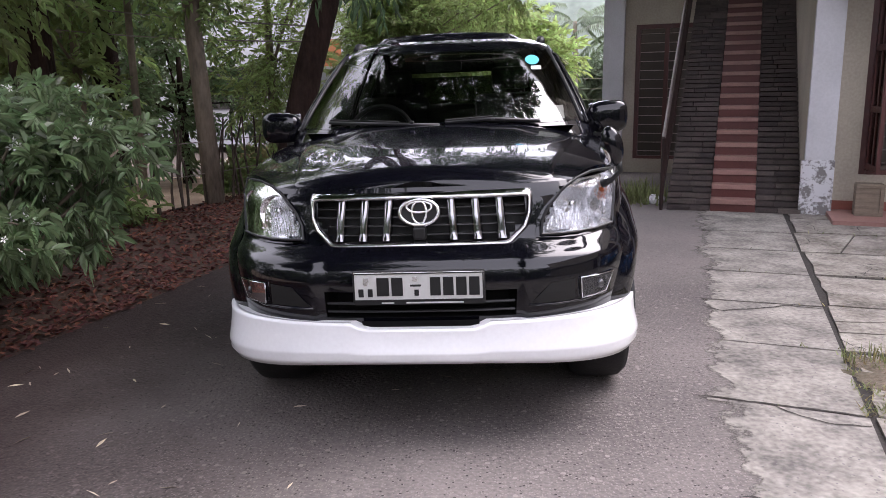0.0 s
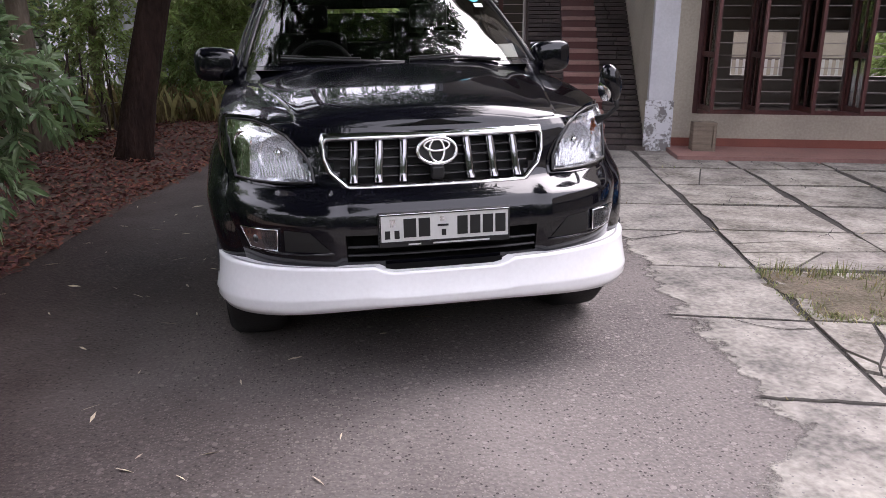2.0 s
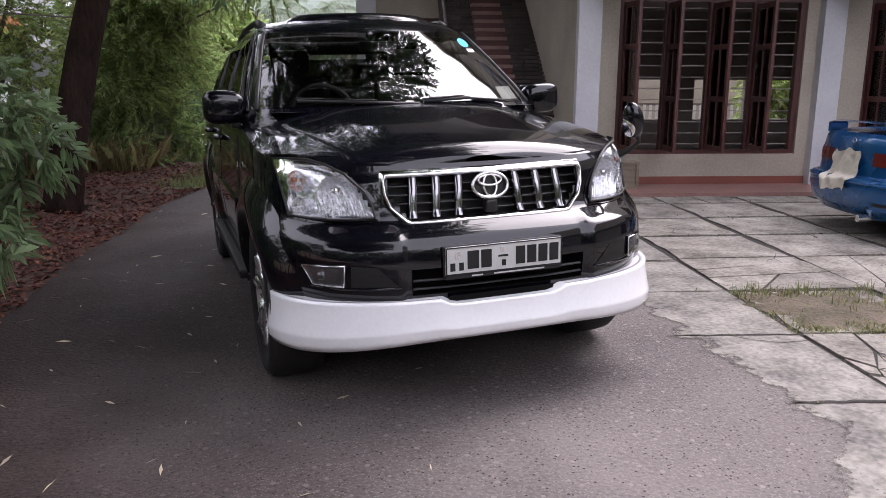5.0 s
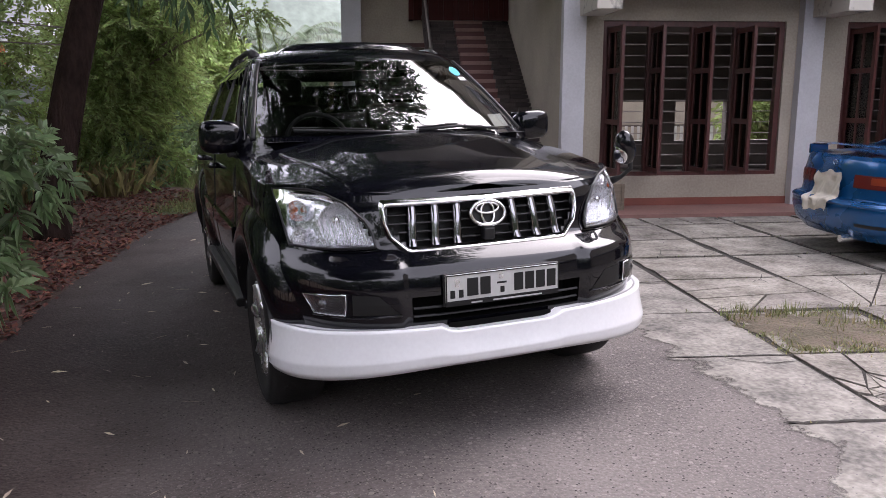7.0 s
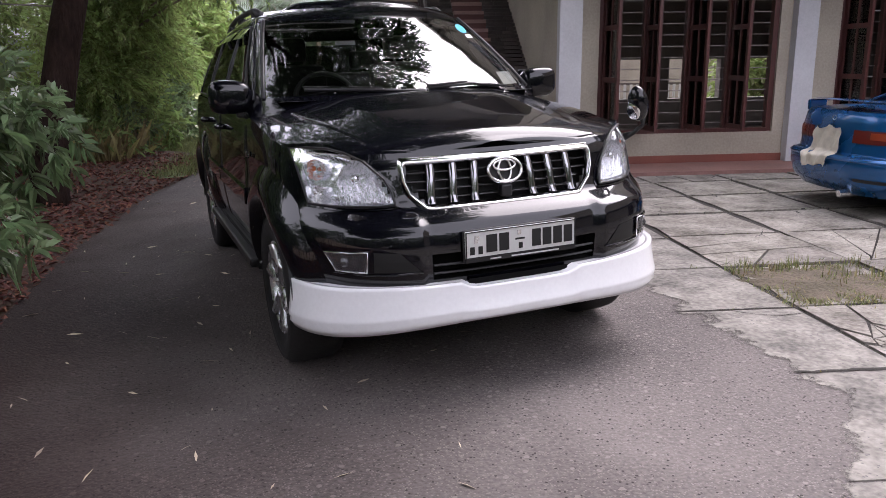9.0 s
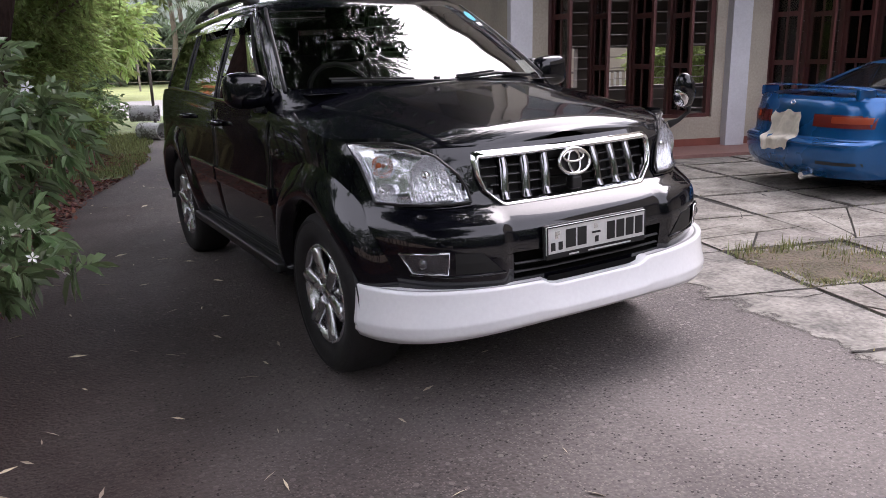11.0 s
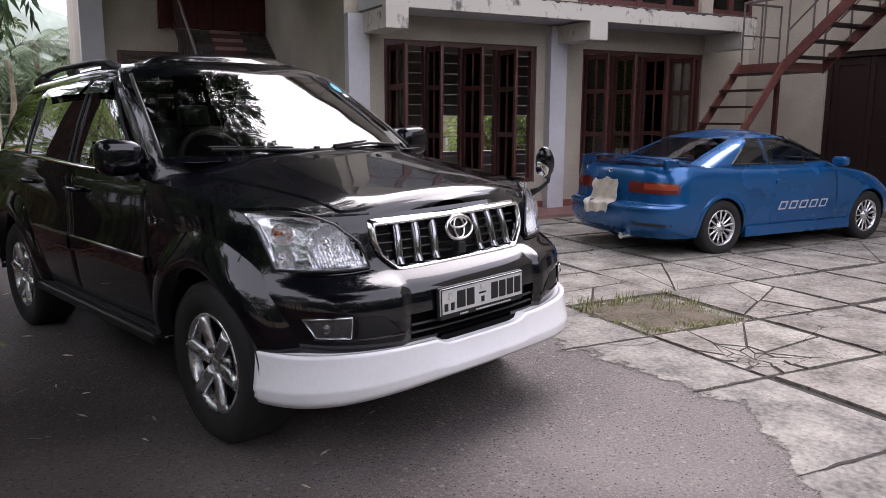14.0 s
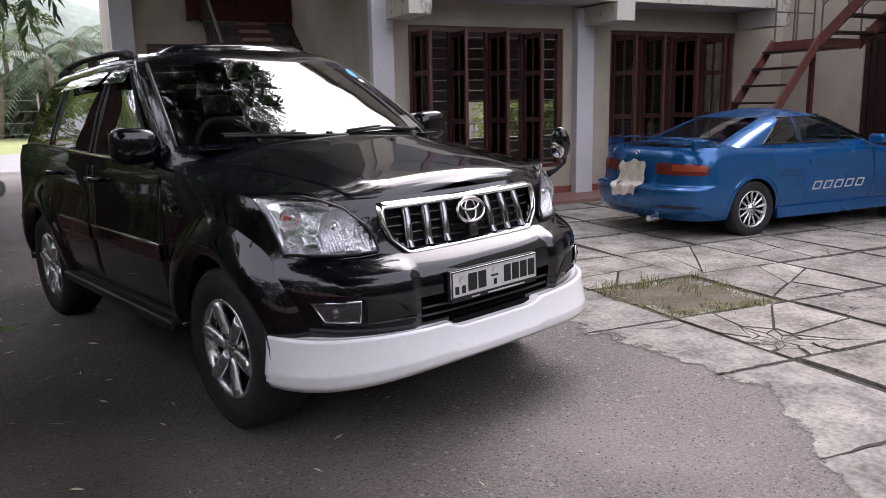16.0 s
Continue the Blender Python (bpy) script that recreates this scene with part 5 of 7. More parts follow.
def lip(u, v):
    s = abs(2 * u - 1)
    sg = 1 if u > 0.5 else -1
    a = s * math.pi / 2 * 0.875
    w, f, cf = 0.915, -0.005, 0.62
    x = w * math.sin(a) ** (2 / 3.0)
    y = f + cf - cf * math.cos(a) ** (2 / 3.0)
    z = lip_bot(x) + (lip_top(x) - lip_bot(x)) * v
    flarev = 0.04 * (1 - v) ** 1.6 - 0.03 * ease(0.16, 0.0, v) - 0.012 * ease(0.3, 0.22, v)
    n = Vector((x * 0.8 * sg, y - cf, 0))
    n = n.normalized() if n.length else Vector((0, -1, 0))
    return Vector((x * sg, y, z)) + n * (flarev + 0.012)


ob = part("lower_bumper", patch(bmesh.new(), lip, 96, 14), M_PEARL, suv, "glossy white lower bumper spoiler", smooth=True)
solid(ob, 0.03)
part("bumper_shelf", patch(bmesh.new(), lambda u, v: lip(u, 0.985).lerp(Vector((lip(u, 0.985).x * 0.9, lip(u, 0.985).y + 0.07, lip(u, 0.985).z + 0.004)), v), 96, 2), M_PEARL, ob, smooth=True)
part("underside", boxes((-0.78, 0.78, 0.3, 4.1, 0.3, 0.4), (-0.35, 0.35, 0.9, 4.0, 0.22, 0.3)), M_TRIM, suv)
part("rear_bumper", patch(bmesh.new(), lambda u, v: LOW.tail((2 * u - 1) * 0.9, 0.38 + 0.3 * v, 0.06 - 0.04 * (2 * v - 1) ** 2), 24, 6), M_PAINT, suv, smooth=True)
for sgn in (-1, 1):
    part("tail_lamp", patch(bmesh.new(), lambda u, v, sgn=sgn: LOW.tail(sgn * (0.7 + 0.18 * u), 0.85 + 0.16 * v, 0.006), 6, 4), M_REDLENS, suv)
    part("bumper_corner", patch(bmesh.new(), lambda u, v, sgn=sgn: LOW.side(3.98 + 0.34 * u, 0.38 + 0.3 * v, sgn, 0.02), 6, 4), M_PAINT, suv, smooth=True)

# wing mirror of the near-side corner
fm = part("corner_mirror", tube(bmesh.new(), [(0.775, 0.37, 1.015), (0.81, 0.34, 1.035), (0.84, 0.305, 1.075), (0.828, 0.3, 1.12)], [0.02, 0.011, 0.01, 0.018], 10), M_TRIM, suv, "black stalk mirror on the wing", smooth=True)
bm = bmesh.new()
bmesh.ops.create_uvsphere(bm, u_segments=24, v_segments=14, radius=1.0, matrix=Matrix.Translation((0.803, 0.3, 1.178)) @ pose(0, 0, 0, 0, -14, 25) @ Matrix.Diagonal((0.046, 0.05, 0.086, 1)))
part("mirror_shell", bm, M_PAINT, fm, smooth=True)
bm = bmesh.new()
bmesh.ops.create_uvsphere(bm, u_segments=24, v_segments=14, radius=1.0, matrix=Matrix.Translation((0.776, 0.296, 1.148)) @ pose(0, 0, 0, 0, -14, 25) @ Matrix.Diagonal((0.018, 0.036, 0.048, 1)))
part("mirror_glass", bm, M_CHROME, fm, "convex mirror glass", smooth=True)

# wipers, stickers
for pts in ([(0.02, 1.06, 1.262), (-0.2, 1.11, 1.272), (-0.6, 1.27, 1.29)], [(0.55, 1.2, 1.262), (0.3, 1.13, 1.284), (0.05, 1.1, 1.272)]):
    part("wiper", tube(bmesh.new(), [CAB.nose(p[0], p[2], 0.03) for p in pts], 0.009, 6), M_TRIM, suv, smooth=True)
    part("wiper_blade", tube(bmesh.new(), [CAB.nose(p[0], p[2] + 0.012, 0.018) for p in pts[1:]], 0.006, 6), M_RUBBER, suv)
part("round_sticker", patch(bmesh.new(), lambda u, v: CAB.nose(0.535 + 0.042 * u * math.cos(v * math.tau), 1.605 + 0.03 * u * math.sin(v * math.tau), 0.007), 3, 24), M_CYAN, suv, "round cyan windscreen sticker")
part("small_sticker", patch(bmesh.new(), lambda u, v: CAB.nose(0.525 + 0.06 * u, 1.545 + 0.022 * v, 0.007), 3, 3), M_PAPER, suv)
part("paper_note", patch(bmesh.new(), lambda u, v: CAB.nose(0.56 + 0.13 * u, 1.268 + 0.07 * v, -0.006), 3, 3), M_PAPER, suv, "white paper behind the windscreen")

# inside
part("dashboard", patch(bmesh.new(), lambda u, v: Vector(((2 * u - 1) * 0.74, 1.14 + 0.5 * v + 0.06 * (2 * u - 1) ** 2, 1.235 - 0.05 * v * v - 0.25 * ease(0.9, 1.0, v))), 12, 10), M_TRIM, suv, smooth=True)
part("cabin_floor", boxes((-0.82, 0.82, 1.2, 4.0, 0.44, 0.5)), M_CLOTH, suv)
for sgn in (-1, 1):
    st = part("front_seat", boxes((sgn * 0.16, sgn * 0.66, 2.0, 2.52, 0.72, 0.88), bevel=0.04), M_CLOTH, suv)
    part("seat_back", boxes((sgn * 0.16, sgn * 0.66, 2.45, 2.58, 0.88, 1.42), bevel=0.05), M_CLOTH, st)
    part("headrest", boxes((sgn * 0.28, sgn * 0.54, 2.5, 2.6, 1.44, 1.6), bevel=0.035), M_CLOTH, st)
    part("seat_base", boxes((sgn * 0.2, sgn * 0.62, 2.02, 2.5, 0.5, 0.72)), M_TRIM, st)
rs = part("rear_seat", boxes((-0.66, 0.66, 3.0, 3.45, 0.7, 0.86), bevel=0.04), M_CLOTH, suv)
part("seat_back", boxes((-0.66, 0.66, 3.42, 3.56, 0.86, 1.35), bevel=0.05), M_CLOTH, rs)
part("seat_base", boxes((-0.6, 0.6, 3.02, 3.44, 0.5, 0.7)), M_TRIM, rs)
for x in (-0.42, 0.42):
    part("headrest", boxes((x - 0.12, x + 0.12, 3.46, 3.56, 1.37, 1.52), bevel=0.03), M_CLOTH, rs)
sw = part("steering_wheel", tube(bmesh.new(), [Vector((-0.38 + 0.185 * math.cos(k * math.tau / 28), 1.66 + 0.08 * math.sin(k * math.tau / 28), 1.2 + 0.165 * math.sin(k * math.tau / 28))) for k in range(29)], 0.015, 8, cap=False), M_TRIM, suv, smooth=True)
part("steering_boss", boxes((-0.5, -0.26, 1.62, 1.68, 1.16, 1.22), bevel=0.02), M_TRIM, sw)
part("rear_view_mirror", boxes((-0.11, 0.11, 1.82, 1.85, 1.56, 1.62), bevel=0.012), M_TRIM, suv)


# ---- blue coupe ----
M_BLUE = surface("blue_metallic_paint", (0.0, 0.1, 0.31), 0.28, metal=0.5, var=0.12, scale=2, bump=0, coat=0.8)
M_PALEGLASS = pane("pale_car_glass", (0.6, 0.64, 0.62), 1.8)
M_TAPE = surface("cream_cloth", (0.6, 0.55, 0.46), 0.85, var=0.2, scale=8, bump=0.3, fine=25)
M_TAILAMBER = surface("dull_amber_lens", (0.3, 0.05, 0.02), 0.2, var=0.1, bump=0, coat=0.5)
M_SILVER = surface("silver_lettering", (0.45, 0.47, 0.5), 0.4, var=0.1, bump=0)
coupe = thing("blue_coupe", "metallic blue two-door car with a cloth over its number plate", "car", YARD @ pose(1.54, 4.05, 0, 0, 0, -90))
BL = Hull([(0.2, 0.77, 0.12, 4.06), (0.3, 0.81, 0.03, 4.13), (0.42, 0.825, 0.0, 4.15), (0.52, 0.83, 0.0, 4.15), (0.54, 0.83, 0.02, 4.14), (0.555, 0.83, 0.09, 4.12), (0.6, 0.825, 0.095, 4.08), (0.75, 0.815, 0.105, 3.98), (0.86, 0.79, 0.12, 3.9), (0.9, 0.76, 0.14, 3.85)], 0.45, 3.0, 0.75, 2.6)
BC = Hull([(0.86, 0.765, 0.52, 3.12), (0.93, 0.745, 0.66, 2.93), (1.05, 0.69, 0.94, 2.62), (1.15, 0.64, 1.2, 2.4), (1.21, 0.59, 1.38, 2.25), (1.25, 0.52, 1.55, 2.1)], 0.3, 3.6, 0.45, 2.6)


def bcrest(y):
    return 0.93 - 0.05 * ease(0.4, 1.6, y) - 0.2 * ease(2.6, 4.15, y)


def bpoint(s, z, sign):
    p = BL.ring(s, z)
    if z > 0.55:
        p.z = 0.55 + (z - 0.55) * (bcrest(p.y) - 0.55) / 0.35
    return Vector((p.x * sign, p.y, p.z))


BWHEELS = (0.93, 3.3)
bm = bmesh.new()
zs = [0.2, 0.25, 0.3, 0.36, 0.42, 0.47, 0.52, 0.53, 0.54, 0.547, 0.555, 0.565, 0.6, 0.65, 0.7, 0.75, 0.8, 0.86, 0.88, 0.9]
ss = [i / 20 for i in range(20)] + [1 + i / 90 for i in range(90)] + [2 + i / 20 for i in range(21)]
for sign in (1, -1):
    rows = [[bm.verts.new(bpoint(s, z, sign)) for z in zs] for s in ss]
    for a, b in zip(rows, rows[1:]):
        for j in range(len(zs) - 1):
            quad = (a[j], b[j], b[j + 1], a[j + 1])
            c = sum((v.co for v in quad), Vector()) / 4
            if not (abs(c.x) > 0.4 and any(math.hypot(c.y - w, c.z - 0.29) < 0.325 for w in BWHEELS)):
                bm.faces.new(quad if sign > 0 else quad[::-1])
bmesh.ops.remove_doubles(bm, verts=bm.verts, dist=1e-4)
bmesh.ops.delete(bm, geom=[v for v in bm.verts if not v.link_faces], context="VERTS")
part("body", bm, M_BLUE, coupe, smooth=True)


def bdeck(u, v):
    y = 0.1405 + (3.8495 - 0.1405) * (0.5 - 0.5 * math.cos(math.pi * u))
    x = (2 * v - 1) * BL.half(y, 0.9)
    return Vector((x, y, bcrest(y) + 0.05 * (1 - (2 * v - 1) ** 2) * ease(0.17, 0.5, y) * ease(3.85, 3.4, y)))


part("deck", patch(bmesh.new(), bdeck, 50, 20), M_BLUE, coupe, smooth=True)


def bwin(c):
    w = blend(BC.keys, c.z)[0]
    if 0.945 < c.z < 1.195:
        if c.y < BC.nose(0, c.z).y + 0.2 and abs(c.x) < w * 0.7:
            return True
        if c.y > BC.tail(0, c.z).y - 0.22 and abs(c.x) < w * 0.9:
            return True
        if abs(c.x) > 0.5 and (1.12 + (c.z - 0.945) * 1.35 < c.y < 1.6 - 0.0 or 1.66 < c.y < 2.72 - (c.z - 0.945) * 1.7):
            return True
    return False


bm = bmesh.new()
zc = [0.86, 0.9, 0.93, 0.945] + [0.945 + 0.25 * k / 9 for k in range(1, 10)] + [1.21, 1.23, 1.25]
sc = [i / 30 for i in range(30)] + [1 + i / 50 for i in range(50)] + [2 + i / 30 for i in range(31)]
for sign in (1, -1):
    rows = []
    for s in sc:
        row = []
        for z in zc:
            p = BC.ring(s, z)
            row.append(bm.verts.new((p.x * sign, p.y, p.z)))
        rows.append(row)
    for a, b in zip(rows, rows[1:]):
        for j in range(len(zc) - 1):
            quad = (a[j], b[j], b[j + 1], a[j + 1])
            if not bwin(sum((v.co for v in quad), Vector()) / 4):
                bm.faces.new(quad if sign > 0 else quad[::-1])
bmesh.ops.remove_doubles(bm, verts=bm.verts, dist=1e-4)
bmesh.ops.delete(bm, geom=[v for v in bm.verts if not v.link_faces], context="VERTS")
part("cabin", bm, M_BLUE, coupe, smooth=True)
part("roof", patch(bmesh.new(), lambda u, v: Vector(((2 * v - 1) * BC.half(min(max(1.55 + 0.55 * u, 1.5505), 2.0995), 1.25), 1.55 + 0.55 * u, 1.25 + 0.045 * (1 - (2 * v - 1) ** 2) * ease(0, 0.4, u) * ease(1, 0.6, u))), 16, 16), M_BLUE, coupe, smooth=True)
part("rear_screen", patch(bmesh.new(), lambda u, v: BC.nose((2 * u - 1) * blend(BC.keys, 0.94 + 0.26 * v)[0] * 0.715, 0.94 + 0.26 * v, 0.003), 20, 8), M_PALEGLASS, coupe, smooth=True).visible_shadow = False
part("windscreen", patch(bmesh.new(), lambda u, v: BC.tail((2 * u - 1) * blend(BC.keys, 0.94 + 0.26 * v)[0] * 0.92, 0.94 + 0.26 * v, 0.003), 20, 8), M_PALEGLASS, coupe, smooth=True).visible_shadow = False
part("rear_wiper", tube(bmesh.new(), [BC.nose(0.0, 0.965, 0.02), BC.nose(0.4, 1.0, 0.02)], 0.01, 6), M_TRIM, coupe)
part("interior", boxes((-0.66, 0.66, 0.9, 3.0, 0.3, 0.86)), M_CLOTH, coupe)
for x in (-0.35, 0.35):
    part("seat_back", boxes((x - 0.2, x + 0.2, 1.85, 1.95, 0.86, 1.1), bevel=0.03), M_CLOTH, coupe)
part("steering_wheel", tube(bmesh.new(), [(0.35 + 0.17 * math.cos(k * math.tau / 20), 2.5 + 0.05 * math.sin(k * math.tau / 20), 0.92 + 0.15 * math.sin(k * math.tau / 20)) for k in range(21)], 0.014, 6, cap=False), M_TRIM, coupe)
for sgn in (-1, 1):
    for nm, f0, f1 in (("quarter_window", lambda z: 1.1 + (z - 0.94) * 1.35, lambda z: 1.61), ("door_window", lambda z: 1.65, lambda z: 2.74 - (z - 0.94) * 1.7)):
        def gl(u, v, f0=f0, f1=f1, sgn=sgn):
            z = 0.938 + 0.262 * v
            return BC.side(f0(z) + (f1(z) - f0(z)) * u, z, sgn, 0.003)
        part(nm, patch(bmesh.new(), gl, 10, 6), M_PALEGLASS, coupe, smooth=True).visible_shadow = False
        edge = [gl(u, 0) for u in (0, 0.5, 1)] + [gl(1, v) for v in (0.5, 1)] + [gl(u, 1) for u in (0.5, 0)] + [gl(0, v) for v in (0.5, 0)]
        part("window_seal", tube(bmesh.new(), edge, 0.011, 6), M_TRIM, coupe)

    def bdoor(u, v, sgn=sgn):
        rim = ease(0, 0.02, min(u, 1 - u)) * ease(0, 0.03, min(v, 1 - v))
        z = 0.26 + 0.62 * v
        y = 1.62 + 1.12 * u
        p = BL.side(y, z, sgn, -0.005 + 0.01 * rim)
        if z > 0.55:
            p.z = 0.55 + (z - 0.55) * (bcrest(y) - 0.55) / 0.35
        return p
    dr = part("door", patch(bmesh.new(), bdoor, 40, 24), M_BLUE, coupe, smooth=True)
    part("door_handle", boxes((sgn * 0.81, sgn * 0.838, 1.7, 1.84, 0.72, 0.77), bevel=0.008), M_BLUE, dr)
    part("door_mirror", boxes((sgn * 0.8, sgn * 0.97, 2.6, 2.7, 0.9, 1.0), bevel=0.03), M_BLUE, dr)
    part("side_skirt", boxes((sgn * 0.78, sgn * 0.832, 1.27, 2.98, 0.17, 0.29), bevel=0.012), M_BLUE, coupe)
    part("side_rib", boxes((sgn * 0.825, sgn * 0.838, 1.26, 1.6, 0.655, 0.665), bevel=0.003), M_BLUE, coupe)
    part("side_rib", boxes((sgn * 0.825, sgn * 0.838, 1.28, 1.6, 0.605, 0.615), bevel=0.003), M_BLUE, coupe)
    for k, wy in enumerate(BWHEELS):
        wheel(coupe, sgn * 0.735, wy, 0.29, 0.19, sgn, 13, 0.185, "")
        def arch(u, v, wy=wy, sgn=sgn):
            a = radians(-12 + 204 * u)
            r = 0.315 + 0.05 * v
            y, z = wy - r * math.cos(a), max(0.2, 0.29 + r * math.sin(a))
            return Vector((sgn * (BL.half(y, z) + 0.01 * math.sin(math.pi * (0.3 + 0.7 * v))), y, z))
        part("arch_lip", patch(bmesh.new(), arch, 30, 4), M_BLUE, coupe, smooth=True)
        part("arch_liner", patch(bmesh.new(), lambda u, v, wy=wy, sgn=sgn: Vector((sgn * (0.81 - 0.35 * v), wy - 0.32 * math.cos(radians(-10 + 200 * u)), max(0.2, 0.29 + 0.32 * math.sin(radians(-10 + 200 * u))))), 20, 1), M_TRIM, coupe)
    lamp = part("tail_lamp", patch(bmesh.new(), lambda u, v, sgn=sgn: BL.nose(sgn * (0.3 + 0.495 * u), 0.66 + 0.115 * v, 0.008), 12, 5), M_REDLENS, coupe, "red and amber tail lamp", smooth=True)
    part("turn_lens", patch(bmesh.new(), lambda u, v, sgn=sgn: BL.nose(sgn * (0.5 + 0.285 * u), 0.7 + 0.06 * v, 0.013), 8, 3), M_TAILAMBER, lamp, "amber strip", smooth=True)
part("spoiler", patch(bmesh.new(), lambda u, v: Vector(((2 * u - 1) * 0.74, 0.16 + 0.2 * v + 0.14 * abs(2 * u - 1) ** 3, 1.005 + 0.018 * math.sin(math.pi * v) - 0.03 * abs(2 * u - 1) ** 6 + 0.015 * (1 - v))), 24, 6), M_BLUE, coupe, "blue boot spoiler", smooth=True)
solid(coupe.children[-1], 0.025)
for x in (-0.66, 0.66):
    part("spoiler_leg", boxes((x - 0.025, x + 0.025, 0.24, 0.42, 0.9, 1.0), bevel=0.012), M_BLUE, coupe)
part("bumper_line", patch(bmesh.new(), lambda u, v: BL.nose((2 * u - 1) * 0.822, 0.5 + 0.03 * v, 0.002 + 0.008 * math.sin(math.pi * v)), 32, 6), M_BLUE, coupe, smooth=True)
part("bumper_vent", patch(bmesh.new(), lambda u, v: BL.nose(0.45 + 0.34 * u, 0.33 + 0.03 * v, 0.004), 8, 2), M_TRIM, coupe)
part("rear_emblem", tube(bmesh.new(), [(0.03 * math.cos(k * math.tau / 16), 0.105, 0.865 + 0.02 * math.sin(k * math.tau / 16)) for k in range(17)], 0.005, 6, cap=False), M_CHROME, coupe)
part("exhaust", tube(bmesh.new(), [(0.3, 0.35, 0.22), (0.3, 0.02, 0.2)], 0.035, 12), M_ALLOY, coupe)


def cloth(u, v):
    x = (u - 0.5) * (0.36 + 0.06 * math.sin(3 * v)) - 0.02
    z = 0.42 + 0.36 * v
    p = BL.nose(x, z, 0.04 + 0.03 * noise.noise(Vector((u * 5, v * 2.2, 3))) + 0.014 * noise.noise(Vector((u * 11, v * 6, 9))))
    return p + Vector((0.05 * noise.noise(Vector((v * 3, u, 5))) - 0.05 * (1 - v), 0, 0.05 * noise.noise(Vector((u * 3, v, 7)))))


cl = tagged(part("plate_cover", patch(bmesh.new(), cloth, 26, 22), M_TAPE, coupe, "crumpled cream cloth taped over the plate", smooth=True))
# five slanted silver shapes on the door
for k in range(5):
    y = 1.74 + 0.165 * k
    bm = bmesh.new()
    outer = [(0.0, 0.0), (0.12, 0.0), (0.16, 0.09), (0.04, 0.09)]
    thin = [(0.03, 0.016), (0.108, 0.016), (0.13, 0.074), (0.052, 0.074)]
    ring = [[bm.verts.new(BL.side(y + px, 0.44 + pz, 1, 0.009)) for px, pz in o] for o in (outer, thin)]
    for i in range(4):
        j = (i + 1) % 4
        bm.faces.new((ring[0][i], ring[0][j], ring[1][j], ring[1][i]))
    part("door_mark", bm, M_SILVER, coupe, "slanted silver mark")

# ---- plants ----
def foliage(blobs, sprigs, k, length, width, stem, droop, seed, fold=0.25, spread=0.9, shell=0.0, oval=False, level=0.0):
    """Leaves in sprigs that fill blobs (x, y, z, radius, flatness). Gives vertices and faces."""
    g = np.random.default_rng(seed)
    blobs = np.array(blobs, float)
    vol = blobs[:, 3] ** 2.2
    pick = g.choice(len(blobs), sprigs, p=vol / vol.sum())
    way = g.normal(size=(sprigs, 3))
    way /= np.linalg.norm(way, axis=1)[:, None]
    dist = (shell + (1 - shell) * g.random(sprigs)) ** 0.5
    base = blobs[pick, :3] + way * (blobs[pick, 3] * dist)[:, None] * np.c_[np.ones(sprigs), np.ones(sprigs), blobs[pick, 4]]
    d = way + g.normal(size=(sprigs, 3)) * spread * 0.6 + (0, 0, -droop)
    d /= np.linalg.norm(d, axis=1)[:, None]
    side = np.cross(d, g.normal(size=(sprigs, 3)) + np.array([0, 0, level]))
    side /= np.linalg.norm(side, axis=1)[:, None]
    up = np.cross(side, d)
    corners = 6 if oval else 4
    verts = np.empty((sprigs, k, corners, 3))
    size = g.uniform(0.7, 1.25, sprigs)
    for j in range(k):
        s = (j + 0.5) / k
        sg = 1 if j % 2 else -1
        p = base + d * (stem * s * size)[:, None] + np.c_[np.zeros(sprigs), np.zeros(sprigs), -droop * 0.5 * stem * s * s * size]
        ld = d * (0.35 + 0.65 * s) + side * (sg * (1.0 - 0.55 * s)) + up * 0.15 + g.normal(size=(sprigs, 3)) * 0.18 - np.array([0, 0, droop * 0.5])
        ld /= np.linalg.norm(ld, axis=1)[:, None]
        ls = np.cross(ld, up + g.normal(size=(sprigs, 3)) * 0.3)
        ls /= np.linalg.norm(ls, axis=1)[:, None]
        ln = np.cross(ls, ld)
        L = (length * size * g.uniform(0.75, 1.2, sprigs))[:, None]
        W = (width * size * g.uniform(0.8, 1.2, sprigs))[:, None]
        verts[:, j, 0] = p
        if oval:
            tip = np.array([0, 0, 0.22]) * L
            for i, along, half, sag in ((1, 0.32, 0.46, 0.05), (2, 0.68, 0.4, 0.3), (4, 0.68, -0.4, 0.3), (5, 0.32, -0.46, 0.05)):
                verts[:, j, i] = p + ld * L * along + ls * W * half + ln * W * fold - tip * sag
            verts[:, j, 3] = p + ld * L - tip
            continue
        verts[:, j, 1] = p + ld * L * 0.45 + ls * W * 0.5 + ln * W * fold
        verts[:, j, 2] = p + ld * L - np.array([0, 0, 0.12]) * L
        verts[:, j, 3] = p + ld * L * 0.45 - ls * W * 0.5 + ln * W * fold
    n = sprigs * k
    q = np.arange(n)[:, None] * corners
    if oval:
        return verts.reshape(-1, 3), np.concatenate([q + (0, 1, 2), q + (0, 2, 3), q + (0, 3, 4), q + (0, 4, 5)])
    faces = np.concatenate([q + (0, 1, 2), q + (0, 2, 3)])
    return verts.reshape(-1, 3), faces


def leaf_part(name, parent, material, label, *args, **kw):
    v, f = foliage(*args, **kw)
    me = mesh_of(name, v.tolist(), f.tolist(), material)
    ob = new(name, me)
    ob.parent = parent
    return tagged(ob, label, kind="stuff")


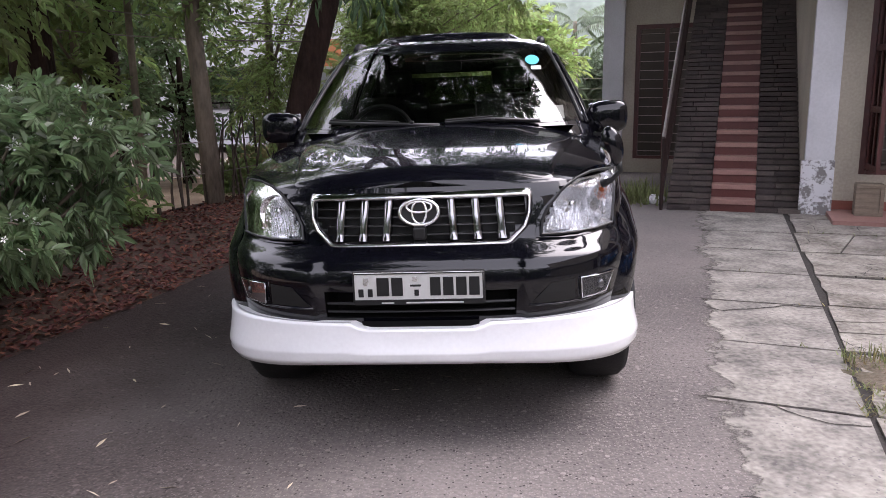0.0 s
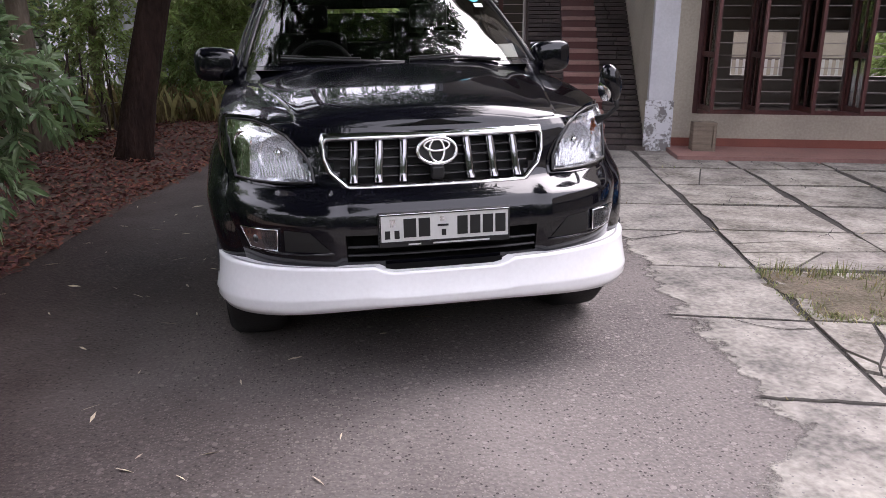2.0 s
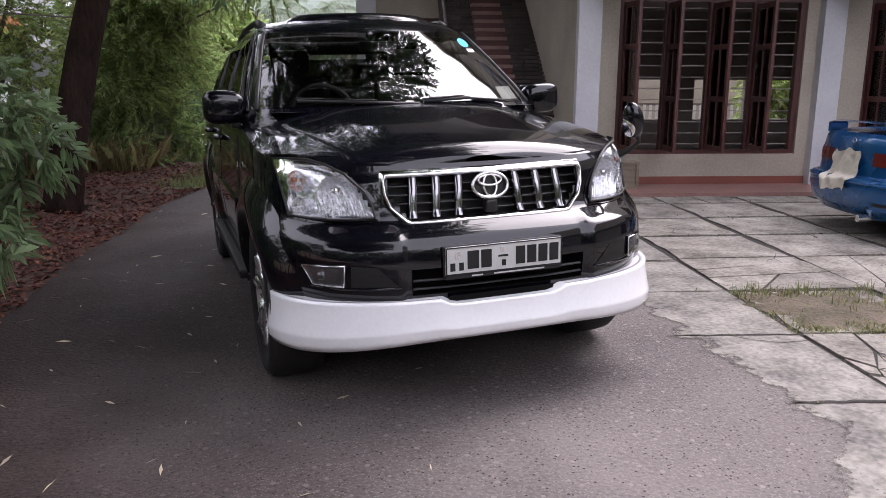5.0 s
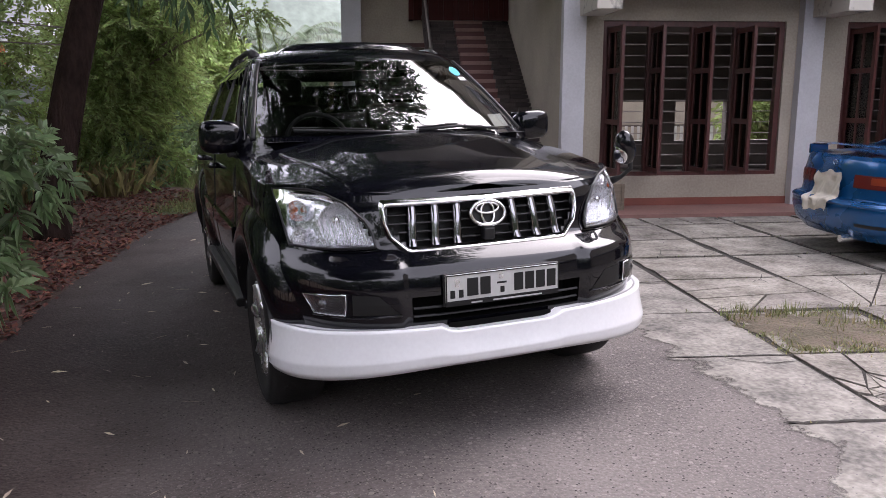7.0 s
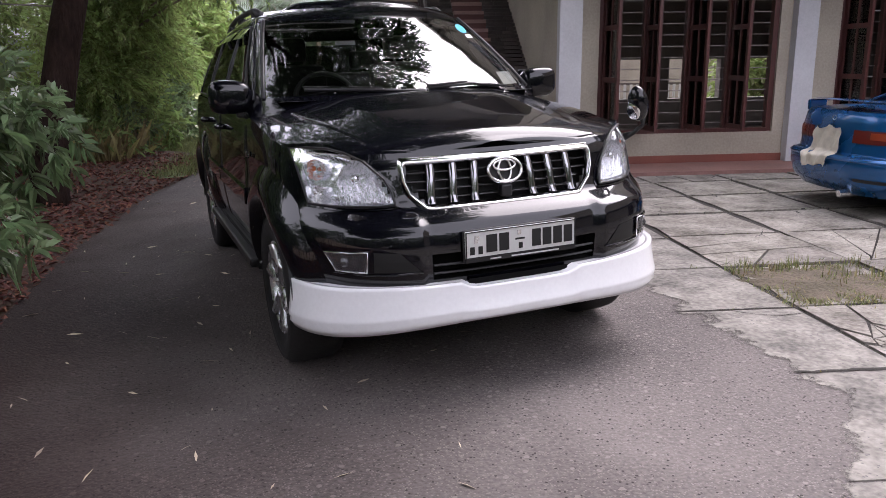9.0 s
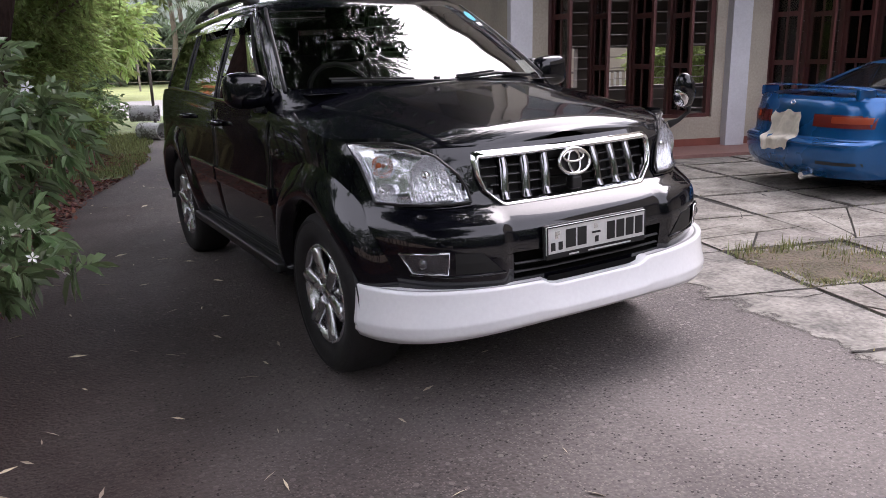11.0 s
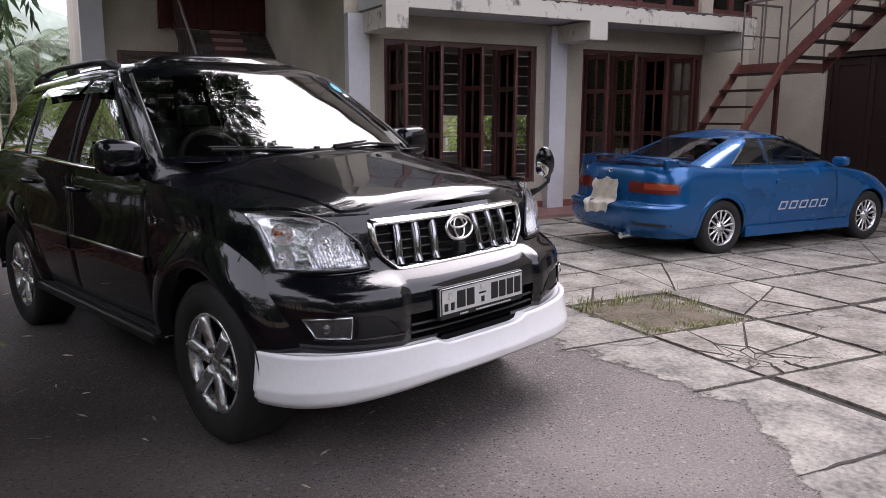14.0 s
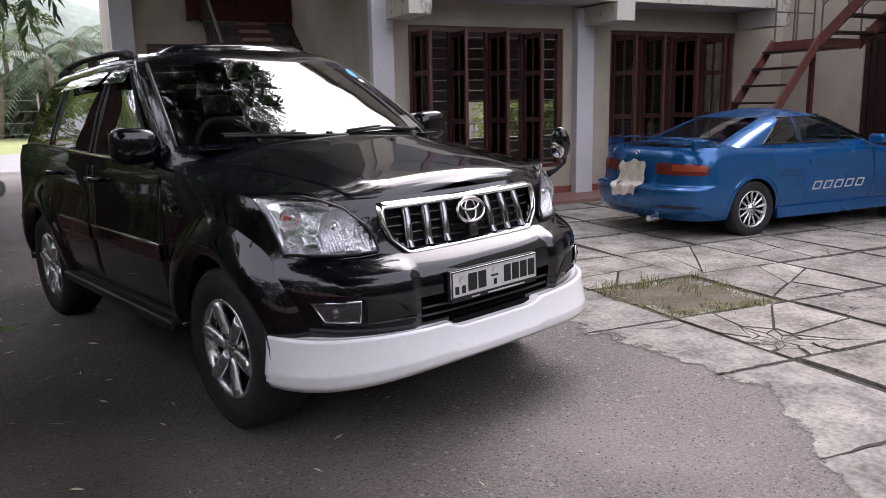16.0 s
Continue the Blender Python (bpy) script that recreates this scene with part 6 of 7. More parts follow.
def limb(parent, pts, r0, r1, material, name="limb"):
    n = len(pts)
    return part(name, tube(bmesh.new(), pts, [r0 + (r1 - r0) * i / (n - 1) for i in range(n)], 9), material, parent, smooth=True)


def flower_mesh():
    bm = bmesh.new()
    for k in range(5):
        a = k * math.tau / 5
        c, s = math.cos(a), math.sin(a)
        pts = [(0.002, 0, 0), (0.016, 0.008, 0.004), (0.028, 0.003, 0.002), (0.016, -0.006, 0.005)]
        bm.faces.new([bm.verts.new((c * x - s * y, s * x + c * y, z)) for x, y, z in pts])
    me = bpy.data.meshes.new("flower")
    bm.to_mesh(me)
    bm.free()
    me.materials.append(M_PETAL)
    return me


FLOWER = flower_mesh()

# flowering bush beside the drive
bush = thing("flowering_bush", "dark green bush with narrow leaves and small white flowers", "bush")
g = random.Random(11)
BUSH = [(-3.3, 1.5, 1.0, 0.6, 0.9), (-2.6, 1.1, 1.1, 0.42, 0.9), (-2.4, 1.45, 1.15, 0.4, 0.9), (-2.85, 2.0, 1.1, 0.5, 0.85), (-2.35, 1.0, 1.0, 0.3, 0.8), (-3.0, 1.0, 0.95, 0.5, 0.9), (-3.6, 2.2, 1.0, 0.6, 0.9), (-2.2, 1.3, 1.28, 0.25, 0.9), (-1.95, 1.45, 1.12, 0.2, 0.8), (-2.02, 1.5, 0.98, 0.25, 0.8), (-2.25, 1.7, 1.3, 0.25, 0.8), (-2.9, 1.7, 1.3, 0.28, 0.8), (-3.5, 0.9, 1.0, 0.55, 0.8), (-2.95, 1.7, 0.7, 0.45, 0.8), (-3.3, 2.4, 0.7, 0.6, 0.9), (-2.25, 1.3, 0.72, 0.3, 0.8), (-2.75, 0.9, 0.6, 0.4, 0.8)]
for k, (x, y, z, r, fl) in enumerate(BUSH):
    limb(bush, [(-2.95 + 0.1 * math.sin(k), 1.1 + 0.1 * math.cos(k), 0.0), (-2.95 + (x + 2.95) * 0.4, 1.1 + (y - 1.1) * 0.4, z * 0.5), (x, y, z)], 0.022, 0.008, M_BARKPALE)
# Shaded and lit leaves are two tones; the paler fill the outer half.
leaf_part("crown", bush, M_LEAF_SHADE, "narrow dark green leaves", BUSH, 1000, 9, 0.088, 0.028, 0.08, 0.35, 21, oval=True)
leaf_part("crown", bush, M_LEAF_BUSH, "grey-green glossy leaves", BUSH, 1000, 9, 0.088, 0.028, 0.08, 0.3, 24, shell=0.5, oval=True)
TIPS = [(-1.95, 0.5, 0.71, 0.05, 0.4), (-2.1, 0.45, 0.75, 0.08, 0.4), (-2.06, 0.6, 0.82, 0.08, 0.4), (-2.27, 0.4, 0.77, 0.1, 0.4), (-2.2, 0.7, 0.66, 0.12, 0.5), (-1.98, 1.15, 1.22, 0.12, 0.7), (-2.14, 1.0, 1.15, 0.15, 0.6)]
for x, y, z, r, fl in TIPS:
    limb(bush, [(-2.5, 0.9, 0.75), (x - 0.25, y + 0.1, z + 0.02), (x, y, z)], 0.012, 0.005, M_BARKPALE, "twig")
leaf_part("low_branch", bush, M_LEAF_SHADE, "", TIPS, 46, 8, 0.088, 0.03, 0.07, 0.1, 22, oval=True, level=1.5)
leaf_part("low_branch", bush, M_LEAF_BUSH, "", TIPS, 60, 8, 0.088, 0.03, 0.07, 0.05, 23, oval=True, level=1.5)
for k in range(90):
    x, y, z, r, fl = g.choice(BUSH + TIPS)
    a, b = g.uniform(0, math.tau), g.uniform(-0.2, 1.2)
    ob = shared("flower", FLOWER, bush, pose(x + r * math.cos(a) * math.cos(b), y + r * math.sin(a) * math.cos(b), z + r * fl * math.sin(b), g.uniform(30, 100), 0, g.uniform(0, 360)) @ Matrix.Scale(g.uniform(0.75, 1.15), 4))

# shade tree over the drive
tree = thing("shade_tree", "tall dark-trunked tree leaning over the drive", "tree")
part("trunk", tube(bmesh.new(), [(-2.34, 6.02, -0.2), (-2.29, 6.05, 0.15), (-2.2, 6.12, 0.7), (-1.975, 6.25, 1.7), (-1.69, 6.5, 2.8), (-1.6, 6.9, 4.2), (-1.3, 7.0, 5.4)], [0.26, 0.2, 0.18, 0.165, 0.155, 0.14, 0.11], 14), M_BARK, tree, "dark rough trunk", smooth=True)
BOUGHS = [[(-1.8, 7.45, 3.6), (-0.8, 6.2, 4.6), (0.2, 4.8, 5.4), (1.0, 3.6, 5.9)], [(-1.7, 7.4, 4.2), (-2.2, 5.6, 5.2), (-2.6, 3.4, 5.6), (-2.6, 1.2, 5.8)], [(-1.4, 7.0, 5.4), (-0.6, 6.6, 6.6), (0.4, 6.2, 7.4)], [(-1.5, 7.2, 5.0), (-0.4, 8.4, 6.0), (0.8, 9.6, 7.0)], [(-1.6, 7.3, 4.6), (-3.0, 8.2, 5.6), (-4.2, 8.6, 6.4)], [(-0.8, 6.2, 4.6), (-0.9, 5.0, 3.7), (-0.8, 4.3, 2.9), (-0.74, 3.9, 2.45)], [(-2.2, 5.6, 5.2), (-1.2, 3.2, 5.6), (-0.4, 1.0, 6.2)], [(-0.4, 1.0, 6.2), (0.5, 0.5, 6.5), (1.2, 0.1, 6.6)]]
for pts in BOUGHS:
    limb(tree, pts, 0.09, 0.03, M_BARK)
# The last two blobs are out of view, added to darken the drive.
CANOPY = [(0.9, 3.6, 6.0, 1.2, 0.6), (-0.3, 4.6, 5.7, 1.3, 0.6), (-2.5, 3.0, 5.9, 1.5, 0.6), (-2.4, 1.0, 6.0, 1.5, 0.6), (0.4, 6.0, 7.2, 1.5, 0.6), (-1.2, 3.0, 5.9, 1.2, 0.6), (-0.4, 1.1, 6.4, 1.3, 0.6), (-1.6, 0.5, 6.7, 1.3, 0.6), (-2.6, -0.4, 6.6, 1.3, 0.6), (0.9, 0.4, 6.6, 1.0, 0.6), (1.2, -0.5, 6.8, 0.8, 0.6), (0.2, -0.6, 6.6, 1.1, 0.6), (1.1, 1.7, 6.8, 0.9, 0.6), (-1.5, 6.8, 6.4, 1.6, 0.6), (-0.2, 2.4, 7.2, 1.5, 0.6), (-1.6, -0.6, 6.6, 1.4, 0.6), (0.9, 6.9, 6.0, 1.1, 0.6), (-3.4, -1.4, 6.2, 1.6, 0.6), (-4.8, -3.2, 6.4, 1.8, 0.6), (-4.4, -2.6, 4.8, 1.5, 0.7)]
OPEN_CROWN = [(-0.4, 9.4, 6.9, 1.3, 0.6), (1.2, 10.2, 7.2, 1.4, 0.6), (2.3, 9.2, 8.2, 1.2, 0.6), (0.6, 8.2, 8.4, 1.3, 0.6), (0.3, 9.0, 5.7, 0.9, 0.6), (1.3, 9.4, 5.9, 0.9, 0.6), (-0.7, 9.2, 5.7, 0.9, 0.6), (2.3, 9.6, 6.3, 1.0, 0.6)]
leaf_part("open_crown", tree, M_LEAF_DARK, "", OPEN_CROWN, 900, 13, 0.15, 0.055, 0.4, 0.4, 34)
leaf_part("crown", tree, M_LEAF_DARK, "", CANOPY, 12500, 14, 0.13, 0.05, 0.36, 0.5, 31)
# Unseen low boughs and leaves, added to shade the drive's left side.
limb(tree, [(-2.6, 1.2, 5.8), (-2.5, -1.2, 4.7), (-2.7, -3.8, 4.1)], 0.06, 0.02, M_BARK)
limb(tree, [(-2.5, -1.2, 4.7), (-3.4, -1.8, 4.0), (-4.4, -2.6, 3.6)], 0.035, 0.015, M_BARK)
SHADE_COVER = [(-2.0, -1.6, 4.1, 1.0, 0.5), (-2.9, -2.6, 3.8, 1.1, 0.5), (-1.6, -3.1, 4.3, 0.9, 0.5), (-2.4, -4.2, 4.0, 1.2, 0.5), (-3.8, -4.4, 3.6, 1.3, 0.5)]
leaf_part("low_crown", tree, M_LEAF_DARK, "", SHADE_COVER, 2100, 12, 0.14, 0.055, 0.36, 0.4, 33)
HANG = [(-0.75, 3.9, 2.42, 0.16, 0.8), (-0.9, 4.05, 2.5, 0.2, 0.8), (-1.1, 4.2, 2.55, 0.2, 0.8), (-0.75, 4.55, 2.85, 0.3, 1.0), (-0.95, 4.9, 2.95, 0.35, 1.0), (-0.55, 4.4, 3.0, 0.3, 0.8), (-1.3, 5.4, 3.1, 0.35, 0.8), (-2.2, 5.9, 3.2, 0.5, 0.8), (-1.9, 6.6, 3.4, 0.5, 0.8), (-2.9, 6.2, 3.3, 0.5, 0.8)]
leaf_part("hanging_leaves", tree, M_LEAF_DARK, "", HANG, 150, 10, 0.15, 0.035, 0.2, 1.6, 32)

# small trees and shrubs behind the leaf bed
def small_tree(name, label, x, y, h, blobs, material, seed, sprigs, leaf=(0.13, 0.05, 0.4, 12), bark=M_BARKPALE, lean=(0, 0), r0=0.07):
    t = thing(name, label, "tree")
    top = (x + lean[0], y + lean[1], h)
    part("trunk", tube(bmesh.new(), [(x, y, -0.1), (x + lean[0] * 0.3, y + lean[1] * 0.3, h * 0.35), (x + lean[0] * 0.6, y + lean[1] * 0.6, h * 0.7), top], [r0 * 1.2, r0, r0 * 0.8, r0 * 0.5], 10), bark, t, smooth=True)
    for bx, by, bz, br, bf in blobs:
        limb(t, [(x + lean[0] * 0.5, y + lean[1] * 0.5, min(h * 0.55, bz)), ((x + bx) / 2, (y + by) / 2, (h * 0.55 + bz) / 2 + 0.1), (bx, by, bz)], r0 * 0.4, 0.008, bark)
    leaf_part("crown", t, material, "", blobs, sprigs, leaf[3], leaf[0], leaf[1], leaf[2], 0.22, seed, oval=True, level=2.5)
    return t


small_tree("pale_tree", "slender pale-barked tree in the leaf bed", -3.35, 6.55, 4.8, [(-3.6, 6.7, 3.9, 0.8, 0.8), (-4.1, 7.0, 4.6, 1.0, 0.8), (-3.2, 7.2, 4.9, 1.0, 0.8), (-3.5, 6.8, 2.35, 0.28, 0.9), (-3.35, 6.6, 2.6, 0.3, 0.8)], M_LEAF_MID, 41, 420, r0=0.11, lean=(-0.42, 0.3))
small_tree("pale_tree", "thin pale-barked sapling behind the fence", -4.5, 7.0, 4.6, [(-4.4, 7.1, 4.3, 0.6, 0.8), (-4.6, 6.8, 4.7, 0.6, 0.8)], M_LEAF_MID, 40, 120, r0=0.05)
small_tree("feathery_tree", "bright green feathery-leaved small tree", -1.7, 11.0, 3.0, [(-1.6, 10.6, 2.5, 0.8, 0.9), (-1.3, 11.2, 2.0, 0.7, 0.9), (-1.4, 10.8, 3.0, 0.7, 0.9), (-1.4, 11.6, 3.2, 0.8, 0.9), (-1.8, 10.3, 1.4, 0.6, 0.9), (-1.5, 11.5, 1.0, 0.5, 0.9), (-0.8, 10.0, 2.75, 0.3, 0.4), (-0.2, 9.6, 2.75, 0.25, 0.4), (0.4, 9.3, 2.8, 0.2, 0.4)], M_LEAF_BRIGHT, 42, 2000, (0.085, 0.034, 0.5, 20))
small_tree("feathery_tree", "mid green feathery-leaved small tree", -3.2, 8.8, 3.2, [(-2.9, 8.6, 1.9, 0.7, 0.9), (-3.3, 9.0, 2.2, 0.7, 0.9), (-2.6, 9.2, 3.5, 0.7, 0.9), (-3.2, 8.4, 1.3, 0.6, 0.8)], M_LEAF_BRIGHT, 43, 420, (0.085, 0.034, 0.45, 18))
small_tree("feathery_tree", "mid green tree with an open crown", -4.6, 4.2, 3.4, [(-4.4, 4.0, 2.8, 0.8, 0.9), (-5.0, 4.6, 3.4, 1.0, 0.9), (-4.2, 4.8, 3.6, 0.8, 0.9)], M_LEAF_MID, 44, 420, (0.13, 0.06, 0.45, 13))
small_tree("shrub_tree", "dense green tree behind the leaf bed", -5.6, 7.6, 4.5, [(-5.4, 7.4, 3.0, 1.3, 0.9), (-6.2, 8.0, 4.0, 1.5, 0.9), (-5.0, 8.2, 4.6, 1.4, 0.9), (-5.8, 7.0, 1.8, 1.0, 0.9), (-6.5, 6.2, 3.0, 1.4, 0.9)], M_LEAF_MID, 45, 800, (0.16, 0.06, 0.4, 12))
small_tree("shrub_tree", "dense green tree behind the drive", -0.9, 15.5, 1.8, [(-0.9, 15.0, 1.6, 0.9, 0.8), (-0.5, 15.8, 1.7, 0.7, 0.8), (-1.4, 15.4, 2.3, 1.0, 0.9), (-0.9, 14.8, 1.0, 0.7, 0.9), (-1.9, 14.6, 2.2, 1.2, 0.9)], M_LEAF_MID, 46, 2000, (0.1, 0.04, 0.45, 16))
small_tree("shrub_tree", "tall bright green tree behind the drive", -1.3, 14.5, 4.5, [(-1.2, 14.0, 3.2, 1.2, 0.9), (-1.2, 14.8, 4.5, 1.1, 0.9), (-1.8, 14.6, 4.3, 1.0, 0.9), (-1.1, 15.4, 3.2, 0.9, 0.9), (-3.4, 14.4, 4.8, 1.1, 0.8)], M_LEAF_BRIGHT, 47, 2200, (0.1, 0.045, 0.5, 16))
small_tree("shrub_tree", "leafy green shrub in the rear yard", 13.0, 11.7, 1.8, [(12.6, 11.9, 1.2, 0.8, 0.9), (13.8, 11.5, 1.3, 0.9, 0.9), (13.2, 12.2, 1.0, 0.8, 0.9), (14.6, 11.2, 1.4, 0.9, 0.9)], M_LEAF_BRIGHT, 81, 700, (0.16, 0.08, 0.4, 10))
small_tree("shrub_tree", "dense dark shrub against the block wall", -6.5, 11.0, 4.0, [(-6.2, 10.6, 2.4, 1.4, 0.9), (-7.0, 11.0, 3.6, 1.6, 0.9), (-5.6, 11.4, 4.2, 1.5, 0.9), (-8.0, 9.5, 3.2, 1.8, 0.9), (-8.5, 7.0, 3.4, 2.0, 0.9), (-7.6, 4.0, 3.0, 1.8, 0.9), (-8.0, 1.0, 3.0, 1.8, 1)], M_LEAF_SHADE, 48, 1700, (0.18, 0.07, 0.5, 12))
small_tree("shrub_tree", "dark brownish undergrowth behind the stick fence", -4.6, 8.7, 2.0, [(-4.4, 8.2, 0.9, 0.5, 0.9), (-5.0, 8.8, 1.2, 0.7, 0.9), (-4.0, 9.2, 1.3, 0.6, 0.9), (-5.6, 8.4, 1.5, 0.7, 0.9), (-4.6, 9.5, 2.0, 0.6, 0.9), (-5.2, 9.4, 2.5, 0.6, 0.9)], M_LEAF_SHADE, 83, 380, (0.12, 0.05, 0.35, 11), bark=M_BARK)
small_tree("lane_tree", "broad bright green tree beyond the lane", -1.0, 29.0, 3.4, [(-4.0, 28.5, 3.0, 1.8, 0.9), (-2.0, 29.0, 4.0, 1.8, 0.9), (0.2, 28.8, 3.6, 1.7, 0.9), (1.8, 29.4, 2.6, 1.5, 0.8), (-0.6, 28.2, 1.8, 1.6, 0.9), (-5.6, 29.6, 4.4, 2.0, 0.9)], M_LEAF_BRIGHT, 73, 2600, (0.3, 0.12, 0.7, 12))
small_tree("dark_tree", "thick dark-trunked tree behind the bush", -5.0, 5.6, 5.5, [(-5.2, 5.2, 4.8, 1.2, 0.8), (-4.4, 6.0, 5.4, 1.2, 0.8), (-5.8, 6.2, 5.6, 1.3, 0.8)], M_LEAF_MID, 71, 600, bark=M_BARK, r0=0.24)
small_tree("dark_tree", "reddish brown tree trunk behind the fence", -5.5, 8.2, 5.5, [(-5.6, 8.0, 5.0, 1.2, 0.8), (-5.0, 8.6, 5.6, 1.2, 0.8)], M_LEAF_MID, 72, 450, bark=M_BARK, r0=0.2)
LOWS = [(-1.6, 10.6, 0.35, 0.55), (-1.1, 11.5, 0.4, 0.6), (-1.9, 9.8, 0.3, 0.5), (-0.9, 13.2, 0.5, 0.8), (-3.4, 7.6, 0.2, 0.3), (-3.9, 5.0, 0.25, 0.3), (-4.4, 3.0, 0.5, 0.7), (-2.4, 10.6, 0.8, 0.7)]
for k, (x, y, z, r) in enumerate(LOWS):
    shrub = thing("low_shrub", "low leafy shrub at the edge of the leaf bed", "shrub", group="undergrowth along the drive")
    for j in range(4):
        part("stem", tube(bmesh.new(), [(x, y, -0.02), (x + 0.2 * r * math.cos(j * 1.7 + k), y + 0.2 * r * math.sin(j * 1.7 + k), z * 0.7), (x + 0.7 * r * math.cos(j * 1.7 + k), y + 0.7 * r * math.sin(j * 1.7 + k), z + 0.3 * r)], [0.012, 0.009, 0.004], 6), M_BARKPALE, shrub)
    leaf_part("leaves", shrub, M_LEAF_MID if k % 3 else M_LEAF_BUSH, "", [(x, y, z, r, 0.8)], int(190 * r / 0.6), 9, 0.12, 0.05, 0.28, 0.1, 490 + k, oval=True, level=1.5)
g = np.random.default_rng(77)
vs, fs = [], []
for k in range(2600):
    x, y = g.uniform(-4.2, -0.6), g.uniform(9.0, 11.2)
    if x > -0.9 - 0.35 * (11 - y) or noise.noise(Vector((x * 1.5, y * 1.5, 6))) < g.uniform(-0.4, 0.1):
        continue
    h, a, ln, w = g.uniform(0.15, 0.65), g.uniform(0, math.tau), g.uniform(0.05, 0.35), g.uniform(0.005, 0.012)
    c, s = math.cos(a), math.sin(a)
    n0 = len(vs)
    vs += [(x - s * w, y + c * w, -0.02), (x + s * w, y - c * w, -0.02), (x + c * ln * 0.4, y + s * ln * 0.4, h * 0.7), (x + c * ln, y + s * ln, h)]
    fs += [(n0, n0 + 1, n0 + 2), (n0 + 2, n0 + 1, n0 + 3)]
tagged(new("dry_grass", mesh_of("dry_grass", vs, fs, M_STRAW)), "tall dry grass at the back of the leaf bed", "grass", kind="stuff")
banana = thing("banana_plant", "young banana plant with broad bright leaves", "plant")
part("stem", tube(bmesh.new(), [(-2.4, 11.9, 0), (-2.35, 11.9, 1.6)], [0.09, 0.05], 10), M_LEAF_BRIGHT, banana, smooth=True)
for k, (az_, ln) in enumerate(((20, 1.5), (110, 1.3), (200, 1.6), (290, 1.4), (340, 1.2))):
    ca, sa = math.cos(radians(az_)), math.sin(radians(az_))
    def bl_(u, v, ca=ca, sa=sa, ln=ln):
        r, w = ln * u, 0.24 * math.sin(math.pi * min(1, u * 0.95 + 0.03)) * (2 * v - 1)
        return Vector((-2.35 + ca * r * 0.8 - sa * w, 11.9 + sa * r * 0.8 + ca * w, 1.6 + ln * (1.0 * u - 0.75 * u * u) + 0.08 * abs(2 * v - 1)))
    part("leaf", patch(bmesh.new(), bl_, 12, 4), M_LEAF_BRIGHT, banana, smooth=True)

# leaf bed
FX = [(-4.7, -4), (-4.5, 1.5), (-4.15, 4.4), (-3.8, 5.2), (-3.5, 6.3), (-3.25, 7.0), (-2.9, 8.5), (-2.5, 10.5)]


def fence_x(y):
    return float(np.interp(y, [p[1] for p in FX], [p[0] for p in FX]))


def bed_height(x, y):
    e = np.interp(y, [p[1] for p in LEFT_EDGE], [p[0] for p in LEFT_EDGE])
    d = e - x
    return camber(x) - 0.012 + 0.14 * ease(0.0, 1.2, d) + 0.03 * noise.noise(Vector((x * 1.7, y * 1.7, 0)))


def bed(u, v):
    y = -4 + 14.5 * u
    e = float(np.interp(y, [p[1] for p in LEFT_EDGE], [p[0] for p in LEFT_EDGE])) + 0.05 + 0.1 * noise.noise(Vector((y * 2.2, 3, 0)))
    x = e + (fence_x(y) - 0.15 - e) * v
    return Vector((x, y, camber(x) - 0.01 if v < 0.02 else max(bed_height(x, y), camber(x) - 0.03)))


tagged(part("leaf_bed", patch(bmesh.new(), bed, 70, 24), M_EARTH, None, smooth=True), "raised earth bed beside the drive", "ground", kind="structure")
g = np.random.default_rng(7)
vs, fs = [], []
for k in range(17000):
    y = g.uniform(-3.5, 10)
    e = float(np.interp(y, [p[1] for p in LEFT_EDGE], [p[0] for p in LEFT_EDGE]))
    x = e + 0.06 + (fence_x(y) - 0.1 - e) * g.random() ** 1.15 - 0.12 * g.random()
    z = max(bed_height(x, y), camber(x)) + g.uniform(0.006, 0.035)
    a, L, W = g.uniform(0, math.tau), g.uniform(0.035, 0.08), g.uniform(0.012, 0.024)
    c, s = math.cos(a), math.sin(a)
    tilt, curl = g.normal(0, 0.3), g.uniform(-0.01, 0.02)
    n0 = len(vs)
    for px, py, pz in ((-L / 2, 0, -tilt * L / 2), (0, W, curl), (L / 2, 0, tilt * L / 2), (0, -W, curl)):
        vs.append((x + c * px - s * py, y + s * px + c * py, max(z + pz, camber(x) + 0.003)))
    fs += [(n0, n0 + 1, n0 + 2), (n0, n0 + 2, n0 + 3)]
tagged(new("leaf_litter", mesh_of("leaf_litter", vs, fs, M_LITTER)), "reddish brown dry leaf litter on the bed", "leaves", kind="stuff")
# loose leaves on the drive
lm = mesh_of("fallen_leaf", [(-0.055, 0, 0.004), (-0.01, 0.009, 0.012), (0.055, 0.004, 0.006), (0.0, -0.007, 0.004)], [(0, 1, 2), (0, 2, 3)], M_PAPERLEAF)
rg = random.Random(3)
for k in range(150):
    y = rg.uniform(-2.4, 8)
    e = float(np.interp(y, [p[1] for p in LEFT_EDGE], [p[0] for p in LEFT_EDGE]))
    x = e + abs(rg.gauss(0, 1.3)) + 0.1
    ob = new("fallen_leaf", lm)
    ob.matrix_basis = pose(x, y, camber(x), 0, math.degrees(-0.023) if x < 0.1 else 0, rg.uniform(0, 360)) @ Matrix.Scale(rg.uniform(0.35, 0.95), 4)
    tagged(ob, "pale dry leaf fallen on the asphalt", "leaf", "fallen leaves on the drive")
stick = tagged(part("dry_stick", tube(bmesh.new(), [(-4.2, 3.2, 0.14), (-3.7, 3.05, 0.15), (-3.3, 2.95, 0.12)], 0.012, 6), M_PAPERLEAF), "bare dry stick lying on the litter", "stick")

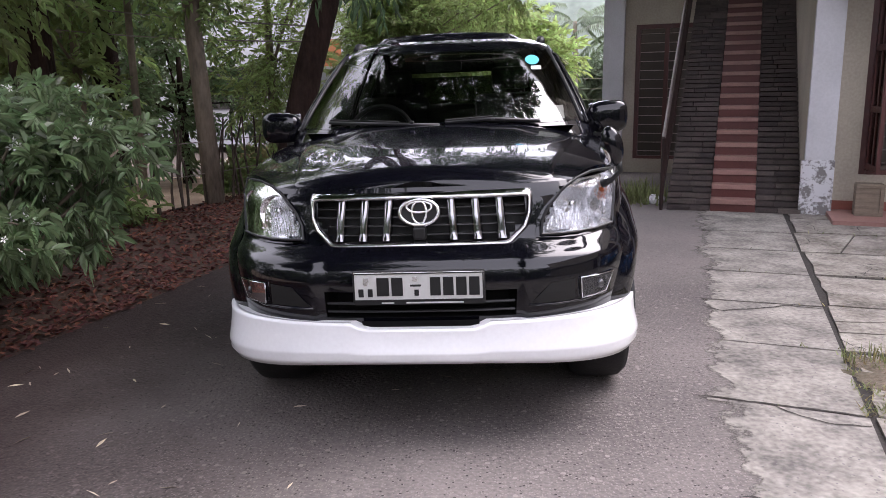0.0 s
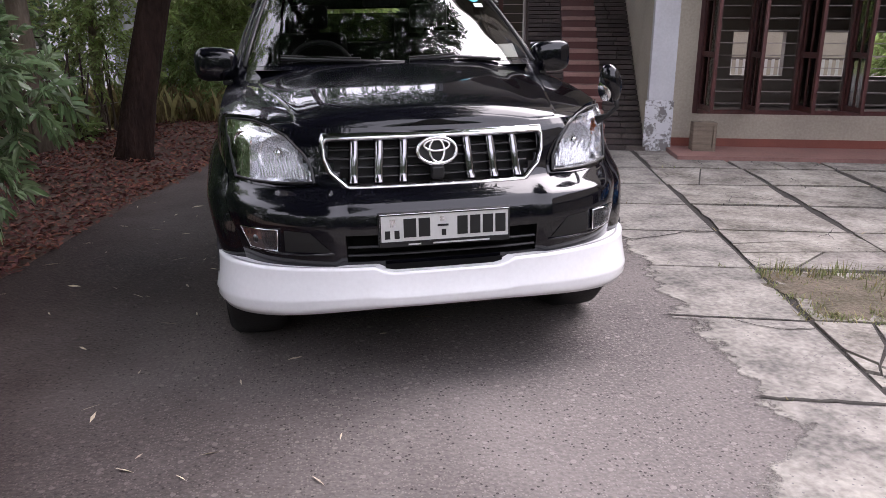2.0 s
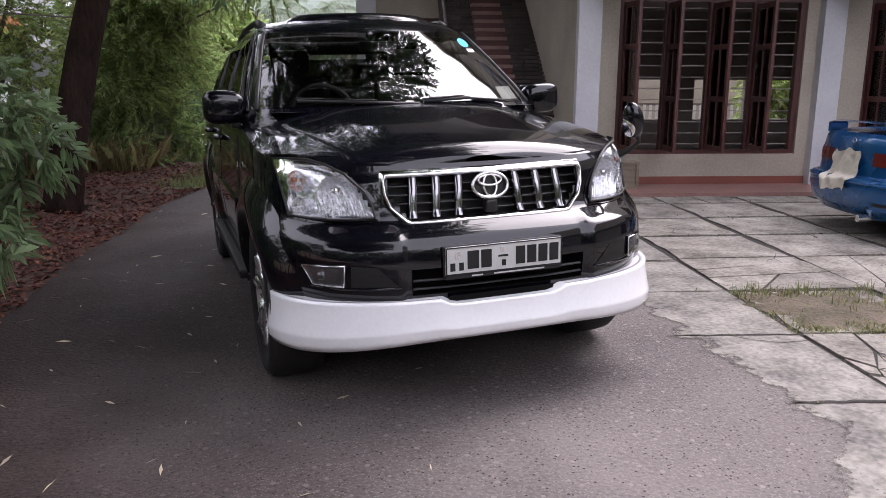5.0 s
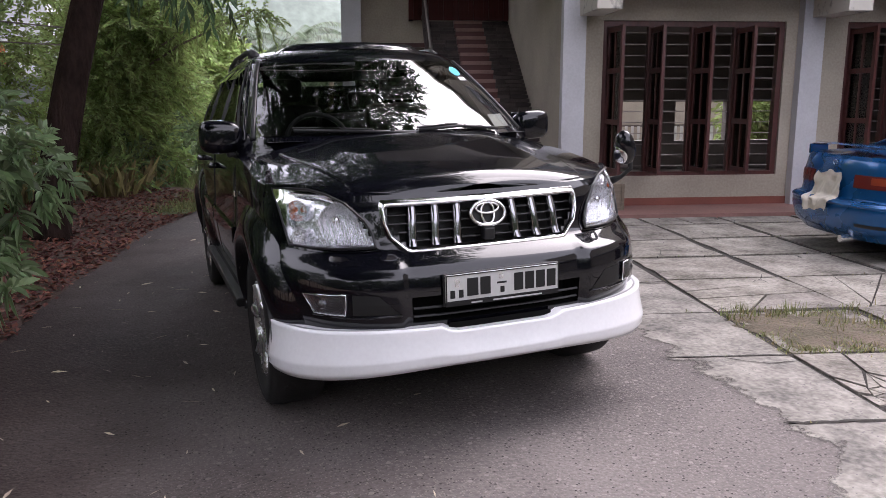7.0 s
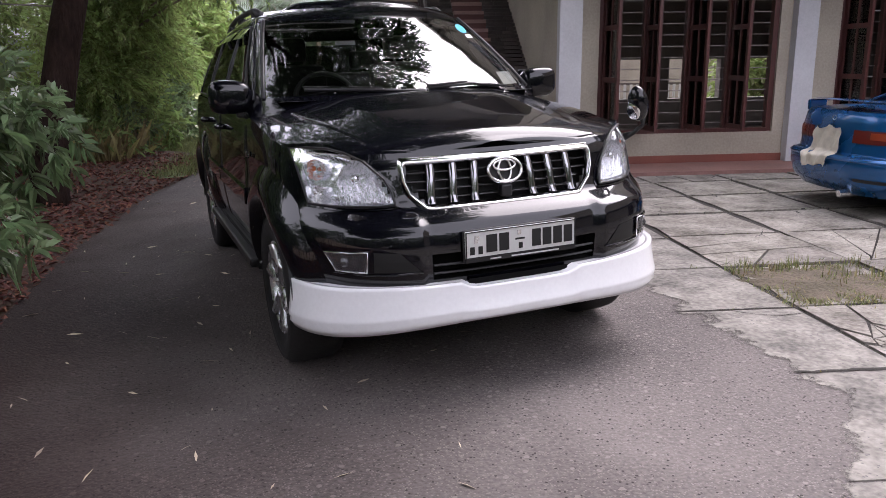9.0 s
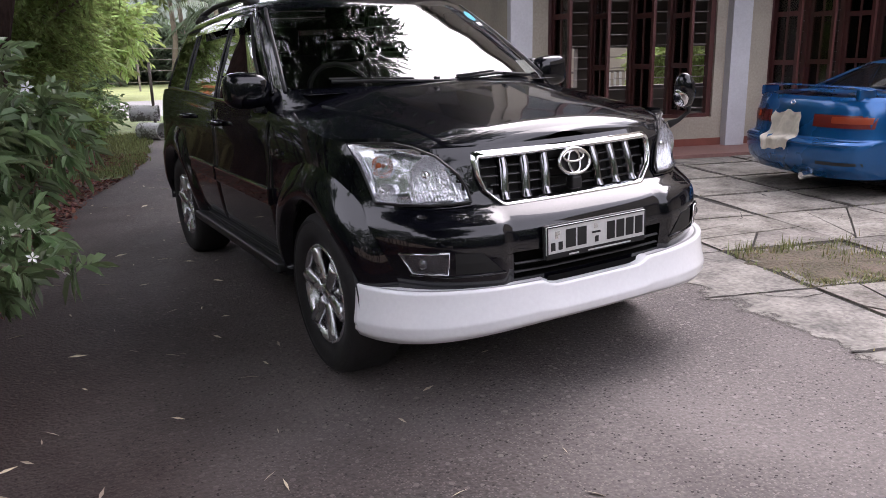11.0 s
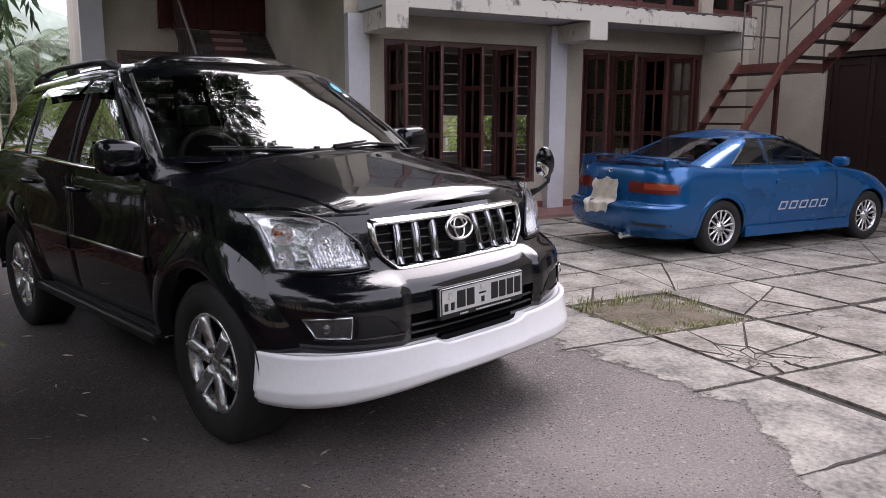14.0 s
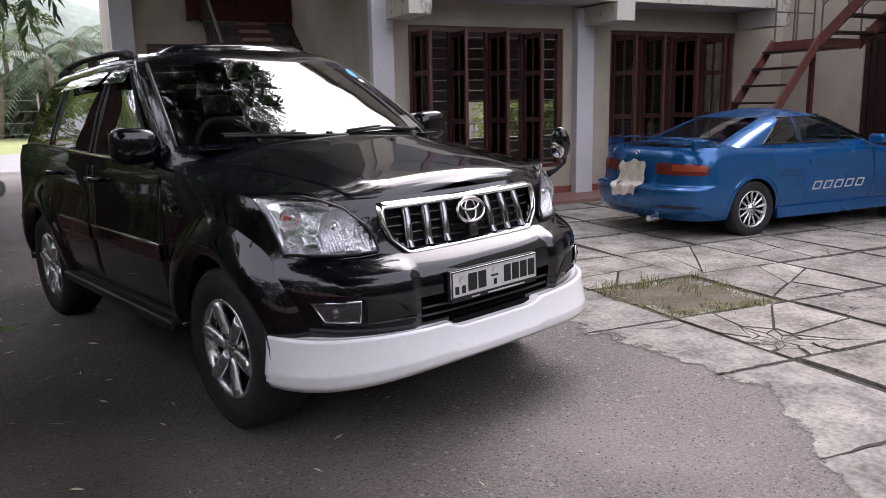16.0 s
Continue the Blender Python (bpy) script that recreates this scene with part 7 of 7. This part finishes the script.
# stick fence
M_STAKE = surface("dark_stick", (0.07, 0.05, 0.038), 0.9, var=0.4, scale=9, bump=0.4)
fence = thing("stick_fence", "rough fence of thin crooked sticks and wire", "fence")
rg = random.Random(9)
for k in range(64):
    y = -1.5 + 10 * k / 63 + rg.uniform(-0.08, 0.08)
    x = fence_x(y) + rg.uniform(-0.06, 0.06)
    h = rg.uniform(0.6, 1.15)
    part("stake", tube(bmesh.new(), [(x, y, 0.03), (x + rg.uniform(-0.06, 0.06), y + rg.uniform(-0.06, 0.06), h * 0.5), (x + rg.uniform(-0.12, 0.12), y + rg.uniform(-0.12, 0.12), h)], [0.019, 0.016, 0.011], 6), M_STAKE, fence)
for z in (0.35, 0.75):
    part("wire", tube(bmesh.new(), [(x, y, z + 0.1) for x, y in FX], 0.006, 5), M_BAR, fence)

# weeds and rubble at the foot of the stone stairs
g = np.random.default_rng(91)
vs, fs = [], []
for k in range(420):
    x, y = -2.05 + g.normal(0, 0.16), 7.75 + g.normal(0, 0.2)
    h, a, ln = g.uniform(0.05, 0.32), g.uniform(0, math.tau), g.uniform(0.03, 0.2)
    c, s = math.cos(a), math.sin(a)
    n0 = len(vs)
    vs += [(x - s * 0.012, y + c * 0.012, 0.0), (x + s * 0.012, y - c * 0.012, 0.0), (x + c * ln, y + s * ln, h)]
    fs.append((n0, n0 + 1, n0 + 2))
ob = new("stair_weeds", mesh_of("stair_weeds", vs, fs, M_GRASS))
ob.matrix_basis = YARD
tagged(ob, "tuft of weeds against the wall beside the stairs", "grass", kind="stuff")
for k, (x, y, r) in enumerate(((-1.85, 7.55, 0.1), (-1.78, 7.75, 0.07), (-2.2, 7.4, 0.05))):
    bm = bmesh.new()
    bmesh.ops.create_icosphere(bm, subdivisions=2, radius=r)
    for v in bm.verts:
        v.co *= 1 + 0.35 * noise.noise(v.co * 9 + Vector((k, 0, 0)))
        v.co.z *= 0.7
    ob = tagged(part("rubble_stone", bm, M_PEEL), "grey broken stone lying beside the stairs", "stone", "rubble beside the stairs")
    ob.matrix_basis = YARD @ pose(x, y, r * 0.5)

# pale sand beyond the fence, road and grass at the end of the drive
sheet("sand", [(-14, -6), (-4.8, -6), (-4.6, 1.5), (-4.25, 4.4), (-3.9, 5.2), (-3.6, 6.3), (-3.35, 7.0), (-3.0, 8.5), (-3.4, 9.6), (-14, 9.6)], 0.07, surface("pale_sand", (0.55, 0.43, 0.32), 0.95, var=0.3, scale=2, bump=0.3, tone=(0.3, 0.2, 0.14)), "pale bare sand beyond the stick fence", "ground")
sheet("lane", [(-30, 17.9), (60, 17.9), (60, 27), (-30, 27)], -0.008, surface("bright_lane", (0.26, 0.25, 0.245), 0.9, var=0.2, scale=0.6, bump=0.2), "dusty pale lane crossing the end of the drive", "road")
sheet("verge", [(-40, 27), (70, 27), (70, 60), (-40, 60)], -0.012, surface("grass_verge", (0.24, 0.27, 0.1), 0.95, var=0.3, scale=0.8, bump=0.5), "dry yellow-green grass beyond the lane", "grass")
sheet("shoulder", [(-6, 12.4), (0.3, 12.4), (1.1, 15), (1.9, 18.0), (-6, 18.0)], -0.012, surface("dusty_shoulder", (0.3, 0.26, 0.21), 0.95, var=0.35, scale=1.5, bump=0.4), "bare dusty ground beside the end of the drive", "ground")
bm = bmesh.new()
for (x0, y0), (x1, y1) in zip(LEFT_EDGE[9:], LEFT_EDGE[10:]):
    bm.faces.new([bm.verts.new((x, y, 0.012)) for x, y in ((x0, y0), (x1, y1), (x1 - 1.3, y1), (x0 - 1.3, y0))])
tagged(part("grass_strip", bm, surface("trodden_grass", (0.1, 0.13, 0.045), 0.95, var=0.45, scale=3, fine=60, bump=0.6)), "trodden green grass along the edge of the drive", "grass", kind="structure")
g = np.random.default_rng(78)
vs, fs = [], []
for k in range(9000):
    y = g.uniform(7.7, 13.5)
    x = float(np.interp(y, [p[1] for p in LEFT_EDGE], [p[0] for p in LEFT_EDGE])) + 0.05 * math.sin(5 * y) + g.normal(0, 0.04) - 1.3 * g.random() ** 1.2
    h, a, ln, w = g.uniform(0.03, 0.11), g.uniform(0, math.tau), g.uniform(0.01, 0.06), g.uniform(0.004, 0.008)
    c, d = math.cos(a), math.sin(a)
    n0 = len(vs)
    vs += [(x - d * w, y + c * w, 0.0), (x + d * w, y - c * w, 0.0), (x + c * ln, y + d * ln, h)]
    fs.append((n0, n0 + 1, n0 + 2))
tagged(new("verge_grass", mesh_of("verge_grass", vs, fs, M_GRASS)), "short green grass along the edge of the drive", "grass", kind="stuff")
gate = thing("iron_gate", "thin open iron gate leaf at the end of the drive", "gate")
P0, P1 = Vector((0.5, 12.7, 0)), Vector((0.72, 13.9, 0))
for q, r in ((P0, 0.025), (P1, 0.02)):
    part("gate_post", tube(bmesh.new(), [q, q + Vector((0, 0, 1.35))], r, 8), M_RAIL, gate, smooth=True)
for z in (0.12, 0.72, 1.28):
    part("gate_rail", tube(bmesh.new(), [P0 + Vector((0, 0, z)), P1 + Vector((0, 0, z))], 0.014, 6), M_RAIL, gate)
for k in range(1, 8):
    q = P0.lerp(P1, k / 8)
    part("gate_bar", tube(bmesh.new(), [q + Vector((0, 0, 0.12)), q + Vector((0, 0, 1.28))], 0.008, 6), M_RAIL, gate)
for x, y, z, turn, tilt in ((0.12, 12.9, 0.44, 70, 90), (0.22, 12.5, 0.15, 35, 90)):
    ring = lathe(bmesh.new(), [(0.15, 0.0), (0.15, 0.5), (0.125, 0.5), (0.125, 0.0), (0.15, 0.0)], pose(0, 0, 0, tilt, 0, turn), 26)
    tagged(part("concrete_pipe", ring, M_PEEL, None, smooth=False), "short grey concrete pipe lying beside the gate", "pipe", "pipes beside the gate").matrix_basis = pose(x, y, z + 0.005)
wirefence = thing("wire_fence", "posts with wire mesh beyond the lane", "fence")
for k in range(16):
    part("post", boxes((-12 + 3.2 * k, -11.92 + 3.2 * k, 36, 36.08, 0, 2.2)), M_BAR, wirefence)
for z in (0.4, 0.9, 1.4, 1.9):
    part("wire", boxes((-12, 36.1, 36.02, 36.04, z, z + 0.02)), M_BAR, wirefence)

# far woods, palms and hill
g = np.random.default_rng(5)
WOOD = [(x, 47 + g.uniform(-3, 6), g.uniform(0.8, 2.6), g.uniform(1.8, 2.5), 0.9) for x in np.arange(-40, 75, 2.2)]
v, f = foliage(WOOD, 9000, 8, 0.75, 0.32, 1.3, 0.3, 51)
tagged(new("far_woods", mesh_of("far_woods", v.tolist(), f.tolist(), M_LEAF_FAR)), "green woods beyond the lane, haze put into their leaf colour", "woods", kind="stuff")
# The row at y = -11 is unseen, added to darken the car's reflections.
SIDEWOOD = [(-14 + g.uniform(-2, 2), y, g.uniform(1.5, 6), g.uniform(2.0, 3.0), 0.9) for y in np.arange(-14, 44, 2.4)] + [(x, -11 + g.uniform(-1.2, 1.2), g.uniform(1.2, 4.2), g.uniform(1.7, 2.4), 0.9) for x in np.arange(-14, 26, 1.7)]
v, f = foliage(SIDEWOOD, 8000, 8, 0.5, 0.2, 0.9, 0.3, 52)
tagged(new("side_woods", mesh_of("side_woods", v.tolist(), f.tolist(), M_LEAF_FAR)), "dense green trees round the yard, one row added out of view", "woods", kind="stuff")
for k, (px, py, ph) in enumerate(((7.2, 44, 4.9), (9.2, 42, 4.2), (10.8, 43, 5.2), (12.6, 42, 4.6), (4.5, 45, 5.4), (15, 43, 5.2), (1, 46, 5.6), (8.3, 47, 5.6))):
    palm = thing("coconut_palm", "tall palm with drooping fronds beyond the lane", "palm", group="palms beyond the lane")
    part("trunk", tube(bmesh.new(), [(px, py, 0), (px + 0.3, py, ph * 0.5), (px + 0.2, py, ph)], [0.2, 0.15, 0.12], 8), M_BARKPALE, palm, smooth=True)
    vv, ff = [], []
    for j in range(14):
        a, rise = j * 2.4, 0.9 - 0.11 * j
        for i in range(22):
            r = 0.4 + 2.6 * i / 22
            h = ph + rise * r - 0.2 * r * r
            c, s = math.cos(a), math.sin(a)
            for sg in (-1, 1):
                n0 = len(vv)
                q = (px + 0.2 + c * r, py + s * r, h)
                vv += [q, (q[0] + c * 0.12, q[1] + s * 0.12, q[2]), (q[0] + c * 0.25 - s * sg * 0.55, q[1] + s * 0.25 + c * sg * 0.55, q[2] - 0.4)]
                ff.append((n0, n0 + 1, n0 + 2))
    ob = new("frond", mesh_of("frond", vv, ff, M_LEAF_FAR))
    ob.parent = palm
    tagged(ob, kind="stuff")
bm = bmesh.new()
patch(bm, lambda u, v: Vector((-150 + 420 * u, 210 + 60 * v, -2 + (26 + 12 * math.sin(5 * u) + 5 * math.sin(17 * u)) * math.sin(math.pi * min(0.5, v)))), 60, 10)
# The hill's pale tone is distance haze put into its base colour.
tagged(part("hill", bm, surface("hazed_wooded_hill", (0.2, 0.24, 0.2), 0.9, var=0.3, scale=0.08, fine=0.5, bump=0.3), None, smooth=True), "low wooded hill on the horizon, haze put into its colour", "hill", kind="structure")

# house and wall seen between the trees
blockw = thing("block_wall", "grey concrete block boundary wall behind the trees", "wall", kind="structure")
part("face", boxes((-4.4, -1.7, 16.0, 16.2, 0, 2.0)), M_BACKWALL, blockw)
part("coping", boxes((-4.42, -1.68, 15.96, 16.24, 2.0, 2.06)), M_WHITE, blockw)
house = thing("white_house", "plain white neighbouring house behind the trees", "house")
part("wall", boxes((-12, -3.2, 19.0, 24, 0, 5.0)), M_WHITE, house)
part("roof", prism(bmesh.new(), [(-12.5, 5.0), (-2.7, 5.0), (-7.6, 7.0)], Matrix(((1, 0, 0, 0), (0, 0, 1, 18.5), (0, 1, 0, 0), (0, 0, 0, 1))), 6), M_RUST, house)
part("shutter", boxes((-4.75, -4.2, 18.96, 19.0, 1.6, 2.9)), surface("orange_timber", (0.42, 0.16, 0.06), 0.6), house)
part("window", boxes((-8.2, -6.6, 18.97, 19.0, 1.0, 2.2)), M_UNLIT, house)
cables = thing("overhead_cable", "sagging overhead cables among the trees", "cable")
for z0, z1 in ((2.75, 2.3), (2.4, 2.1)):
    part("wire", tube(bmesh.new(), [(-6.5 + 4.4 * k / 10, 6.0 + 0.15 * k, z0 + (z1 - z0) * k / 10 - 0.08 * math.sin(math.pi * k / 10)) for k in range(11)], 0.009, 5), M_BAR, cables)

# ---- yard slabs ----
yard = thing("pavement", "cracked grey concrete slabs with dark soil joints", "pavement", kind="structure")
P = 0.93


def laid(x, y):
    """Place in the yard of a point told in slabs of width P: the rows fan out a little away from the building."""
    i, j = x / P * 0.975, y / P * 0.907
    row = radians(-18.3 + 3.4 * max(0, min(1, (y / P - 1) / 2)))
    line = radians(-15.83)
    return 1.685 + i * math.cos(row) - j * math.sin(line), -0.575 + i * math.sin(row) + j * math.cos(line)


part("joint_bed", patch(bmesh.new(), lambda u, v: Vector((*laid(-0.02 + 7.2 * u, -5.6 + 12.6 * v), 0.003)), 8, 12), M_JOINT, yard, "dark soil in the joints, blackened as groove shade")
rg = random.Random(17)


def cut_poly(poly, p, d):
    """Two halves of a convex outline either side of the line through p along d."""
    out = ([], [])
    side = [(q[0] - p[0]) * d[1] - (q[1] - p[1]) * d[0] for q in poly]
    for i, q in enumerate(poly):
        r, s0, s1 = poly[(i + 1) % len(poly)], side[i], side[(i + 1) % len(poly)]
        out[0 if s0 >= 0 else 1].append(q)
        if (s0 >= 0) != (s1 >= 0):
            k = s0 / (s0 - s1)
            c = (q[0] + (r[0] - q[0]) * k, q[1] + (r[1] - q[1]) * k)
            out[0].append(c)
            out[1].append(c)
    return [o for o in out if len(o) > 2]


def slab(poly, gap, top, material=M_CONCRETE):
    cx, cy = sum(p[0] for p in poly) / len(poly), sum(p[1] for p in poly) / len(poly)
    bm = bmesh.new()
    tx, ty = rg.gauss(0, 0.004), rg.gauss(0, 0.004)
    if material is M_SKIM:
        tx = ty = 0
    shrunk = []
    for x, y in poly:
        d = math.hypot(x - cx, y - cy) or 1
        s = min(gap * 1.4, 0.22 * d)
        shrunk.append((x - (x - cx) / d * s, y - (y - cy) / d * s))
    lo = [bm.verts.new((*laid(x, y), -0.01)) for x, y in shrunk]
    hi = [bm.verts.new((*laid(x, y), top + tx * (x - cx) + ty * (y - cy))) for x, y in shrunk]
    n = len(lo)
    bm.faces.new(hi)
    for i in range(n):
        bm.faces.new((lo[i], lo[(i + 1) % n], hi[(i + 1) % n], hi[i]))
    part("slab", bm, material, yard)


def ragged(poly, cell):
    """Breaks every edge into short uneven pieces."""
    out = []
    for (x0, y0), (x1, y1) in zip(poly, poly[1:] + poly[:1]):
        for k in range(5):
            j = 0.012 if k else 0
            out.append((x0 + (x1 - x0) * k / 5 + rg.uniform(-j, j), y0 + (y1 - y0) * k / 5 + rg.uniform(-j, j)))
    return out


def shattered(x0, y0):
    """A slab broken into a star of pieces about a sunken spot near one corner."""
    c = (x0 + 0.2, y0 + 0.28)
    turns = [12, 48, 83, 128, 171, 214, 255, 290, 330]
    rim, ring = [], []
    for k, a in enumerate(turns):
        dx, dy = math.cos(radians(a)), math.sin(radians(a))
        reach = min(((x0 + P if dx > 0 else x0) - c[0]) / dx, ((y0 + P if dy > 0 else y0) - c[1]) / dy)
        rim.append((c[0] + dx * reach, c[1] + dy * reach))
        f = min(0.7 * reach, 0.15 + 0.09 * (k % 3))
        ring.append((c[0] + dx * f - dy * 0.02, c[1] + dy * f + dx * 0.02))
    for k in range(len(turns)):
        m = (k + 1) % len(turns)
        a0, a1 = turns[k], turns[m] + (360 if m == 0 else 0)
        corners = []
        for qx, qy in ((x0 + P, y0), (x0 + P, y0 + P), (x0, y0 + P), (x0, y0)):
            at = math.degrees(math.atan2(qy - c[1], qx - c[0])) % 360
            if a0 < at < a1 or a0 < at + 360 < a1:
                corners.append((qx, qy))
        if len(corners) == 2 and math.dist(corners[1], rim[k]) < math.dist(corners[0], rim[k]):
            corners.reverse()
        slab([ring[k], rim[k]] + corners + [rim[m], ring[m]], 0.014, 0.015 + rg.uniform(-0.003, 0.003))
        mid = ((ring[k][0] + ring[m][0]) / 2 * 0.6 + c[0] * 0.4, (ring[k][1] + ring[m][1]) / 2 * 0.6 + c[1] * 0.4)
        slab([c, ring[k], mid], 0.008, 0.008 + rg.uniform(-0.003, 0.003))
        slab([mid, ring[k], ring[m]], 0.007, 0.011 + rg.uniform(-0.003, 0.003))
        slab([c, mid, ring[m]], 0.008, 0.007 + rg.uniform(-0.003, 0.003))


for i in range(-1, 8):
    for j in range(-6, 8):
        x0, x1 = i * P, (i + 1) * P
        y0, y1 = j * P, (j + 1) * P
        if i == 7:
            x1 = 7.15
        if j == 7:
            y1 = 6.98
        if x1 - x0 < 0.2:
            continue
        if i == -1:
            left = [(-1.0 - 0.04 * max(0, y) - 1.3 * max(0, -y - 0.2), y) for y in (y1, (y0 + y1) / 2, y0)]
            slab([(0, y0), (0, y1)] + left, 0.012, 0.008, M_SKIM)
            continue
        if (i, j) == (0, 0):
            shattered(x0, y0)
            continue
        polys = [[(x0, y0), (x1, y0), (x1, y1), (x0, y1)]]
        cracks = 3 if (i, j) in ((1, 2), (0, 2), (2, 2), (1, 1)) else 1 if rg.random() < 0.25 else 0
        for c in range(cracks):
            k = max(range(len(polys)), key=lambda q: (max(p[0] for p in polys[q]) - min(p[0] for p in polys[q])) * (max(p[1] for p in polys[q]) - min(p[1] for p in polys[q])) * rg.uniform(0.5, 1))
            q = polys.pop(k)
            cx, cy = sum(p[0] for p in q) / len(q), sum(p[1] for p in q) / len(q)
            a = rg.uniform(0, math.tau)
            polys += cut_poly(q, (cx + rg.uniform(-0.08, 0.08), cy + rg.uniform(-0.08, 0.08)), (math.cos(a), math.sin(a)))
        gap = 0.029
        for q in polys:
            slab(q if cracks else ragged(q, gap), gap if not cracks else 0.011, 0.016 + rg.uniform(-0.003, 0.003) - (0.008 if (i, j) == (0, 1) else 0))


def gash(pts, width, seed):
    """A ragged dark crack along points of the slab plan, a little over the cement."""
    bm = bmesh.new()
    sp = [Vector(p) for p in pts]
    rows = []
    for k, (p, q) in enumerate(zip(sp, sp[1:])):
        m = max(3, int((q - p).length / 0.03))
        for t in range(m + (k == len(sp) - 2)):
            c = p.lerp(q, t / m)
            d = (q - p).normalized()
            f = (k + t / m) / (len(sp) - 1)
            w = width * (0.55 + 0.7 * abs(noise.noise(Vector((f * 19, seed, 0))))) * min(1, 0.15 + 6 * f)
            c += Vector((-d.y, d.x)) * 0.018 * noise.noise(Vector((f * 8, seed, 4)))
            rows.append([bm.verts.new((*laid(c.x - d.y * w * e, c.y + d.x * w * e), 0.0115)) for e in (-0.5, 0.5)])
    for a, b in zip(rows, rows[1:]):
        bm.faces.new((a[0], b[0], b[1], a[1]))
    part("joint", bm, M_JOINT, yard, "dark strip laid for an open joint")


for pts, width, seed in (([(-0.52, 0.0), (0.0, 0.0)], 0.042, 1), ([(-0.72, P), (0.0, P)], 0.024, 2), ([(-0.75, 2.62), (-0.6, 2.5), (-0.35, 2.66), (-0.2, 2.76), (-0.02, 2.72)], 0.022, 3), ([(-0.85, 3 * P), (0.0, 3 * P)], 0.016, 4),
                         ([(-0.85, 4 * P), (0.0, 4 * P)], 0.014, 5), ([(-0.85, 5 * P), (0.0, 5 * P)], 0.013, 6), ([(-0.85, 6 * P), (0.0, 6 * P)], 0.013, 7), ([(-0.4, 0.93), (-0.28, 0.83), (-0.16, 0.79), (-0.02, 0.82)], 0.012, 8), ([(-0.75, -P), (0.0, -P)], 0.03, 9)):
    gash(pts, width, seed)


def mound(u, v):
    a = v * math.tau
    square = 0.42 / max(abs(math.cos(a)), abs(math.sin(a))) ** 0.75
    r = u * (square + 0.3 * noise.noise(Vector((math.cos(a) * 2, math.sin(a) * 2, 4))) + 0.16 * noise.noise(Vector((math.cos(a) * 7, math.sin(a) * 7, 4))))
    return Vector((*laid(0.42 + r * math.cos(a), 1.4 + r * math.sin(a)), 0.03 - 0.022 * u * u + 0.008 * noise.noise(Vector((r * 9 * math.cos(a), r * 9 * math.sin(a), 1)))))


part("soil_patch", patch(bmesh.new(), mound, 10, 60), M_PATCH, yard, "bare earth mound over a broken slab", smooth=True)
g = np.random.default_rng(8)
for nm, n, mat, seed in (("weeds", 2300, M_GRASS, 61), ("dry_weeds", 800, M_STRAW, 62)):
    vs, fs = [], []
    for k in range(n):
        x, y = 0.42 + g.uniform(-0.46, 0.5), 1.36 + g.uniform(-0.45, 0.45)
        if noise.noise(Vector((x * 6, y * 6, 2))) < g.uniform(-0.35, 0.1):
            continue
        if k % 3 == 0:
            x, y = (x, P + g.normal(0.05, 0.04)) if g.random() < 0.5 else (x, 2 * P + g.normal(-0.1, 0.08))
        if g.random() < 0.12:
            x, y = g.uniform(-0.5, 5), round(g.uniform(0, 6)) * P + g.normal(0, 0.012)
        h, a, ln = g.uniform(0.0, 0.016) + (g.uniform(0.0, 0.075) if 1.25 < y < 1.95 and noise.noise(Vector((x * 5, y * 5, 9))) > 0.12 else 0.0), g.uniform(0, math.tau), g.uniform(0.01, 0.045)
        c, s = math.cos(a), math.sin(a)
        n0 = len(vs)
        x, y = laid(x, y)
        vs += [(x - s * 0.0038, y + c * 0.0038, 0.012), (x + s * 0.0038, y - c * 0.0038, 0.012), (x + c * ln, y + s * ln, 0.028 + h)]
        fs.append((n0, n0 + 1, n0 + 2))
    ob = new(nm, mesh_of(nm, vs, fs, mat))
    tagged(ob, "sparse weeds growing in the slab gaps", "grass", kind="stuff")
